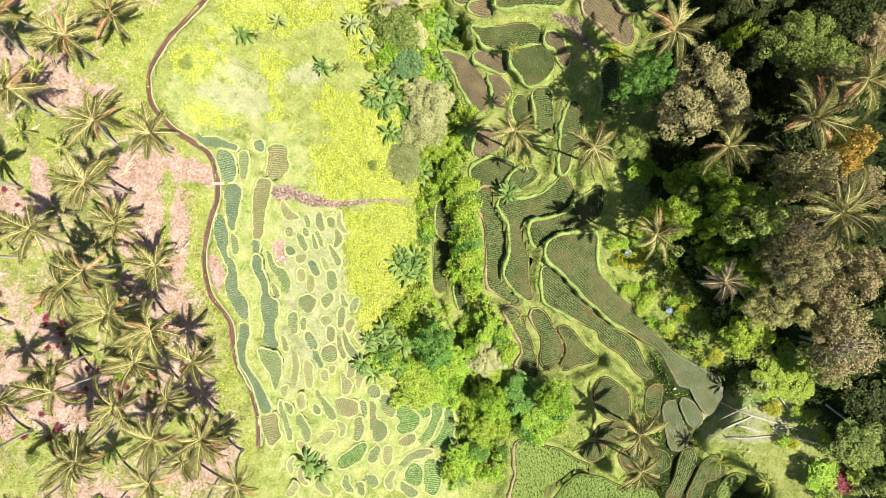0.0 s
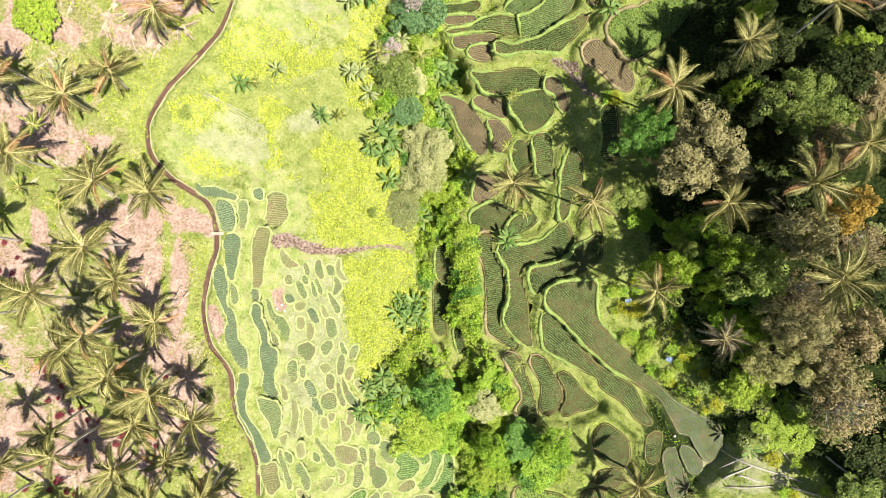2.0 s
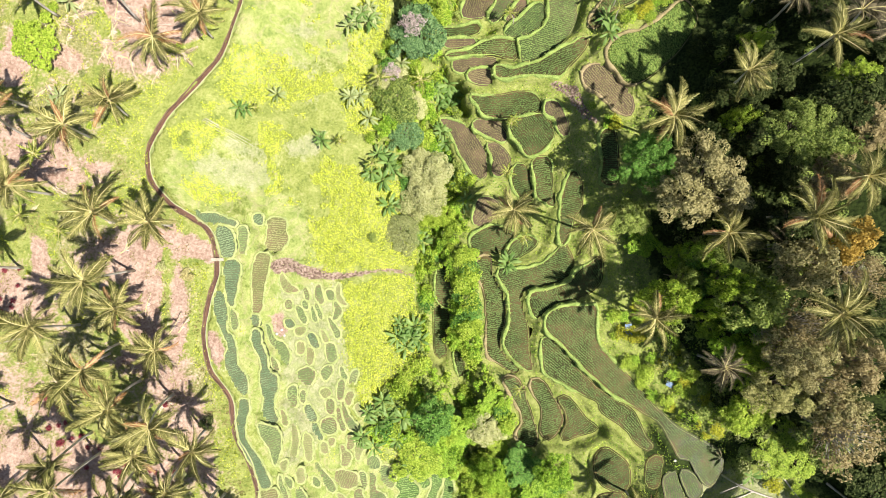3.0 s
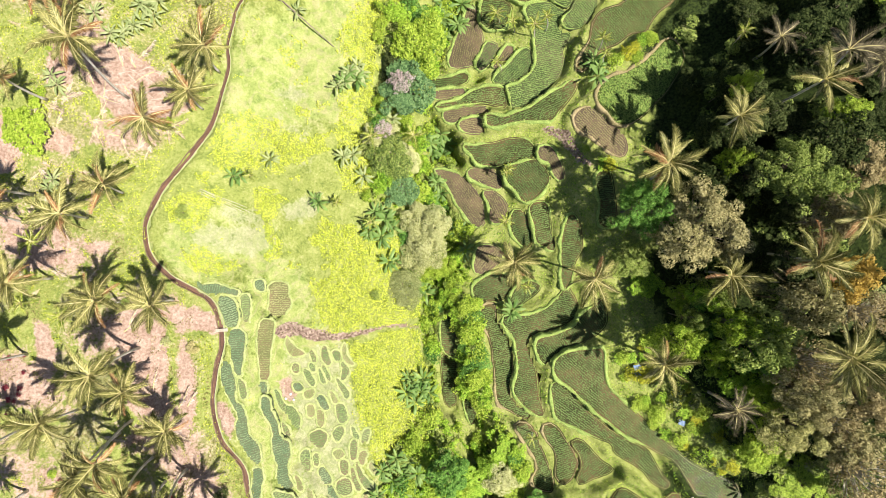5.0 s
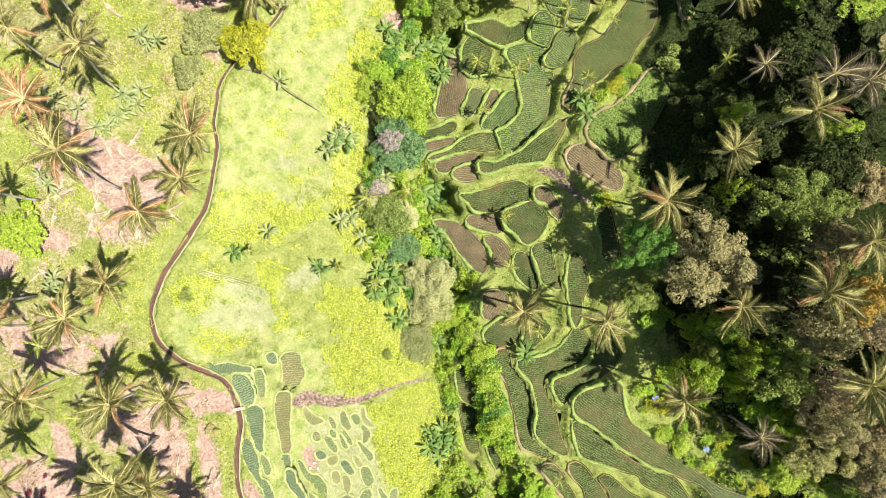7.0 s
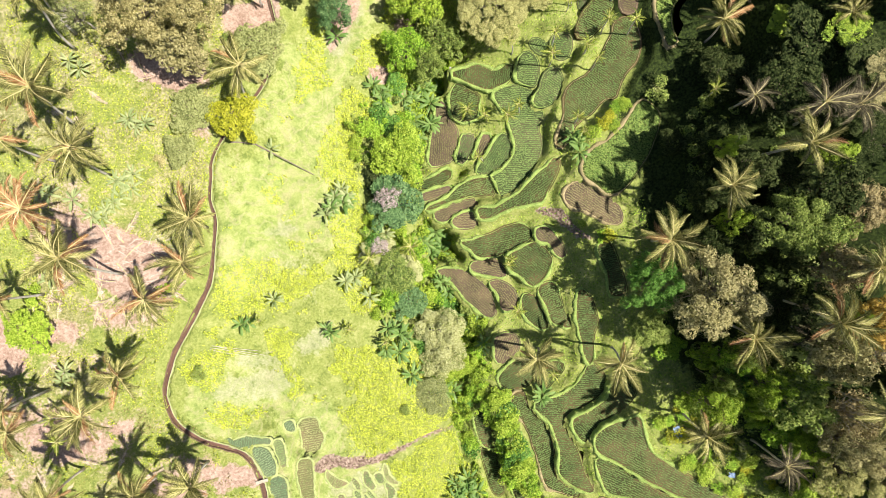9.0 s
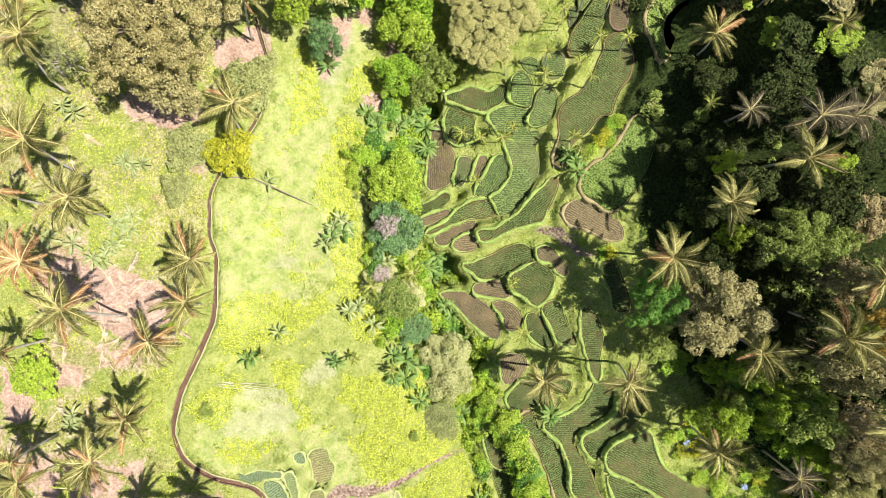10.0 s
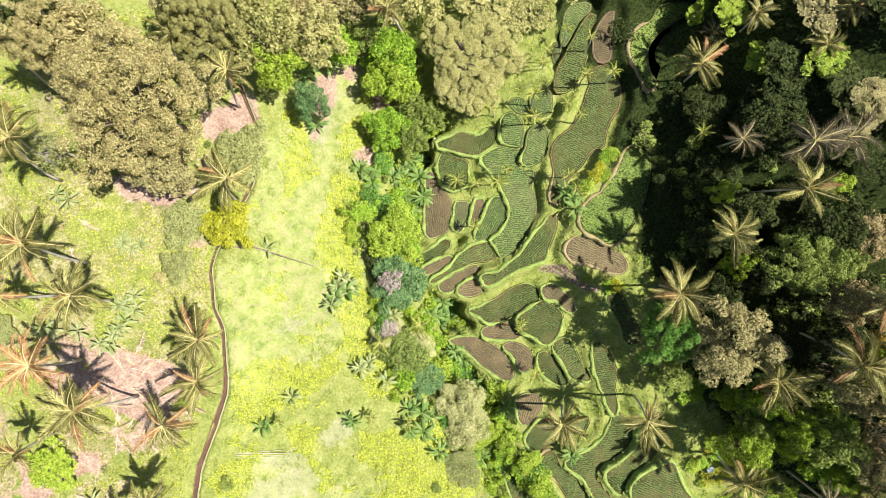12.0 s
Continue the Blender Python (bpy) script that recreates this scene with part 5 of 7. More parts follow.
# ---- paddies: bed, bund and rice ----


def rice_mesh(kind, line, z, rows):
    """Rows of rice tufts inside an outline."""
    lo, hi = line.min(0), line.max(0)
    c = line - line.mean(0)
    w, v = np.linalg.eigh(c.T @ c)
    along = v[:, 1] if rows == "across" else v[:, 0]
    across = np.array([-along[1], along[0]])
    r = np.hypot(*(hi - lo)) / 2 + 0.5
    gap = {"green": 0.22, "young": 0.33, "fresh": 0.33}.get(kind, 0.35)
    u, s = np.meshgrid(np.arange(-r, r, 0.16), np.arange(-r, r, gap))
    s = s + 0.25 * np.sin(u * 0.22 + 0.3 * lo[0]) + 0.03 * np.sin(u * 1.7 + s)
    p = (lo + hi) / 2 + u.reshape(-1, 1) * across + s.reshape(-1, 1) * along
    p += rng.normal(0, 0.13 if kind == "green" else 0.05, p.shape)
    keep = far_from(line[::2], p[:, 0], p[:, 1]) < -0.18
    p = p[keep]
    p = p[rng.random(len(p)) < {"green": 0.98, "brown": 0.85, "water": 0.8}.get(kind, 0.9)]
    p = p[waves(p[:, 0], p[:, 1], 1.8, 201) + rng.normal(0, 0.5, len(p)) > (-2.0 if kind == "green" else -1.3)]
    n = len(p)
    if n == 0:
        return None
    size = {"green": 0.24, "stubble": 0.18}.get(kind, 0.20)
    vs, fs = [], []
    a0 = math.atan2(across[1], across[0]) + rng.normal(0, 0.25, n)
    for k in range(3):
        a = a0 + (0, math.pi, 1.57)[k] + rng.normal(0, 0.18, n)
        ln = size * rng.uniform(0.7, 1.3, n) * (1.0, 1.0, 0.45)[k]
        d = np.stack([np.cos(a), np.sin(a)], 1)
        e = np.stack([-d[:, 1], d[:, 0]], 1)
        base = p - 0.02 * d
        low = z + rng.uniform(0.02, 0.05, n)
        vs.append(np.stack([np.c_[base + e * 0.1, low], np.c_[base - e * 0.1, low],
                            np.c_[p + d * ln[:, None], z + rng.uniform(0.04, 0.10, n)]], 1))
    vs = np.concatenate(vs, 0).reshape(-1, 3)
    fs = np.arange(len(vs)).reshape(-1, 3)
    return quick_mesh("rice", vs, fs, RICE[kind])


def quick_mesh(name, vs, fs, material):
    me = bpy.data.meshes.new(name)
    k = fs.shape[1]
    me.vertices.add(len(vs))
    me.vertices.foreach_set("co", np.asarray(vs, np.float32).ravel())
    me.loops.add(fs.size)
    me.polygons.add(len(fs))
    me.loops.foreach_set("vertex_index", np.asarray(fs, np.int32).ravel())
    me.polygons.foreach_set("loop_start", np.arange(0, fs.size, k, dtype=np.int32))
    me.update(calc_edges=True)
    me.materials.append(material)
    return me


LABELS = {"young": "muddy rice paddy with rows of young rice", "brown": "brown drained paddy with thin rows of seedlings",
          "green": "bright green paddy of dense rice", "lush": "small plot of lush green rice between pale bunds", "teal": "narrow terrace plot of deep green rice",
          "fresh": "paddy with green rows of rice in mud",
          "faint": "small dry plot with thin stubble on the western terraces", "soft": "small damp plot with sparse green rice",
          "strip": "long curving paddy of young rice, flooded at its end",
          "stubble": "small terrace plot with pale stubble rows", "water": "wet paddy with glinting water between rice rows"}
SOD = {None: [], "dry": [], "pale": []}
for (kind, line, z, wide, edge), rows in zip(PADDIES, ROWS):
    thing = tagged(new("rice_paddy"), LABELS[kind], "paddy", "paddies of the terraces")
    n = len(line)
    shift = normals_2d(line, True)
    rim = np.vstack([np.c_[line + shift * wide * 0.4, np.full(n, z)], np.c_[line + shift * wide * 0.4, np.full(n, z - 1.4)]])
    bm = bmesh.new()
    top = [bm.verts.new(v) for v in rim[:n]]
    low = [bm.verts.new(v) for v in rim[n:]]
    bmesh.ops.triangulate(bm, faces=[bm.faces.new(top)])
    for i in range(n):
        bm.faces.new((top[i], low[i], low[(i + 1) % n], top[(i + 1) % n]))
    bmesh.ops.recalc_face_normals(bm, faces=bm.faces)
    me = bpy.data.meshes.new("bed")
    bm.to_mesh(me)
    bm.free()
    me.materials.append(BEDS[kind])
    part("bed", me, thing)
    h = 0.03 if kind in ("faint", "soft") else 0.05 if edge == "pale" else 0.34
    wide = wide * (0.72 if edge == "pale" else 0.78)
    wob = 1 + 0.28 * np.sin(np.arange(n) * 1.7 + line[0, 0]) + 0.2 * np.sin(np.arange(n) * 0.6)
    out = line + shift * 1.5
    high = base_height(out[:, 0], out[:, 1])
    for other in PADDIES:
        if other[2] > z + 0.12 and np.abs(other[1].mean(0) - line.mean(0)).max() < 25:
            near = ((out[:, None] - other[1][None]) ** 2).sum(-1).min(1) < 1.6 ** 2
            high = np.where(near, z + 9, high)
    low_side = np.where((high > z + 0.45) & (edge != "pale"), 0.12, 1.0)
    if edge == "dry":                                     # the trodden side is the western one
        low_side = np.where(shift[:, 0] > 0.25, 0.12, low_side)
    for _ in range(2):
        low_side = (np.roll(low_side, 1) + low_side + np.roll(low_side, -1)) / 3
    wob = wob * low_side
    prof = [(-0.08, -0.05), (0.06, 0.7), (0.35, 1.0), (0.7, 0.92), (1.0, 0.4), (1.12, -1.6), (1.2, -6.0)]
    vs = [(p[0] + q[0] * o * wide * k, p[1] + q[1] * o * wide * k, z + u * h * (0.1 + 0.9 * min(k, 1.1))) for p, q, k in zip(line, shift, wob) for o, u in prof]
    m = len(prof)
    fs = [(i * m + a, ((i + 1) % n) * m + a, ((i + 1) % n) * m + a + 1, i * m + a + 1) for i in range(n) for a in range(m - 1)]
    part("bund", mesh_of("bund", vs, fs, {"dry": BUND_DRY, "pale": BUND_PALE}.get(edge, BUND), True), thing, "grassy earth bund")
    many = int(n * (9 if edge == "pale" else 34))
    at, o = rng.integers(0, n, many), rng.uniform(-0.1, 1.25, many)
    sod = line[at] + shift[at] * (o * wide * wob[at])[:, None] + rng.normal(0, 0.13, (many, 2))
    fit = low_side[at] > 0.5
    sod, o = sod[fit], o[fit]
    many = len(o)
    SOD[edge].append(np.c_[sod, z + h * (1.0 - np.clip(o - 0.7, 0, 1) * 1.6) + rng.uniform(-0.05, 0.05, many)])
    rm = rice_mesh(kind, line, z, rows)
    if rm:
        tagged(part("rice", rm, thing, "rows of rice plants"), kind="stuff")

# ---- canal ----
canal = tagged(new("irrigation_canal"), "narrow brown irrigation canal with a pale concrete lip", "canal", kind="structure")
canal_wide = np.interp(canal_line[:, 1], (-35, -15, 0, 12, 25, 38, 46, 60, 90), (0.7, 0.9, 0.8, 1.05, 0.85, 1.0, 0.62, 0.5, 0.5)) * (1 + 0.10 * np.sin(np.arange(len(canal_line)) * 1.9) + 0.08 * np.sin(np.arange(len(canal_line)) * 0.7))
v, q = sweep(canal_line, canal_z - 0.35, [(-0.38, 0), (0.33, 0)], spread=canal_wide)
part("canal_bed", mesh_of("canal_bed", v, [f[::-1] for f in q], MUD), canal, "muddy brown water")
v, q = sweep(canal_line, canal_z, [(0.28, -0.8), (0.28, 0.05), (0.34, 0.06), (0.36, -0.8)], spread=canal_wide)
part("canal_wall", mesh_of("canal_wall", v, [f[::-1] for f in q], CONCRETE), canal, "pale concrete lip")
v, q = sweep(canal_line, canal_z, [(0.35, -0.8), (0.35, 0.03), (0.46, 0.02), (0.54, -0.8)], spread=canal_wide)
part("canal_bank", mesh_of("canal_bank", v, [f[::-1] for f in q], BUND_PALE), canal, "grassy bank behind the lip")
v, q = sweep(canal_line, canal_z, [(-0.68, -0.8), (-0.54, 0.03), (-0.40, -0.02), (-0.34, -0.8)], spread=canal_wide)
part("canal_bank", mesh_of("canal_bank", v, [f[::-1] for f in q], DARK_EARTH), canal, "dark earth bank")

# ---- plants ----


def frond_mesh(name, length, droop, pairs, leaflet, material, seed, ragged=0.15):
    """A feather leaf along x: a drooping rib with leaflets hanging from either side."""
    r = np.random.default_rng(seed)
    t = np.linspace(0, 1, 9)
    ang = radians(6) - droop * t ** 1.3
    dx, dz = np.cos(ang) * length / 8, np.sin(ang) * length / 8
    rx, rz = np.r_[0, np.cumsum(dx[:-1])], np.r_[0, np.cumsum(dz[:-1])]
    bend = r.uniform(-0.85, 0.85) * t ** 2 * length * 0.4
    rib, ribf = tube([(a, b, c) for a, b, c in zip(rx, bend, rz)], 0.078 * (1.15 - 0.9 * t), 4)
    vs, fs = [], []
    for k in range(pairs):
        s = 0.12 + 0.88 * (k + r.uniform(-0.3, 0.3)) / pairs
        s = min(max(s, 0.1), 1.0)
        p = np.array([np.interp(s, t, rx), np.interp(s, t, bend), np.interp(s, t, rz)])
        size = leaflet * (math.sin(math.pi * (0.14 + 0.80 * s)) ** 0.7) * r.uniform(1 - ragged, 1 + ragged * 0.6)
        for side in (-1, 1):
            fwd = radians(52 - 22 * s + r.normal(0, 5))
            sag = r.uniform(0.3, 0.75)
            out = np.array([math.cos(fwd) * 1.0, side * math.sin(fwd), 0.12])
            tip = p + out * size + np.array([0, 0, -sag * size])
            mid = p + out * size * 0.5 + np.array([0, 0, -0.08 * size])
            w = np.array([0.052, 0, 0.0]) * (0.8 + 0.4 * r.random())
            i = len(vs)
            vs += [p - w * 0.7, p + w * 0.7, mid + w, mid - w, tip]
            fs += [(i, i + 1, i + 2, i + 3), (i + 3, i + 2, i + 4)]
    n = len(vs)
    vs += list(rib)
    me = mesh_of(name, vs, fs + [tuple(j + n for j in f) for f in ribf], material)
    me.materials.append(RIB)
    for k, f in enumerate(me.polygons):
        f.material_index = 0 if k < len(fs) else 1
    return me


FRONDS = {
    "coconut": [frond_mesh("frond", 4.4, 1.0, 76, 0.95, FROND, 1), frond_mesh("frond", 4.8, 1.35, 80, 1.0, FROND, 2), frond_mesh("frond", 4.6, 1.2, 78, 1.0, FROND, 13), frond_mesh("frond", 4.5, 1.5, 78, 0.95, FROND, 14, 0.25), frond_mesh("frond", 4.1, 0.75, 70, 0.9, FROND, 3),
                frond_mesh("frond", 4.4, 1.7, 74, 0.9, FROND, 4, 0.3)],
    "dry": [frond_mesh("frond", 4.4, 1.1, 54, 0.85, FROND_DRY, 5, 0.3), frond_mesh("frond", 4.6, 1.5, 54, 0.9, FROND_DRY, 6, 0.4), frond_mesh("frond", 4.2, 0.8, 52, 0.8, FROND_DRY, 7, 0.3)],
    "young": [frond_mesh("frond", 3.6, 1.2, 44, 0.8, FROND_YOUNG, 8), frond_mesh("frond", 3.8, 1.5, 44, 0.8, FROND_YOUNG, 9), frond_mesh("frond", 3.3, 0.9, 40, 0.75, FROND_YOUNG, 10)],
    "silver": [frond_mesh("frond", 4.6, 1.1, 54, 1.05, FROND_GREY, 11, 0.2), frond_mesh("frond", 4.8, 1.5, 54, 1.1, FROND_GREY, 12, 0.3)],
}
PALM_LABELS = {"coconut": "tall coconut palm with olive fronds and a pale slender trunk", "dry": "coconut palm with rust-coloured drying fronds",
               "young": "small young palm with yellow-green fronds", "silver": "palm with silvery grey-green drooping fronds"}
nut_me = bpy.data.meshes.new("coconut")
bm = bmesh.new()
bmesh.ops.create_icosphere(bm, subdivisions=1, radius=0.14, matrix=Matrix.Diagonal((1, 1, 1.25, 1)))
bm.to_mesh(nut_me)
bm.free()
nut_me.materials.append(NUT)


def palm(kind, x, y, z, size=1.0, lean=None):
    """A palm whose crown stands at (x, y, z), on a slender, bent trunk."""
    r = np.random.default_rng(int(abs(x * 131 + y * 17 + z * 7)) + 5)
    reach = min(5.5, max(0.3, (z - float(base_height(x, y))) * 0.24)) * r.uniform(0.7, 1.15)   # palms lean out over the valley
    bx, by = (x - reach if x < 0 else x + 0.6 * reach, y + r.uniform(-0.5, 0.15) * reach) if lean is None else lean
    g = float(ground_z(bx, by)) - 0.1
    tall = max(z - g, 1.0)
    thing = tagged(new("palm_tree"), PALM_LABELS[kind], "palm", "palms on the slopes")
    thing.location = (bx, by, g)
    t = np.linspace(0, 1, 9)
    sway = r.uniform(-0.3, 0.3)
    path = [((x - bx) * a ** 1.4 + sway * math.sin(3.1 * a), (y - by) * a ** 1.2, tall * a) for a in t]
    k = min(1.0, tall / 12) * (0.75 if kind == "young" else 1.0)
    v, f = tube(path, [0.16 * k * (1.5 - 0.5 * min(1, a * 8) - 0.35 * a) + 0.03 for a in t], 8)
    part("trunk", mesh_of("trunk", v, f, BARK, True), thing, "pale ringed trunk")
    n = {"coconut": 22, "dry": 17, "young": 13, "silver": 15}[kind] + int(r.integers(-2, 3))
    turn = r.uniform(0, 6.28)
    for i in range(n):
        a = turn + i * 2.39996 + r.normal(0, 0.22)
        up = (i + 0.5) / n
        el = radians(72 - 85 * up ** 0.9 + r.normal(0, 6)) if kind != "dry" else radians(55 - 75 * up + r.normal(0, 8))
        s = size * (0.72 + 0.32 * math.sin(math.pi * min(1, 0.25 + up * 0.75))) * r.uniform(0.78, 1.12)
        if kind == "coconut" and r.random() < 0.1:
            continue
        me = FRONDS[kind][int(r.integers(len(FRONDS[kind])))]
        if kind == "coconut" and r.random() < (0.4 if up > 0.85 else 0.16 if x < -30 and y > 20 else 0.04):
            me = FRONDS["dry"][i % 3]
        m = Matrix.Translation((path[-1][0], path[-1][1], path[-1][2])) @ Matrix.Rotation(a, 4, "Z") @ Matrix.Rotation(-el, 4, "Y") @ Matrix.Rotation(r.normal(0, 0.45), 4, "X") @ Matrix.Diagonal((s, s, s, 1))
        part("frond", me, thing, m=m)
    if kind == "coconut":
        for i in range(5):
            a = turn + i * 1.3
            part("coconut", nut_me, thing, m=Matrix.Translation((path[-1][0] + 0.3 * math.cos(a), path[-1][1] + 0.3 * math.sin(a), tall - 0.3)))
    return thing


def leaf_cloud(n, centres, radii, leaf, seed, flat=0.55):
    """Leaves as folded lozenges round the clumps of a crown."""
    r = np.random.default_rng(seed)
    k = r.choice(len(centres), n, p=radii ** 2 / (radii ** 2).sum())
    d = r.normal(0, 1, (n, 3))
    d[:, 2] = np.abs(d[:, 2]) * 0.9 - 0.25
    d /= np.linalg.norm(d, axis=1)[:, None]
    p = centres[k] + d * (radii[k] * r.uniform(0.5, 1.05, n) ** 0.7)[:, None] * np.array([1, 1, flat + 0.2])
    nrm = d * 0.75 + np.array([0, 0, 0.7]) + r.normal(0, 0.36, (n, 3))
    nrm /= np.linalg.norm(nrm, axis=1)[:, None]
    a = np.cross(nrm, r.normal(0, 1, (n, 3)))
    a /= np.linalg.norm(a, axis=1)[:, None]
    b = np.cross(nrm, a)
    ln = (leaf * r.uniform(0.6, 1.35, n))[:, None]
    vs = np.stack([p - a * ln * 0.5, p + b * ln * 0.28 - nrm * ln * 0.06, p + a * ln * 0.55, p - b * ln * 0.28 - nrm * ln * 0.06], 1).reshape(-1, 3)
    return vs, np.arange(len(vs)).reshape(-1, 4)


def tree_proto(kind, form, seed):
    """A tree at the origin, 8 m across and 10 m high, or a shrub 3 m across and 2.4 m high."""
    r = np.random.default_rng(seed)
    wide, high, clumps, n, leaf = {"tree": (4.0, 10.0, 58, 6000, 0.33), "shrub": (1.5, 2.4, 16, 700, 0.30), "sparse": (4.0, 10.0, 90, 2800, 0.28),
                                   "fine": (2.6, 5.0, 44, 11000, 0.17), "broad": (6.0, 14.0, 96, 18000, 0.28), "giant": (12.0, 22.0, 300, 70000, 0.30)}[form]
    name = {"tree": "broadleaf_tree", "giant": "spreading_tree", "broad": "broadleaf_tree", "shrub": "shrub", "sparse": "sparse_tree", "fine": "bamboo_clump" if kind == "bamboo" else "broadleaf_tree"}[form]
    thing = tagged(new(name), TREE_LABELS.get((form, kind), f"{WORDS[kind]} {name.replace('_', ' ')} with a dense uneven crown"), "shrub" if form == "shrub" else "tree")
    k = np.arange(clumps)
    up = (k + 0.5) / clumps                               # clumps spread evenly over a dome, then shaken
    a = k * 2.39996 + r.normal(0, 0.25, clumps)
    flat = np.sqrt(1 - (1 - up) ** 2)
    u = np.stack([flat * np.cos(a), flat * np.sin(a), 1 - up], 1)
    rad = wide * math.sqrt(5.2 / clumps) * r.uniform(0.55, 1.05, clumps) * (0.75 if form == "sparse" else 0.85)
    squash = 1 + 0.16 * np.sin(a * 1.0 * 3 + seed) + 0.10 * np.sin(a * 5 + seed * 2)
    span = np.array([wide * 0.86, wide * 0.86, high * 0.34])
    c = u * span * (squash * r.uniform(0.72, 1.06, clumps))[:, None] + np.array([0, 0, high * 0.56])
    c[:, 2] += r.normal(0, 0.05 * high, clumps) * (0.4 if form == "shrub" else 1.0)
    limbs = []
    fork = high * 0.38
    limbs.append(tube([(0, 0, -0.3), (0.06 * wide, 0, fork * 0.5), (0, 0.04 * wide, fork)], [0.045 * wide + 0.04, 0.035 * wide + 0.03, 0.03 * wide + 0.02], 7))
    step = {"sparse": 1, "giant": 3}.get(form, 2)
    for q in c[::step]:
        m = q * np.array([0.45, 0.45, 0.0]) + np.array([0, 0, fork + (q[2] - fork) * 0.6])
        limbs.append(tube([(0, 0.04 * wide, fork - 0.1), tuple(m), tuple(q)], [0.017 * wide + 0.015, 0.010 * wide + 0.01, 0.008], 5))
    v, f = joined(limbs)
    part("trunk", mesh_of("trunk", v, f, DEADWOOD if form == "sparse" else WOOD, True), thing, "forked trunk with limbs")
    v, f = leaf_cloud(n, c, rad, leaf, seed + 50)
    part("crown", quick_mesh("crown", v, f, LEAVES[kind]), thing, f"{WORDS[kind]} foliage")
    thing["wide"], thing["high"] = 2 * wide, high
    return thing


# The dark green of "deep" includes shade put into the leaf colour.
WORDS = {"moss": "moss green", "emerald": "rich green", "olive": "dull olive", "pale": "pale olive", "green": "mid-green", "deep": "dark green", "lime": "lime green", "bright": "bright green", "yellow": "yellow-green",
         "orange": "ochre-leaved", "brown": "brownish", "bamboo": "pale feathery", "blue": "blue-green", "lilac": "faded lilac", "grey": "grey-green", "red": "dark red"}
TREE_LABELS = {("fine", "bamboo"): "pale feathery bamboo clump leaning over the stream", ("sparse", "brown"): "thin brown tree with bare pale branches showing",
               ("sparse", "lilac"): "half-bare tree with faded lilac blossom"}
PROTOS = {}
SIZES = {"tree": (8.0, 10.0), "sparse": (8.0, 10.0), "shrub": (3.0, 2.4), "fine": (5.2, 5.0), "broad": (12.0, 14.0), "giant": (24.0, 22.0)}


def plant(form, kind, x, y, top, wide):
    """Place a tree or shrub with its top at the height top; the first of a sort is built, the others are copies."""
    r = np.random.default_rng(int(abs(x * 97 + y * 31)) + 1)
    shape = int(r.integers(2)) if form != "shrub" else int(r.integers(3))
    g = float(ground_z(x, y)) - 0.05
    w, h = SIZES[form]
    m = Matrix.Translation((x, y, g)) @ Matrix.Rotation(r.uniform(0, 6.28), 4, "Z")
    key = (form, kind, shape)
    if key not in PROTOS:
        PROTOS[key] = tree_proto(kind, form, 100 + shape * 7 + len(kind) * 3 + ord(kind[0]))
        ob = PROTOS[key]
        ob.matrix_basis = m
    else:
        ob = copy_thing(PROTOS[key], m)
    s = wide / w
    ob.scale = (s * r.uniform(0.92, 1.08), s * r.uniform(0.92, 1.08), max(top - g, 0.6 * wide * h / w * 0.5) / (h * 0.93))
    return ob


def banana_leaf(name, length, wide, droop, material, seed):
    r = np.random.default_rng(seed)
    t = np.linspace(0, 1, 8)
    ang = radians(10) - droop * t
    x = np.r_[0, np.cumsum(np.cos(ang[:-1])) * length / 7]
    z = np.r_[0, np.cumsum(np.sin(ang[:-1])) * length / 7]
    w = wide * np.array([0.03, 0.03, 0.7, 1.0, 1.0, 0.9, 0.65, 0.05]) * r.uniform(0.9, 1.1, 8)
    vs, fs = [], []
    for i in range(8):
        vs += [(x[i], -w[i], z[i] - 0.35 * w[i]), (x[i], 0, z[i]), (x[i], w[i], z[i] - 0.35 * w[i])]
    for i in range(7):
        a, b = 3 * i, 3 * i + 3
        fs += [(a, b, b + 1, a + 1), (a + 1, b + 1, b + 2, a + 2)]
    return mesh_of(name, vs, fs, material)


BLADES = {"green": [banana_leaf("leaf", 2.6, 0.25, 1.3, BANANA, 1), banana_leaf("leaf", 2.9, 0.28, 1.7, BANANA, 2), banana_leaf("leaf", 2.3, 0.22, 0.9, BANANA, 3)],
          "pale": [banana_leaf("leaf", 2.4, 0.21, 1.4, BANANA_PALE, 4), banana_leaf("leaf", 2.7, 0.22, 1.9, BANANA_PALE, 5)]}
STEM = plain_mat("banana_stem", (0.12, 0.16, 0.05), (0.28, 0.28, 0.12), 2.0, 0.6, 9.0, 0.02)
v, f = tube([(0, 0, -0.2), (0.03, 0, 0.9), (0, 0.02, 1.7)], [0.16, 0.13, 0.08], 7)
stem_me = mesh_of("stem", v, f, STEM, True)


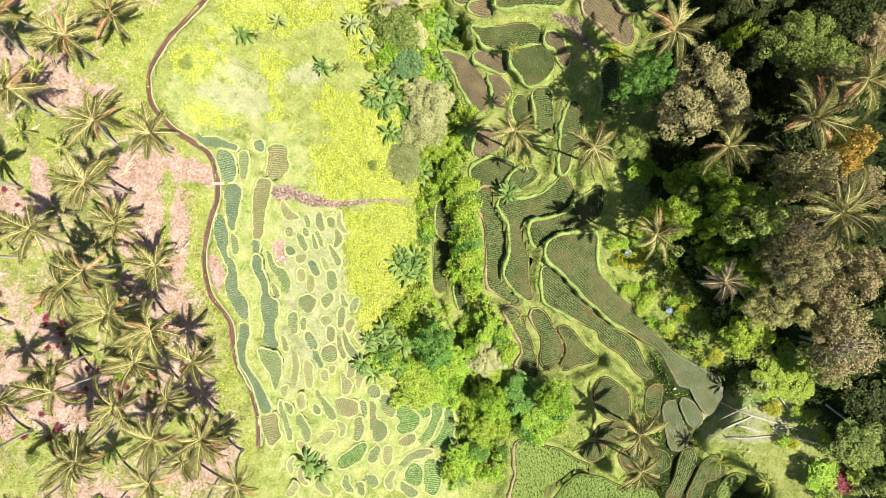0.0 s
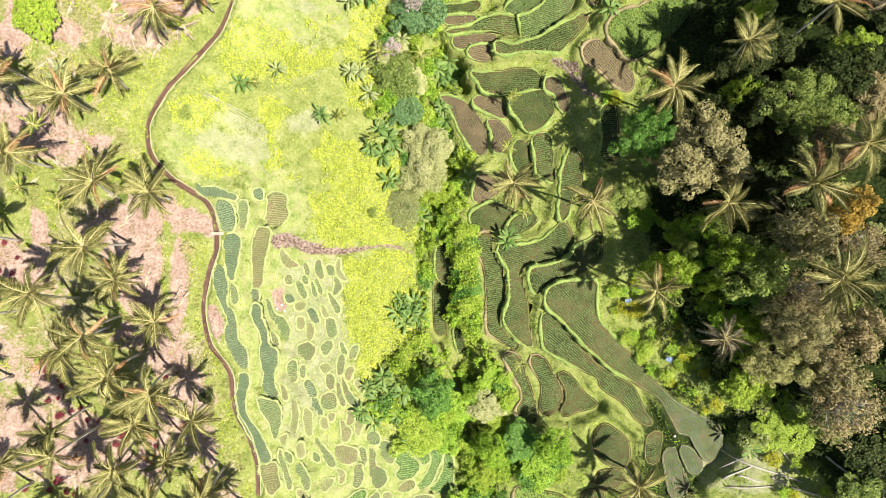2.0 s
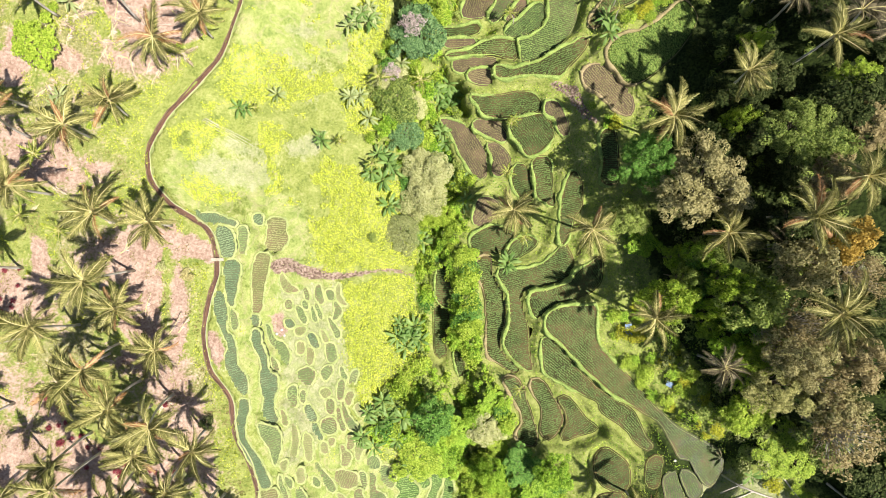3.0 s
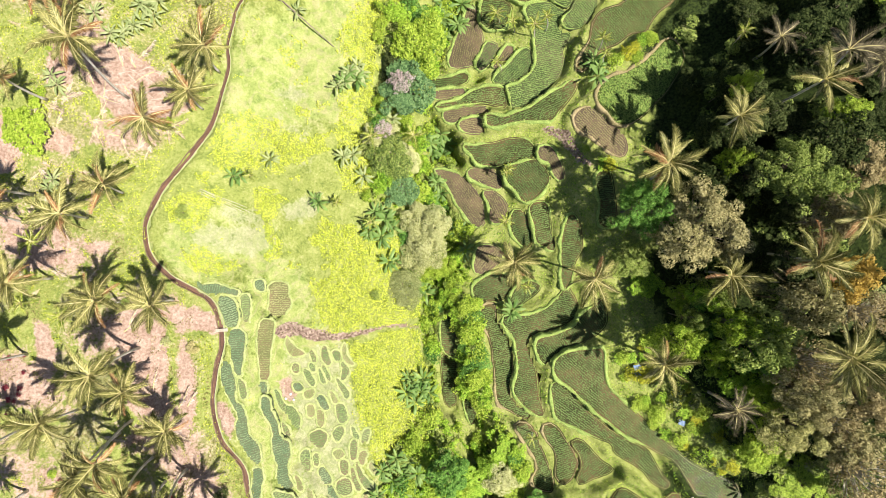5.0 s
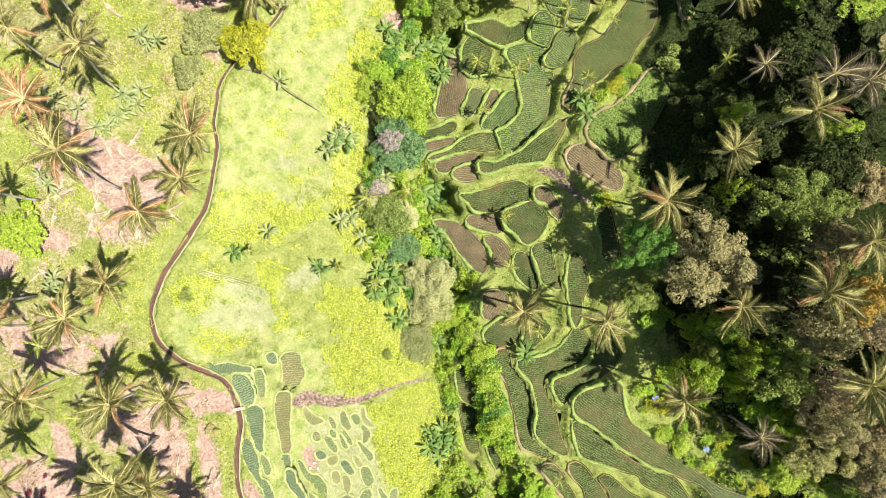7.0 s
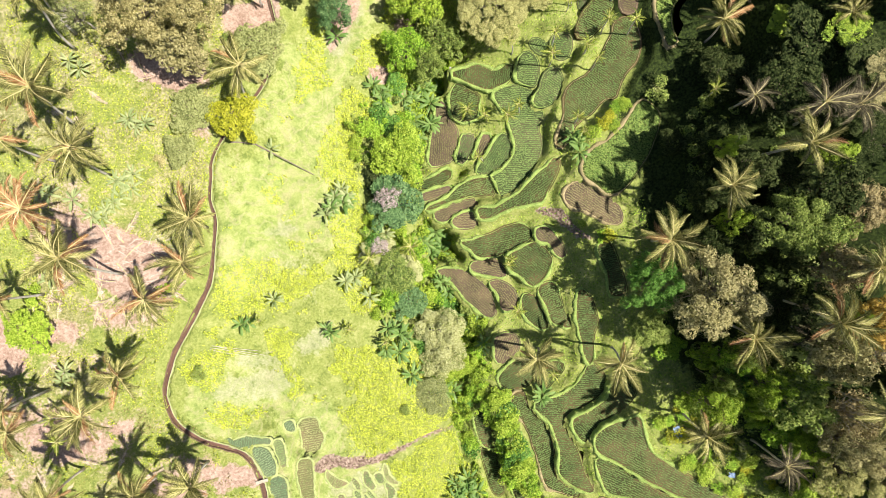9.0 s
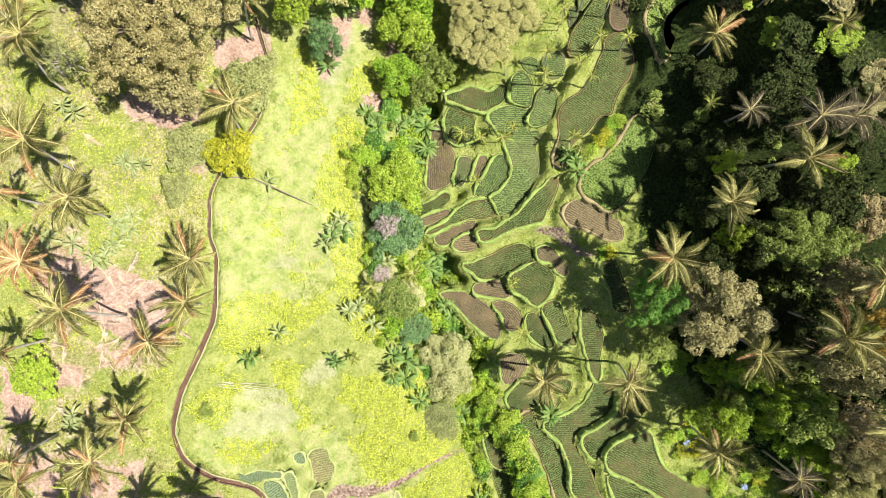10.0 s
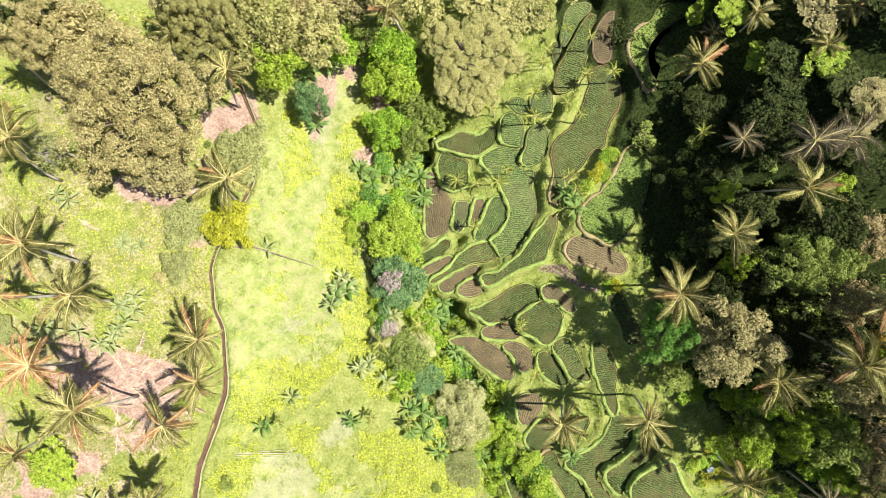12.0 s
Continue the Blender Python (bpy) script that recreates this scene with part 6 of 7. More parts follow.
def banana(kind, x, y, size=1.0):
    r = np.random.default_rng(int(abs(x * 53 + y * 19)) + 3)
    thing = tagged(new("banana_plant"), "banana plant with broad arching dark green leaves" if kind == "green" else "banana plant with pale weathered leaves", "banana plant", "banana plants")
    thing.matrix_basis = Matrix.Translation((x, y, float(ground_z(x, y)) - 0.05)) @ Matrix.Diagonal((size, size, size, 1))
    part("stem", stem_me, thing, "fleshy stem")
    n = int(r.integers(9, 14))
    for i in range(n):
        a = i * 2.4 + r.normal(0, 0.2)
        el = radians(62 - 58 * (i + 0.5) / n + r.normal(0, 7))
        me = BLADES[kind][int(r.integers(len(BLADES[kind])))]
        s = r.uniform(0.75, 1.1)
        part("leaf", me, thing, m=Matrix.Translation((0, 0, 1.65)) @ Matrix.Rotation(a, 4, "Z") @ Matrix.Rotation(-el, 4, "Y") @ Matrix.Diagonal((s, s, s, 1)))
    return thing


# ---- palms ----
WEST_PALMS = [(-50.4, 28.5, 16.1), (-45.1, 32.2, 14.5), (-53.6, 19.8, 22.4), (-45.3, 16.8, 18.1), (-39.1, 15.5, 15.8), (-43.0, 8.1, 24.3), (-49.9, 2.5, 23.6), (-45.3, 3.5, 12.9),
              (-43.0, -2.6, 24.7), (-46.6, -4.5, 23.0), (-40.0, -2.4, 12.5), (-41.5, -8.2, 21.7), (-35.4, -9.7, 23.8), (-33.0, -14.9, 17.0), (-38.9, -14.4, 20.6), (-46.5, -16.9, 25.0),
              (-39.5, -19.0, 24.0), (-33.9, -22.1, 26.6), (-30.8, -24.2, 19.8), (-42.9, -24.9, 26.5)]
NORTH_WEST_PALMS = [(-39.7, 68.1, 25.8), (-37.9, 60.6, 23.9), (-41.5, 48.0, 26.5), (-39.9, 41.3, 12.6), (-30.3, 50.1, 14.2), (-33.7, 44.9, 11.8), (-37.8, 81.0, 23.2), (-18.7, 69.0, 12.0)]
EAST_PALMS = [(31.6, 29.8, 14.1), (44.7, 15.7, 24.2), (51.9, 20.6, 23.0), (21.5, 14.5, 10.2), (10.7, 17.5, 6.3), (29.9, 2.1, 11.9), (47.0, 4.2, 25.9), (38.9, 13.9, 14.3), (29.2, -27.6, 6.4),
              (49.2, 57.9, 9.0)]
for row in (WEST_PALMS, NORTH_WEST_PALMS, EAST_PALMS):
    for x, y, z in row:
        palm("coconut", x, y, z, (1.14 if z > 12 else 1.05) * (0.86 if x < -20 and y < 40 else 0.95))
for kind, x, y, z, d in [
    ("coconut", -35.8, -28.6, 23.0, 7.6),
    ("coconut", -26.9, -30.8, 18.0, 7.4),
    ("coconut", -57.4, 29.5, 20.0, 7.9),
    ("coconut", -53.5, -18.3, 24.0, 6.8),
    ("coconut", -58.0, 10.0, 22.0, 7.0),
    ("coconut", -58.3, -0.6, 22.0, 7.0),
    ("coconut", -59.8, -11.3, 22.0, 7.0),
    ("coconut", 29.8, -33.7, 5.0, 8.1),
    ("young", 42.6, -32.8, 3.0, 5.2),
    ("young", 49.3, -35.5, 4.0, 4.7),
    ("coconut", -56.1, -25.8, 25.0, 6.7),
    ("coconut", -49.3, -31.3, 25.0, 6.7),
    ("coconut", -35.1, -19.2, 20.0, 6.8),
    ("coconut", -30.8, -24.8, 17.0, 6.7),
    ("coconut", -44.9, -24.7, 22.0, 7.0),
    ("coconut", -40.3, -12.4, 19.0, 6.5),
    ("coconut", -33.8, -27.5, 18.0, 7.0),
    ("coconut", -48.8, -15.2, 22.0, 7.0),
    ("coconut", -40.4, -33.3, 25.0, 6.7),
    ("coconut", -30.7, -34.6, 22.0, 7.0)]:
    palm(kind, x, y, z, d / 9.0)
for kind, x, y, z, d in [
    ("coconut", -54.1, 45.9, 20.0, 7.9),
    ("young", -57.0, 28.8, 12.0, 4.0),
    ("coconut", -57.3, 32.3, 20.0, 6.5)]:
    palm(kind, x, y, z, d / 9.0)
for kind, x, y, z, d in [
    ("coconut", -12.6, 82.3, 13.0, 8.2),
    ("coconut", -16.5, 88.0, 17.0, 6.7),
    ("coconut", 11.2, 83.0, 9.0, 7.4),
    ("coconut", -46.1, 64.1, 24.0, 6.8),
    ("coconut", -34.1, 92.8, 22.0, 6.3),
    ("coconut", -38.0, 83.6, 23.0, 6.9),
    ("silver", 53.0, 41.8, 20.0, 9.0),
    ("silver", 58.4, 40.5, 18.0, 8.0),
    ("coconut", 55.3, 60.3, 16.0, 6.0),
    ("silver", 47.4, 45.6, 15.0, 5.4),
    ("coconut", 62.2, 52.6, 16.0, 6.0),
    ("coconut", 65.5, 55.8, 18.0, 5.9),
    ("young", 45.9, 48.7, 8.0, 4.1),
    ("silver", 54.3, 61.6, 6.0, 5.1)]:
    palm(kind, x, y, z, d / 9.0)
palm("dry", -45.0, 54.8, 25.3, 1.05)
palm("coconut", 47.3, 37.4, 24.0, 0.95)
palm("coconut", 39.9, 34.9, 17.7, 0.85)
for kind, x, y, z, d in [
    ("silver", 46.3, 12.6, 15.0, 6.1),
    ("silver", 39.0, -4.6, 13.0, 5.5),
    ("young", -54.2, 14.4, 11.0, 4.8),
    ("young", -60.5, 16.7, 10.0, 4.4),
    ("young", -57.8, 25.4, 11.0, 4.8),
    ("young", 12.9, 13.4, 1.4, 3.0),
    ("young", 12.3, -10.9, -0.7, 2.9),
    ("young", 11.5, 32.4, -1.3, 2.4),
    ("young", -15.9, 28.7, 0.9, 2.7),
    ("young", -29.0, 33.8, 1.8, 2.5),
    ("young", -46.7, 3.7, 10.0, 5.7),
    ("young", 33.6, -7.0, 1.7, 2.6),
    ("young", -11.1, 25.2, 0.3, 3.1)]:
    palm(kind, x, y, z, d / 7.4)
for kind, x, y, z, d in [
    ("young", 11.4, 57.5, -1.8, 3.8),
    ("young", 13.7, 55.7, -0.7, 3.3),
    ("young", 16.9, 54.4, 1.0, 3.9),
    ("young", 18.8, 55.4, 1.2, 3.0),
    ("young", 10.9, 49.6, -1.6, 3.1),
    ("young", 20.2, 65.5, 1.5, 3.4),
    ("young", 27.0, 64.4, 3.2, 3.3),
    ("young", 25.5, 61.1, 4.1, 3.6),
    ("young", 30.0, 68.2, 3.5, 3.1),
    ("young", 31.1, 69.4, 4.6, 3.3),
    ("young", 34.9, 63.6, 4.8, 3.2),
    ("young", 37.9, 68.6, 4.5, 2.4),
    ("young", 30.8, 60.8, 4.5, 3.3),
    ("young", 31.9, 58.5, 4.6, 2.9),
    ("young", 38.8, 62.5, 4.9, 3.1),
    ("young", 27.4, 48.7, 2.3, 2.8),
    ("young", 34.2, 75.4, 3.8, 2.6),
    ("young", 35.2, 71.3, 3.9, 2.6)]:
    palm(kind, x, y, z, d / 7.4)
for kind, x, y, z, d in [
    ("young", 11.1, 31.7, -0.8, 2.5),
    ("young", 10.5, 24.0, -1.9, 3.1),
    ("young", 27.1, 51.1, 2.3, 3.0),
    ("young", -9.9, 38.7, 1.0, 4.4),
    ("young", -3.3, 38.6, -0.5, 5.4)]:
    palm(kind, x, y, z, d / 7.4)

# ---- trees of the eastern wood ----
def wood(form, rows):
    for kind, x, y, z, d in rows:
        plant(form, kind, x, y, z, d)


wood("tree", [
    ("orange", 52.2, 12.7, 22.0, 6.7),
    ("lime", 39.0, 7.3, 18.0, 4.9),
    ("lime", 43.2, 6.7, 18.0, 3.1),
    ("bright", 36.6, 10.9, 14.0, 3.9),
    ("green", 35.4, 7.6, 12.0, 4.0),
    ("lime", 38.5, 3.2, 13.0, 3.1),
    ("green", 47.8, 10.6, 17.0, 5.2),
    ("emerald", 42.4, 1.6, 14.0, 4.6),
    ("lime", 50.2, 13.8, 20.0, 2.9),
    ("lime", 33.1, 4.3, 12.5, 6.8),
    ("bright", 36.8, 3.8, 9.6, 3.8),
    ("bright", 42.2, -3.1, 9.6, 5.6),
    ("lime", 45.0, -11.8, 10.0, 7.3),
    ("brown", 53.9, -2.8, 22.0, 7.0),
    ("lime", 41.8, 29.5, 14.0, 4.6),
    ("bright", 46.4, -3.1, 11.0, 6.4),
    ("emerald", 38.8, 8.2, 10.0, 7.3),
    ("deep", 55.5, 9.0, 11.0, 8.8)])
wood("tree", [
    ("green", 58.8, -27.9, 12.0, 7.9),
    ("bright", 56.6, -33.9, 6.0, 5.9),
    ("deep", 62.6, -23.1, 9.0, 9.8),
    ("deep", 47.2, 15.9, 8.0, 7.4),
    ("lime", 35.3, 10.3, 6.0, 4.2),
    ("bright", 31.4, 12.8, 1.5, 5.4),
    ("lime", 40.6, 0.1, 6.0, 4.7),
    ("lime", 44.4, -13.4, 7.0, 5.3),
    ("deep", 50.9, 24.9, 9.0, 9.0),
    ("deep", 42.7, 33.9, 7.0, 8.4),
    ("olive", 52.0, -8.6, 20.0, 7.2),
    ("green", 53.5, -15.5, 14.0, 7.0),
    ("green", 28.9, 16.4, 5.0, 6.0),
    ("deep", 37.5, 20.7, 5.0, 6.8),
    ("deep", 59.6, 3.3, 12.0, 7.9)])
wood("sparse", [
    ("brown", 53.1, -12.9, 21.0, 10.6),
    ("brown", 47.5, 1.5, 22.0, 7.0),
    ("brown", 54.8, 8.1, 20.0, 6.5),
    ("brown", 50.4, -5.7, 20.0, 5.7),
    ("grey", 45.1, 0.8, 15.0, 5.3)])
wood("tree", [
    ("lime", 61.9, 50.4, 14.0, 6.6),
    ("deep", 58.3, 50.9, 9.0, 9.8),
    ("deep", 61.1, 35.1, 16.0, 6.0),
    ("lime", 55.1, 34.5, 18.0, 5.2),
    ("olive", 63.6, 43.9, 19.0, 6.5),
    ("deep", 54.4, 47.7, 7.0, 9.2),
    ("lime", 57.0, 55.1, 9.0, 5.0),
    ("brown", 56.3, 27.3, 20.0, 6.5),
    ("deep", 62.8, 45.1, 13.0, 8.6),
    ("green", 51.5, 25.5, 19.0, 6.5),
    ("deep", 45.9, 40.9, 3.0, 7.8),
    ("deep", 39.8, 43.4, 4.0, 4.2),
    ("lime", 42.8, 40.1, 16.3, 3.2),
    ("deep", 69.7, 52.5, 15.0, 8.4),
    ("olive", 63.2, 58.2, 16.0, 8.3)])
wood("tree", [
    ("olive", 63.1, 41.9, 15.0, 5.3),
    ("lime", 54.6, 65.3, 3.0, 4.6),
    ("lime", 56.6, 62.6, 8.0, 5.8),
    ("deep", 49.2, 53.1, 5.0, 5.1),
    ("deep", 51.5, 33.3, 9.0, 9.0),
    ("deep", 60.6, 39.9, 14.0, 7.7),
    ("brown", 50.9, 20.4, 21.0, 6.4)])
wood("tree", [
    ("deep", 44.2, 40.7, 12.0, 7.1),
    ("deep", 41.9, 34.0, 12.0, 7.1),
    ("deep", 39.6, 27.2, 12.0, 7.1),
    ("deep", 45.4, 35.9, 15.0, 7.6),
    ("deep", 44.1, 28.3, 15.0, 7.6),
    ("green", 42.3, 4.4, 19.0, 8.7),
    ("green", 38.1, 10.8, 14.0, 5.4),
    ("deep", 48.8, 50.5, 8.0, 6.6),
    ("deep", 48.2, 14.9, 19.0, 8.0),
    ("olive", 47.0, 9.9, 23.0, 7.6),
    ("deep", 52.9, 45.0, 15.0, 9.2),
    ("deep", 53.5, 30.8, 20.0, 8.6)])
# trees over the stream and in the north
wood("tree", [
    ("green", 9.7, 70.5, -1.0, 9.1),
    ("lime", -1.0, 53.2, 2.0, 9.2),
    ("bright", 4.3, 69.6, 1.0, 7.1),
    ("green", 6.7, 66.5, 0.0, 6.3),
    ("blue", -3.7, 46.2, 1.0, 8.9),
    ("lime", 8.1, 76.3, 3.0, 8.7),
    ("yellow", -23.0, 64.1, 8.0, 7.8),
    ("grey", -28.5, 66.8, 7.0, 7.5),
    ("lime", -6.8, 82.4, 11.0, 7.2),
    ("moss", -6.7, 87.1, 16.0, 11.3),
    ("moss", -0.3, 84.9, 10.0, 9.7),
    ("olive", -11.8, 92.3, 20.0, 11.5),
    ("bright", 9.7, 79.9, 3.0, 8.7),
    ("bright", 2.8, 83.4, 4.0, 6.9),
    ("green", 7.2, 84.8, 4.0, 7.8),
    ("moss", 32.2, 77.5, -2.0, 9.2),
    ("moss", 14.6, 88.5, 6.0, 12.7),
    ("deep", -31.0, 94.9, 24.0, 8.2)])
wood("tree", [
    ("grey", -17.1, 73.9, 6.0, 8.9),
    ("blue", -4.9, 77.3, 4.0, 6.0),
    ("pale", 0.5, 88.9, 8.0, 8.3),
    ("olive", 7.3, 88.7, 6.0, 10.1),
    ("moss", 28.1, 82.6, 2.0, 11.4),
    ("moss", 40.3, 81.0, 0.0, 9.9),
    ("olive", -25.5, 73.3, 18.0, 8.1),
    ("pale", -26.8, 89.8, 25.0, 10.1)])
wood("broad", [
    ("olive", 35.9, 20.7, 18.0, 13.3),
    ("green", 47.8, 27.4, 20.0, 10.1),
    ("olive", 47.2, -2.1, 21.0, 9.2),
    ("moss", 46.2, -7.5, 17.0, 9.3),
    ("lime", 51.2, -18.8, 7.0, 9.2),
    ("emerald", 29.4, 24.2, 14.0, 8.9),
    ("lime", 44.5, -4.5, 13.0, 6.0)])
wood("giant", [
    ("moss", 20.8, 73.2, 4.0, 16.4),
    ("pale", -23.4, 80.1, 29.0, 19.4),
    ("pale", -29.3, 91.3, 26.0, 12.6),
    ("moss", -12.5, 88.6, 22.0, 11.2)])
wood("sparse", [
    ("lilac", -4.6, 46.9, 3.0, 4.0),
    ("lilac", -8.1, 39.9, 0.0, 3.4),
    ("grey", -39.0, 81.9, 16.0, 6.0)])
wood("tree", [
    ("lime", -59.1, 41.9, 9.0, 7.8),
    ("grey", -57.4, 62.6, 10.0, 4.8),
    ("deep", -5.3, 50.0, -1.0, 5.4),
    ("grey", -31.8, 61.4, 8.0, 5.0)])
wood("tree", [
    ("green", -8.6, -12.7, -3.0, 4.6),
    ("emerald", -1.5, -15.0, 4.0, 7.6),
    ("bright", 1.5, -19.2, -4.0, 7.5),
    ("bamboo", 7.3, -18.5, -3.0, 5.6),
    ("bright", 5.3, -16.8, -4.0, 4.7),
    ("lime", 9.0, -20.6, -4.0, 5.1),
    ("bright", 7.7, -24.5, 2.0, 5.6),
    ("emerald", 12.9, -23.7, -1.0, 7.3),
    ("bright", 16.3, -27.6, -2.0, 7.3),
    ("lime", 6.1, -29.9, -2.0, 5.5),
    ("bright", 3.3, -34.5, -2.0, 6.0),
    ("emerald", 5.6, -33.1, -2.0, 4.6),
    ("bright", 0.6, -24.3, -4.0, 4.7),
    ("bright", 8.3, -14.0, -4.0, 5.2),
    ("blue", -5.8, 30.3, -1.0, 6.3),
    ("green", -7.2, 35.4, 0.0, 7.2),
    ("lime", -4.2, -22.7, -5.0, 7.5),
    ("bright", 17.5, -23.3, 4.0, 6.0)])
wood("fine", [
    ("bamboo", -2.6, 23.9, 0.0, 8.5),
    ("bamboo", -3.3, 20.2, -2.0, 7.3),
    ("grey", -7.1, 14.1, -3.0, 6.5),
    ("bamboo", -8.6, 38.5, -1.0, 6.3),
    ("bamboo", -5.0, 35.1, -2.0, 5.5),
    ("lime", -1.3, 18.0, -4.0, 5.6)])
wood("shrub", [
    ("red", 59.7, -34.3, 7.0, 3.5),
    ("green", -39.2, 28.6, 3.9, 2.1),
    ("green", -11.3, 13.6, -1.7, 1.6),
    ("red", -47.6, -20.0, 6.9, 1.3),
    ("red", -56.2, -26.2, 8.5, 1.2),
    ("deep", -35.7, -14.8, 5.1, 2.2),
    ("green", 47.1, -20.1, 1.0, 3.0)])

# ---- bananas ----
BANANAS = []
BANANAS.append([(-32.0, 34.0), (-20.3, -34.5), (-19.0, -35.3), (-21.2, -33.3), (-6.5, -1.3), (-5.1, -3.2), (-7.4, -2.7), (-6.0, -4.6), (-4.7, -1.4), (-3.8, -3.8)])
BANANAS.append([(-10.3, 26.9), (-8.7, 25.6), (-11.4, 24.1), (-9.6, 22.8), (-7.8, 24.3), (-7.8, 31.7), (-8.7, 18.7), (-6.1, 19.1), (1.1, 40.1), (2.1, 38.4), (0.1, 31.2), (0.6, 29.7)])
BANANAS.append([(-11.9, -14.6), (-10.5, -16.5), (-12.8, -18.3), (-11.0, -20.2), (-8.7, -15.7), (-7.8, -13.8), (-6.4, -15.7), (-9.6, -12.9), (-5.0, -23.2), (-7.3, -19.4), (-19.1, 28.9), (-3.4, 13.0), (-4.8, 13.8)])
BANANAS.append([(1.6, 24.9), (3.0, 23.0), (3.9, 19.8), (0.6, 20.5), (-1.4, 17.6), (2.0, -33.1), (1.5, -35.8), (2.9, -38.4), (10.9, 9.5), (47.4, -23.2)])
BANANAS.append([(0.7, 39.5), (2.0, 38.5), (-0.1, 37.5), (1.3, 36.5), (-0.9, 38.4), (-12.8, 49.2), (-11.8, 48.2), (-13.8, 47.9), (1.7, 55.3), (3.4, 57.6), (2.6, 59.1), (3.4, 61.9), (2.1, 62.5)])
BANANAS.append([(5.7, 64.5), (5.8, 62.4), (4.2, 63.3), (6.1, 60.8), (4.2, 58.8), (2.7, 58.7), (5.2, 57.5), (2.6, 56.2), (7.3, 63.6), (3.0, 60.6), (8.0, 66.5), (-5.7, 74.6), (-7.1, 77.1)])
BANANAS.append([(-1.3, 64.2), (-2.2, 65.5), (-1.4, 62.7), (9.3, 81.4), (7.6, 79.6), (6.2, 80.8), (-0.7, 83.2), (-2.2, 84.3), (-4.0, 83.5), (26.4, 48.8), (27.0, 47.5), (26.5, 45.8)])
for row in BANANAS:
    for k, (x, y) in enumerate(row):
        banana("green", x, y, 0.72 + 0.22 * ((k * 0.618) % 1))
        if k % 2 == 0:
            banana("green", x + 0.9 * math.cos(k * 2.1), y + 0.9 * math.sin(k * 2.1), 0.62)
for row in (
    [(-41.1, 59.1), (-40.3, 57.9), (-42.0, 59.5), (-39.4, 59.8), (-51.1, 59.8), (-52.2, 60.4), (-44.4, 55.6), (-43.2, 56.5), (-45.3, 54.8), (-42.2, 57.1), (-48.3, 58.3), (-46.4, 55.3), (-55.1, 49.4), (-54.5, 48.1)],
    [(-25.6, 88.6), (-37.8, 67.7), (-37.1, 66.5), (-35.7, 66.6), (-26.2, 36.3), (-11.5, 50.4), (-12.8, 49.5), (-11.0, 49.2), (-13.1, 36.3), (-14.7, 36.1), (-20.0, 59.1), (-43.2, 77.7), (-42.1, 76.3)],
    [(-56.7, 34.5), (-57.4, 33.2), (-14.8, 47.1), (-13.5, 48.1), (-7.7, 40.3), (-6.6, 41.8), (-11.7, 32.7)],
):
    for x, y in row:
        banana("pale", x, y, 0.8)

# ---- undergrowth ----
BANKS = [
    [(-3.8, 17.6), (4.4, 16.1), (5.1, 10.6), (5.9, 2.0), (6.1, -5.6), (8.0, -8.4), (10.5, -11.2), (11.4, -18.8), (10.1, -23.8), (16.5, -24.2), (20.1, -27.8), (16.5, -32.2), (11.5, -32.2), (10.2, -39.2), (1.0, -39.6), (1.5, -24.6), (-2.3, -23.3), (-8.7, -20.3), (-12.8, -18.3), (-7.8, -11.1), (-3.3, -5.7), (-1.4, -9.6), (1.6, -9.8), (2.3, 2.0), (1.5, 8.8), (-2.2, 10.6)],
    [(-10.9, 42.4), (-4.5, 50.4), (0.1, 57.8), (2.6, 62.6), (5.9, 61.8), (3.8, 53.2), (1.2, 48.0), (0.0, 42.1), (3.1, 35.2), (5.3, 25.9), (6.5, 20.0), (3.2, 12.7), (-1.1, 8.7), (-5.4, 13.6), (-6.2, 21.6), (-7.9, 29.3), (-12.2, 27.9), (-10.7, 36.1)],
    [(3.9, 68.4), (11.2, 73.8), (15.2, 68.4), (9.9, 65.7), (4.2, 55.1), (-1.6, 53.1), (-8.0, 51.9), (-8.4, 60.1), (-2.2, 65.5)],
]
MARGINS = [
    [(25.1, 0.1), (27.5, 1.9), (31.5, 3.7), (36.4, 0.1), (38.4, -7.1), (41.8, -11.5), (43.2, -15.9), (42.6, -20.0), (35.9, -14.4), (28.8, -6.8)],
    [(22.0, 39.1), (25.6, 40.3), (25.9, 35.2), (28.6, 31.2), (26.3, 30.6), (24.1, 34.5)],
    [(29.9, 49.7), (36.9, 52.4), (38.5, 52.4), (33.3, 47.9), (28.3, 47.7)],
    [(45.1, -24.9), (54.6, -24.0), (58.7, -28.6), (62.8, -34.8), (56.0, -37.5), (54.6, -30.8), (49.6, -28.0)],
]


def scatter(poly, n, seed):
    line = np.array(poly)
    r = np.random.default_rng(seed)
    p = r.uniform(line.min(0), line.max(0), (n * 6, 2))
    return p[inside(line, p[:, 0], p[:, 1])][:n]


def clear_of_paddies(p, gap):
    i = np.clip(np.searchsorted(xs, p[:, 0]), 0, len(xs) - 1)
    j = np.clip(np.searchsorted(ys, p[:, 1]), 0, len(ys) - 1)
    return (near_bund[i, j] > gap) & (dc[i, j] > 1.2)


SORTS = ("lime", "bright", "emerald", "lime", "lime", "bright", "lime", "bright")
BANKS += [[(1.6, 13.7), (5.8, 10.5), (6.4, 2.0), (6.3, -5.6), (1.6, -9.8), (1.6, 1.1), (2.1, 7.8)], [(-4.1, 13.9), (-1.4, 11.1), (-1.6, -5.8), (-3.7, -7.5)]]
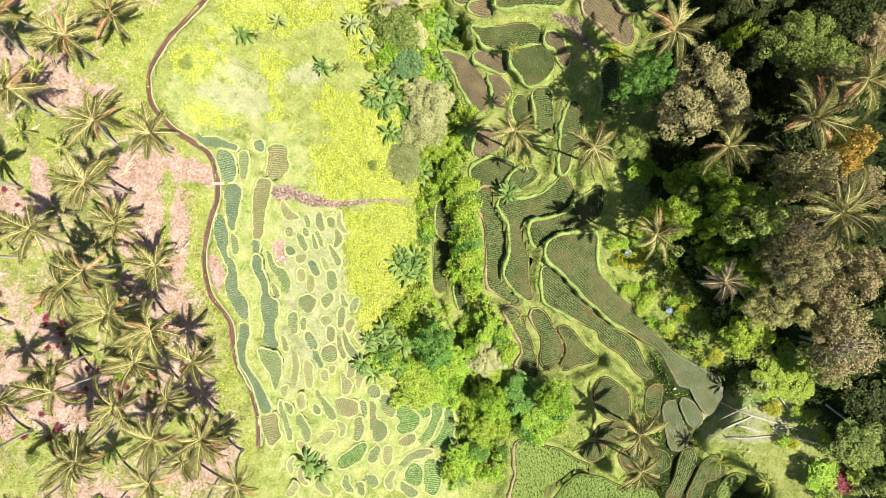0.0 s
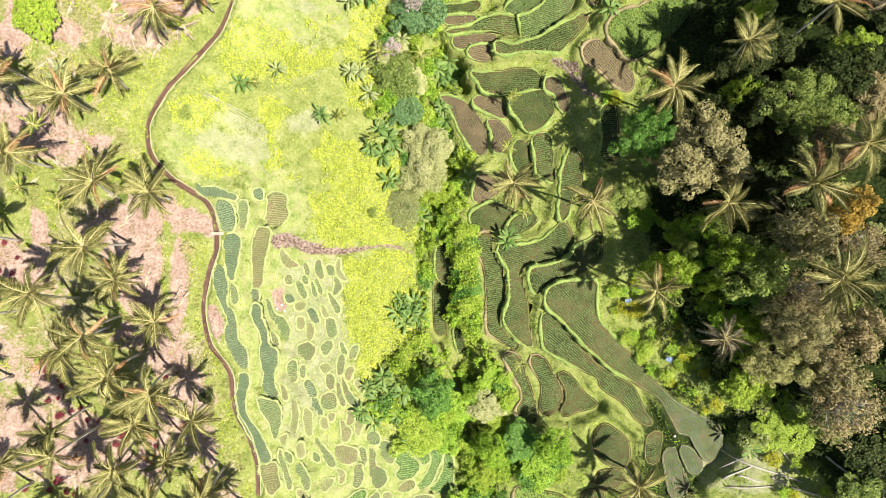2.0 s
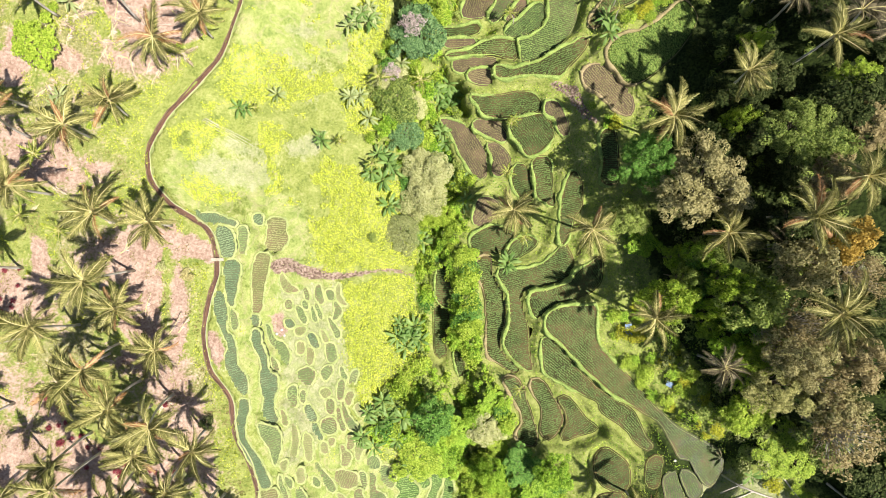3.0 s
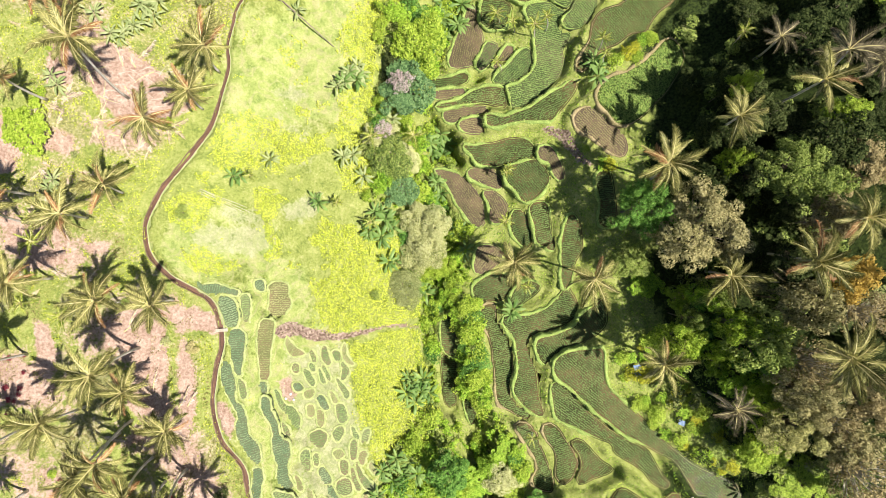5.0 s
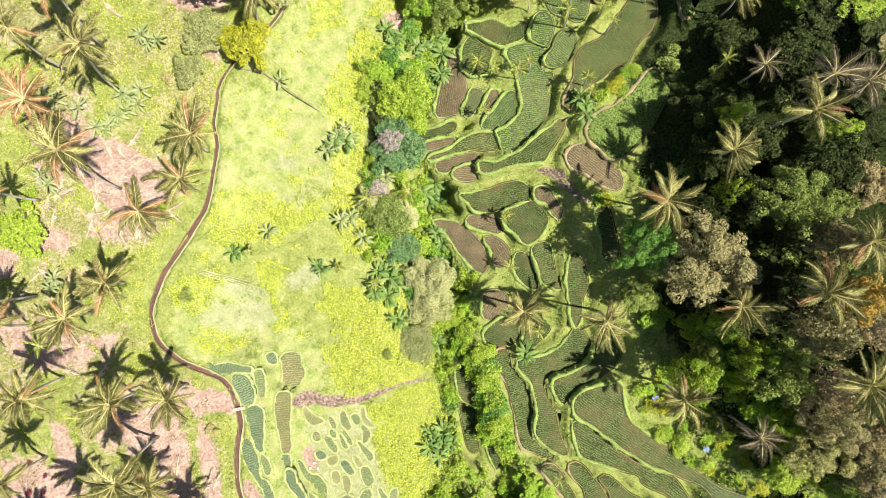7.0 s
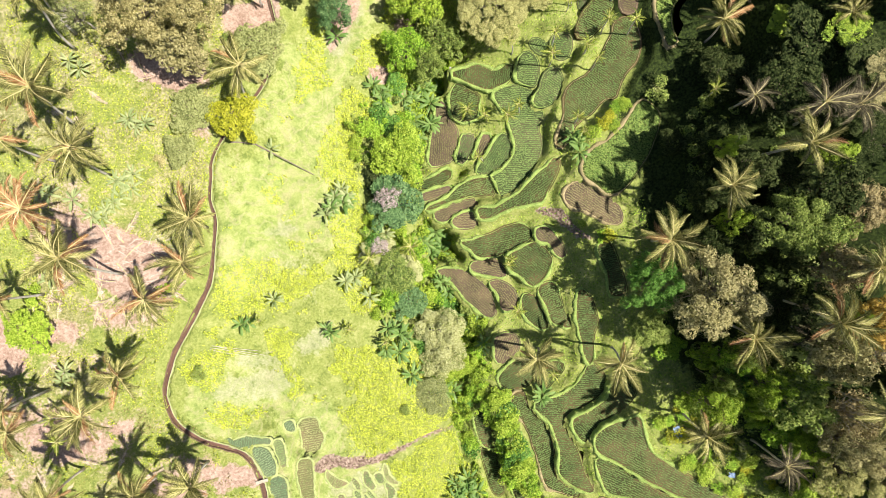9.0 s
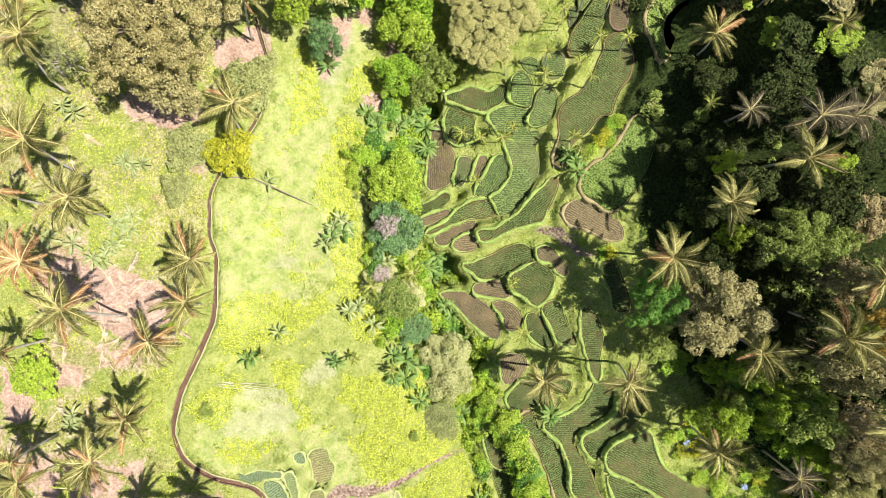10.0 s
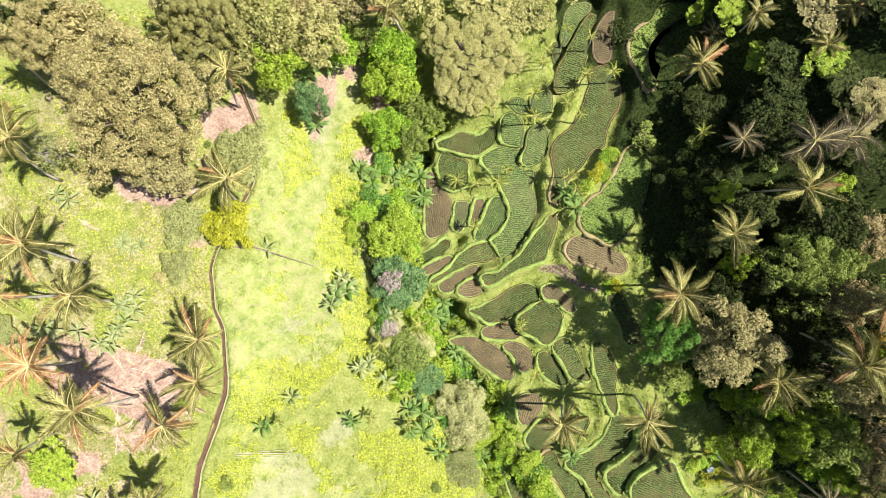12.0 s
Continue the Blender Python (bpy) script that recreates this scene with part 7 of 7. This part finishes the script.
for k, (poly, n) in enumerate(zip(BANKS, (104, 68, 30, 46, 14))):
    p = scatter(poly, n, 20 + k)
    for i, (x, y) in enumerate(p[clear_of_paddies(p, 1.0)]):
        w = 1.6 + 2.0 * ((i * 0.618) % 1)
        plant("shrub", SORTS[(i * 5 + k) % 8], x, y, float(ground_z(x, y)) + 0.75 * w, w)
r = np.random.default_rng(71)
for k, (kind, label) in enumerate((("lime", "lime green plants crowding the stream banks"), ("bright", "bright green plants crowding the stream banks"), ("green", "mid-green plants crowding the stream banks"))):
    p = np.vstack([scatter(poly, n, 170 + 9 * k + i) for i, (poly, n) in enumerate(zip(BANKS, (110, 80, 36, 50, 20)))])
    p = p[clear_of_paddies(p, 0.9)]
    sizes = r.uniform(0.4, 1.1, len(p))
    c = np.c_[p, ground_z(p[:, 0], p[:, 1]) + sizes * r.uniform(0.6, 1.6, len(p))]
    subs = np.repeat(c, 4, 0) + r.normal(0, 0.5, (len(c) * 4, 3)) * np.repeat(sizes, 4)[:, None]
    v, f = leaf_cloud(len(p) * 120, subs, np.repeat(sizes, 4) * 0.5, 0.32, 175 + k)
    tagged(new("stream_bank_plants", quick_mesh("stream_bank_plants", v, f, LEAVES[kind])), label, "undergrowth", kind="stuff")
for k, poly in enumerate(MARGINS):
    p = scatter(poly, 60 if k == 0 else 14, 40 + k)
    for i, (x, y) in enumerate(p[clear_of_paddies(p, 1.0)]):
        w = 1.2 + 1.4 * ((i * 0.618) % 1)
        plant("shrub", ("lime", "bright", "lime", "yellow")[i % 4], x, y, float(ground_z(x, y)) + 0.6 * w, w)
r = np.random.default_rng(77)
p = np.stack([r.uniform(31, 78, 640), r.uniform(-48, 100, 640)], 1)
keep = (p[:, 0] > 34 + 0.10 * p[:, 1]) & clear_of_paddies(p, 1.5) & ~inside(np.array(CLEARINGS[0]), p[:, 0], p[:, 1])
p = p[keep]
# the first sort carries the wood's shade in its leaf colour
for k, (kind, label) in enumerate((("deep", "undergrowth of the wood, its dark green deepened for shade"), ("green", "green undergrowth of the wood"), ("grey", "dull grey-green undergrowth of the wood"))):
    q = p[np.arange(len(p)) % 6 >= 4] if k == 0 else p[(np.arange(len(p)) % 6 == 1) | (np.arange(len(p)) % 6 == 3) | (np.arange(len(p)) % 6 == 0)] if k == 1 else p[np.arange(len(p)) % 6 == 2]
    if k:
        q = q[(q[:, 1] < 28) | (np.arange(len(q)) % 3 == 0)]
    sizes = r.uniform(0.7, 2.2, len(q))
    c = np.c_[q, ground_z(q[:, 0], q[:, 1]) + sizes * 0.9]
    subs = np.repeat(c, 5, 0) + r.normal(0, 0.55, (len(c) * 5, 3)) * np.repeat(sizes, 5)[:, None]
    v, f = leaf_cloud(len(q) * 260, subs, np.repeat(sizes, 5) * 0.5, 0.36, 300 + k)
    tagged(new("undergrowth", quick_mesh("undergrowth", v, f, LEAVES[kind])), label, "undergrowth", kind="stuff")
p = np.stack([r.uniform(-72, -20, 60), r.uniform(-45, 100, 60)], 1)
keep = (p[:, 0] < canal_x(p[:, 1]) - 3) & clear_of_paddies(p, 1.5)
for i, (x, y) in enumerate(p[keep]):
    w = 0.8 + 1.3 * ((i * 0.618) % 1)
    plant("shrub", ("grey", "lime", "green", "pale", "bamboo", "lime")[i % 6], x, y, float(ground_z(x, y)) + 0.6 * w, w)


def carpet(name, label, p, leaf, low, high, material, seed):
    """Low leaves over a stretch of ground, in one sheet."""
    r = np.random.default_rng(seed)
    n = len(p)
    heap = np.clip(waves(p[:, 0], p[:, 1], 1.5, seed + 400) + 0.5 * waves(p[:, 0], p[:, 1], 0.7, seed + 401), -0.4, 1.2)
    z = ground_z(p[:, 0], p[:, 1]) + r.uniform(low, high, n) * (0.75 + 0.7 * heap) + 0.8 * high * np.clip(heap, 0, 1.2)
    c = np.c_[p, z]
    nrm = np.array([0, 0, 0.8]) + r.normal(0, 0.62, (n, 3))
    nrm /= np.linalg.norm(nrm, axis=1)[:, None]
    a = np.cross(nrm, r.normal(0, 1, (n, 3)))
    a /= np.linalg.norm(a, axis=1)[:, None]
    b = np.cross(nrm, a)
    ln = (leaf * r.uniform(0.55, 1.4, n))[:, None]
    v = np.stack([c - a * ln * 0.5, c + b * ln * 0.3, c + a * ln * 0.5, c - b * ln * 0.3], 1).reshape(-1, 3)
    return tagged(new(name, quick_mesh(name, v, np.arange(len(v)).reshape(-1, 4), material)), label, "ground cover", kind="stuff")


r = np.random.default_rng(99)
p = np.stack([r.uniform(-46, 4, 60000), r.uniform(-40, 90, 60000)], 1)
keep = (p[:, 0] > canal_x(p[:, 1]) + 1) & (p[:, 0] < ravine_x(p[:, 1]) - 2) & clear_of_paddies(p, 0.6)
carpet("meadow_grass", "short pale meadow grass", p[keep & (r.random(len(p)) < 0.6)], 0.14, 0.0, 0.08, PALE_GRASS, 104)
p = np.stack([r.uniform(-46, 4, 420000), r.uniform(-40, 90, 420000)], 1)
keep = (p[:, 0] > canal_x(p[:, 1]) + 1) & (p[:, 0] < ravine_x(p[:, 1]) - 2) & clear_of_paddies(p, 0.6)
patchy = waves(p[:, 0], p[:, 1], 6, 101) + 0.9 * waves(p[:, 0], p[:, 1], 2.2, 102) + 0.5 * waves(p[:, 0], p[:, 1], 0.9, 105)
i = np.clip(np.searchsorted(xs, p[:, 0]), 0, len(xs) - 1)
j = np.clip(np.searchsorted(ys, p[:, 1]), 0, len(ys) - 1)
thick = 2.2 * cover[i, j] - 1.0 + 0.6 * patchy - 2 * np.clip(soil[i, j] + earth[i, j], 0, 1) + 0.6 * np.clip((p[:, 0] - ravine_x(p[:, 1]) + 12) / 8, 0, 1)
keep &= ~inside(np.array(MEADOWS[3]), p[:, 0], p[:, 1]) | (r.random(len(p)) < 0.25)
carpet("meadow_plants", "dense patches of yellow-green weeds over the meadow", p[keep & (thick > 0.0)], 0.22, 0.02, 0.32, COVER, 103)
p = np.stack([r.uniform(-75, -20, 190000), r.uniform(-50, 100, 190000)], 1)
i = np.clip(np.searchsorted(xs, p[:, 0]), 0, len(xs) - 1)
j = np.clip(np.searchsorted(ys, p[:, 1]), 0, len(ys) - 1)
keep = (p[:, 0] < canal_x(p[:, 1]) - 1) & (soil[i, j] + 0.3 * waves(p[:, 0], p[:, 1], 2.5, 110) < 0.5)
carpet("hillside_weeds", "uneven yellow-green weeds on the palm slope", p[keep], 0.19, 0.02, 0.2, WEEDS, 111)
clump = waves(p[:, 0], p[:, 1], 9, 115) + 0.7 * waves(p[:, 0], p[:, 1], 2.4, 116) + np.clip((p[:, 1] - 20) / 40, -0.4, 0.6)
carpet("yellow_weeds", "clumps of yellow-green weeds between the palms", p[keep & (clump + 1.4 * green[i, j] > 0.5)] + 0.11, 0.22, 0.03, 0.34, COVER, 117)
carpet("dry_brush", "dry brown brush lying on the palm slope", p[(p[:, 0] < canal_x(p[:, 1]) - 1.5) & (clump < -0.95)], 0.24, 0.02, 0.15, LEAVES["brown"], 118)
p = np.stack([r.uniform(-6, 48, 80000), r.uniform(-45, 95, 80000)], 1)
keep = (p[:, 0] > ravine_x(p[:, 1]) - 5) & clear_of_paddies(p, 0.7) & ((p[:, 0] < 33 + 0.04 * p[:, 1]) | (p[:, 1] < -3) | inside(np.array(CLEARINGS[1]), p[:, 0], p[:, 1]))
p = p[keep]
mixed = waves(p[:, 0], p[:, 1], 5, 120) + r.normal(0, 0.5, len(p))
carpet("bank_grass", "rough yellow-green grass on the terrace banks", p[mixed > 0.15], 0.24, 0.0, 0.35, LEAVES["lime"], 112)
carpet("bank_weeds", "darker green weeds on the terrace banks", p[mixed <= 0.15], 0.24, 0.0, 0.4, LEAVES["bright"], 113)


def sod(name, label, rows, leaf, material, seed):
    """Short leaves on top of the bunds."""
    r = np.random.default_rng(seed)
    c = np.vstack(rows)
    n = len(c)
    nrm = np.array([0, 0, 0.7]) + r.normal(0, 0.5, (n, 3))
    nrm /= np.linalg.norm(nrm, axis=1)[:, None]
    a = np.cross(nrm, r.normal(0, 1, (n, 3)))
    a /= np.linalg.norm(a, axis=1)[:, None]
    b = np.cross(nrm, a)
    ln = (leaf * r.uniform(0.5, 1.4, n))[:, None]
    v = np.stack([c - a * ln * 0.5, c + b * ln * 0.28, c + a * ln * 0.5, c - b * ln * 0.28], 1).reshape(-1, 3)
    return tagged(new(name, quick_mesh(name, v, np.arange(len(v)).reshape(-1, 4), material)), label, "grass", kind="stuff")


BUND_LEAF = leaf_mat("bund_grass_blades", (0.12, 0.185, 0.03), (0.30, 0.39, 0.085), (0.48, 0.54, 0.18), 0.7)
STRAW = leaf_mat("straw_coloured_grass", (0.18, 0.17, 0.05), (0.34, 0.31, 0.12), (0.50, 0.46, 0.22), 0.7)
sod("bund_grass", "rough green grass along the earth bunds", SOD[None], 0.13, BUND_LEAF, 131)
sod("dry_bund_grass", "straw-coloured grass on trodden bunds", SOD["dry"], 0.12, STRAW, 132)
sod("pale_bund_grass", "pale grass between the small plots", SOD["pale"], 0.16, PALE_GRASS, 133)

# ---- fallen fronds, logs and small things ----
fallen = [frond_mesh("fallen_frond", 3.6, 0.12, 26, 0.7, FALLEN, 21, 0.4), frond_mesh("fallen_frond", 3.0, 0.10, 22, 0.6, FALLEN, 22, 0.5)]
r = np.random.default_rng(141)
spots = np.vstack([scatter([(-65.5, 28.5), (-45.9, 15.5), (-39.4, 12.2), (-38.6, -3.4), (-39.0, -15.4), (-31.6, -31.2), (-41.2, -37.4), (-64.2, -35.9), (-65.0, 3.4)], 46, 142), scatter([(-49.9, 52.7), (-42.0, 52.9), (-36.6, 46.5), (-40.3, 39.1), (-48.1, 39.9), (-53.8, 43.0), (-60.0, 33.6), (-61.8, 41.4)], 40, 143),
                   scatter([(-25.7, 97.0), (-24.4, 78.7), (-29.1, 73.2), (-34.9, 73.7), (-53.4, 62.8), (-49.9, 48.4), (-58.7, 43.5), (-61.3, 53.9)], 26, 144)])
for i, (x, y) in enumerate(spots):
    thing = tagged(new("fallen_frond", fallen[i % 2]), "dry pinkish-brown palm frond lying on the ground", "palm frond", "fallen fronds")
    thing.matrix_basis = Matrix.Translation((x, y, float(ground_z(x, y)) + 0.12)) @ Matrix.Rotation(r.uniform(0, 6.28), 4, "Z")


def log(name, label, a, b, thick, material=None, lift=0.0):
    """A trunk or pole lying between two points of the plan."""
    rr = np.random.default_rng(int(abs(a[0] * 31 + b[1] * 7)))
    t = np.linspace(0, 1, 7)
    x, y = a[0] + (b[0] - a[0]) * t, a[1] + (b[1] - a[1]) * t
    z = np.maximum(ground_z(x, y), np.interp(t, (0, 1), (float(ground_z(x[0], y[0])), float(ground_z(x[-1], y[-1]))))) + thick * 0.8 + lift
    side = np.array([-(b[1] - a[1]), b[0] - a[0]])
    side = side / np.linalg.norm(side) * 0.12
    w = np.sin(t * 5) * rr.uniform(-1, 1)
    v, f = tube(list(zip(x + side[0] * w, y + side[1] * w, z)), thick * (1.1 - 0.5 * t), 8)
    return tagged(new(name, mesh_of(name, v, f, material or DEADWOOD, True)), label, "log")


for a, b in ([(-22.0, 60.3), (-15.1, 53.9)], [(-25.4, 61.4), (-21.8, 60.2)]):
    log("palm_log", "long weathered brown palm trunk lying across the meadow", a, b, 0.11, WOOD)
for a, b in ([(-37.1, 31.9), (-31.2, 28.4)], [(-36.8, 32.1), (-30.7, 29.0)], [(-37.2, 31.7), (-32.4, 28.6)], [(-36.4, 31.9), (-30.3, 28.2)]):
    log("bamboo_pole", "thin grey pole lying in the meadow", a, b, 0.05)
for a, b in ([(45.1, -24.9), (54.6, -27.8)], [(53.2, -28.6), (62.1, -30.2)], [(51.0, -21.7), (54.3, -26.4)], [(44.4, -27.4), (47.4, -24.5)], [(46.1, -27.7), (49.2, -28.2)], [(44.7, -29.8), (50.7, -28.9)], [(57.4, -23.3), (64.7, -28.8)], [(59.4, -31.5), (62.8, -36.5)], [(50.7, -27.4), (52.7, -28.5)], [(44.3, -28.5), (48.1, -25.9)]):
    log("felled_log", "pale felled trunk lying in the grassy clearing", a, b, 0.16)
r = np.random.default_rng(151)
for x, y in scatter([(-48.6, 50.9), (-39.2, 50.5), (-37.7, 44.9), (-42.9, 42.8), (-47.7, 46.6)], 46, 152):
    ang, ln = r.normal(-0.1, 0.35), r.uniform(1.2, 3.2)
    log("dead_stick", "dry pinkish stick on bare soil", (x, y), (x + ln * math.cos(ang), y + ln * math.sin(ang)), 0.035)

# a plank over the canal
(ax, ay), (bx, by) = [(-35.4, 10.1), (-33.9, 10.1)]
bm = bmesh.new()
bmesh.ops.create_cube(bm, size=1, matrix=Matrix.Diagonal((bx - ax + 0.4, 0.5, 0.1, 1)))
bmesh.ops.bevel(bm, geom=bm.edges[:], offset=0.02, segments=1, affect="EDGES")
me = bpy.data.meshes.new("footbridge")
bm.to_mesh(me)
bm.free()
me.materials.append(CONCRETE)
bridge = tagged(new("footbridge", me), "small pale concrete slab over the canal", "bridge")
bridge.location = ((ax + bx) / 2, (ay + by) / 2, float(np.interp((ay + by) / 2, canal_line[:, 1], canal_z)) + 0.15)

BLUE = plain_mat("faded_blue_sheet", (0.06, 0.11, 0.20), (0.17, 0.25, 0.36), 1.0, 0.5, 8.0, 0.02)
for x, y, turn in [(*[(29.7, -0.7)][0], 4), (*[(29.7, -1.8)][0], 8), (*[(36.0, -9.8)][0], -25), (*[(-47.6, 89.4)][0], -10)]:
    n = 9
    u = np.linspace(-0.5, 0.5, n)
    vs = [(a * 1.1, b * 0.8, 0.35 + 0.05 * math.sin(9 * a + 4 * b)) for a in u for b in u]
    fs = [(i * n + j, (i + 1) * n + j, (i + 1) * n + j + 1, i * n + j + 1) for i in range(n - 1) for j in range(n - 1)]
    vs += [(a, b, c - 0.04) for a, b, c in vs]
    fs += [tuple(k + n * n for k in f[::-1]) for f in fs]
    sheet = tagged(new("blue_sheet", mesh_of("blue_sheet", vs, fs, BLUE)), "faded blue plastic sheet on the undergrowth", "sheet")
    sheet.matrix_basis = pose(x, y, float(ground_z(x, y)) + 0.6, 0, 0, turn)

# red-leaved plants dotted about the palm slope
r = np.random.default_rng(161)
spots = np.vstack([scatter([(-64.9, 10.9), (-61.2, 10.1), (-60.5, 3.4), (-62.8, 0.1), (-65.0, 0.1)], 9, 162), scatter([(-58.0, -8.3), (-54.0, -13.3), (-50.8, -17.6), (-52.3, -20.9), (-57.0, -16.6), (-60.2, -9.9)], 14, 163),
                   scatter([(-51.6, -16.7), (-39.7, -21.3), (-41.3, -25.5), (-49.1, -24.3), (-53.1, -20.0)], 10, 164), scatter([(-62.0, -23.0), (-52.2, -25.0), (-55.3, -34.0), (-60.5, -29.6)], 8, 165), scatter([(-47.1, -10.1), (-41.5, -10.2), (-42.2, -15.3), (-46.2, -15.2)], 4, 166)])
for x, y in spots:
    red = plant("shrub", "red", x, y, float(ground_z(x, y)) + r.uniform(0.5, 0.9), r.uniform(0.5, 1.0))
    red.name = "red_leaved_plant"

# stones beside the paddies
STONE = plain_mat("pale_stone", (0.35, 0.33, 0.29), (0.62, 0.59, 0.53), 2.0, 0.9, 9.0, 0.03)
for x, y in [(37.7, -22.7), (50.6, -18.5), (49.4, -19.1), (-25.8, -1.3), (-25.3, -2.2), (-26.5, -1.9), (47.7, -31.5), (10.9, -14.8)] + [(10.3, 66.6), (10.9, 65.6)]:
    bm = bmesh.new()
    bmesh.ops.create_icosphere(bm, subdivisions=2, radius=0.22)
    for w in bm.verts:
        w.co *= 1 + 0.35 * noise.noise(w.co * 2.3 + Vector((x, y, 0)))
        w.co.z *= 0.6
    me = bpy.data.meshes.new("stone")
    bm.to_mesh(me)
    bm.free()
    me.materials.append(STONE)
    tagged(new("stone", me), "rough pale stone beside the paddies", "stone").location = (x, y, float(ground_z(x, y)) + 0.1)
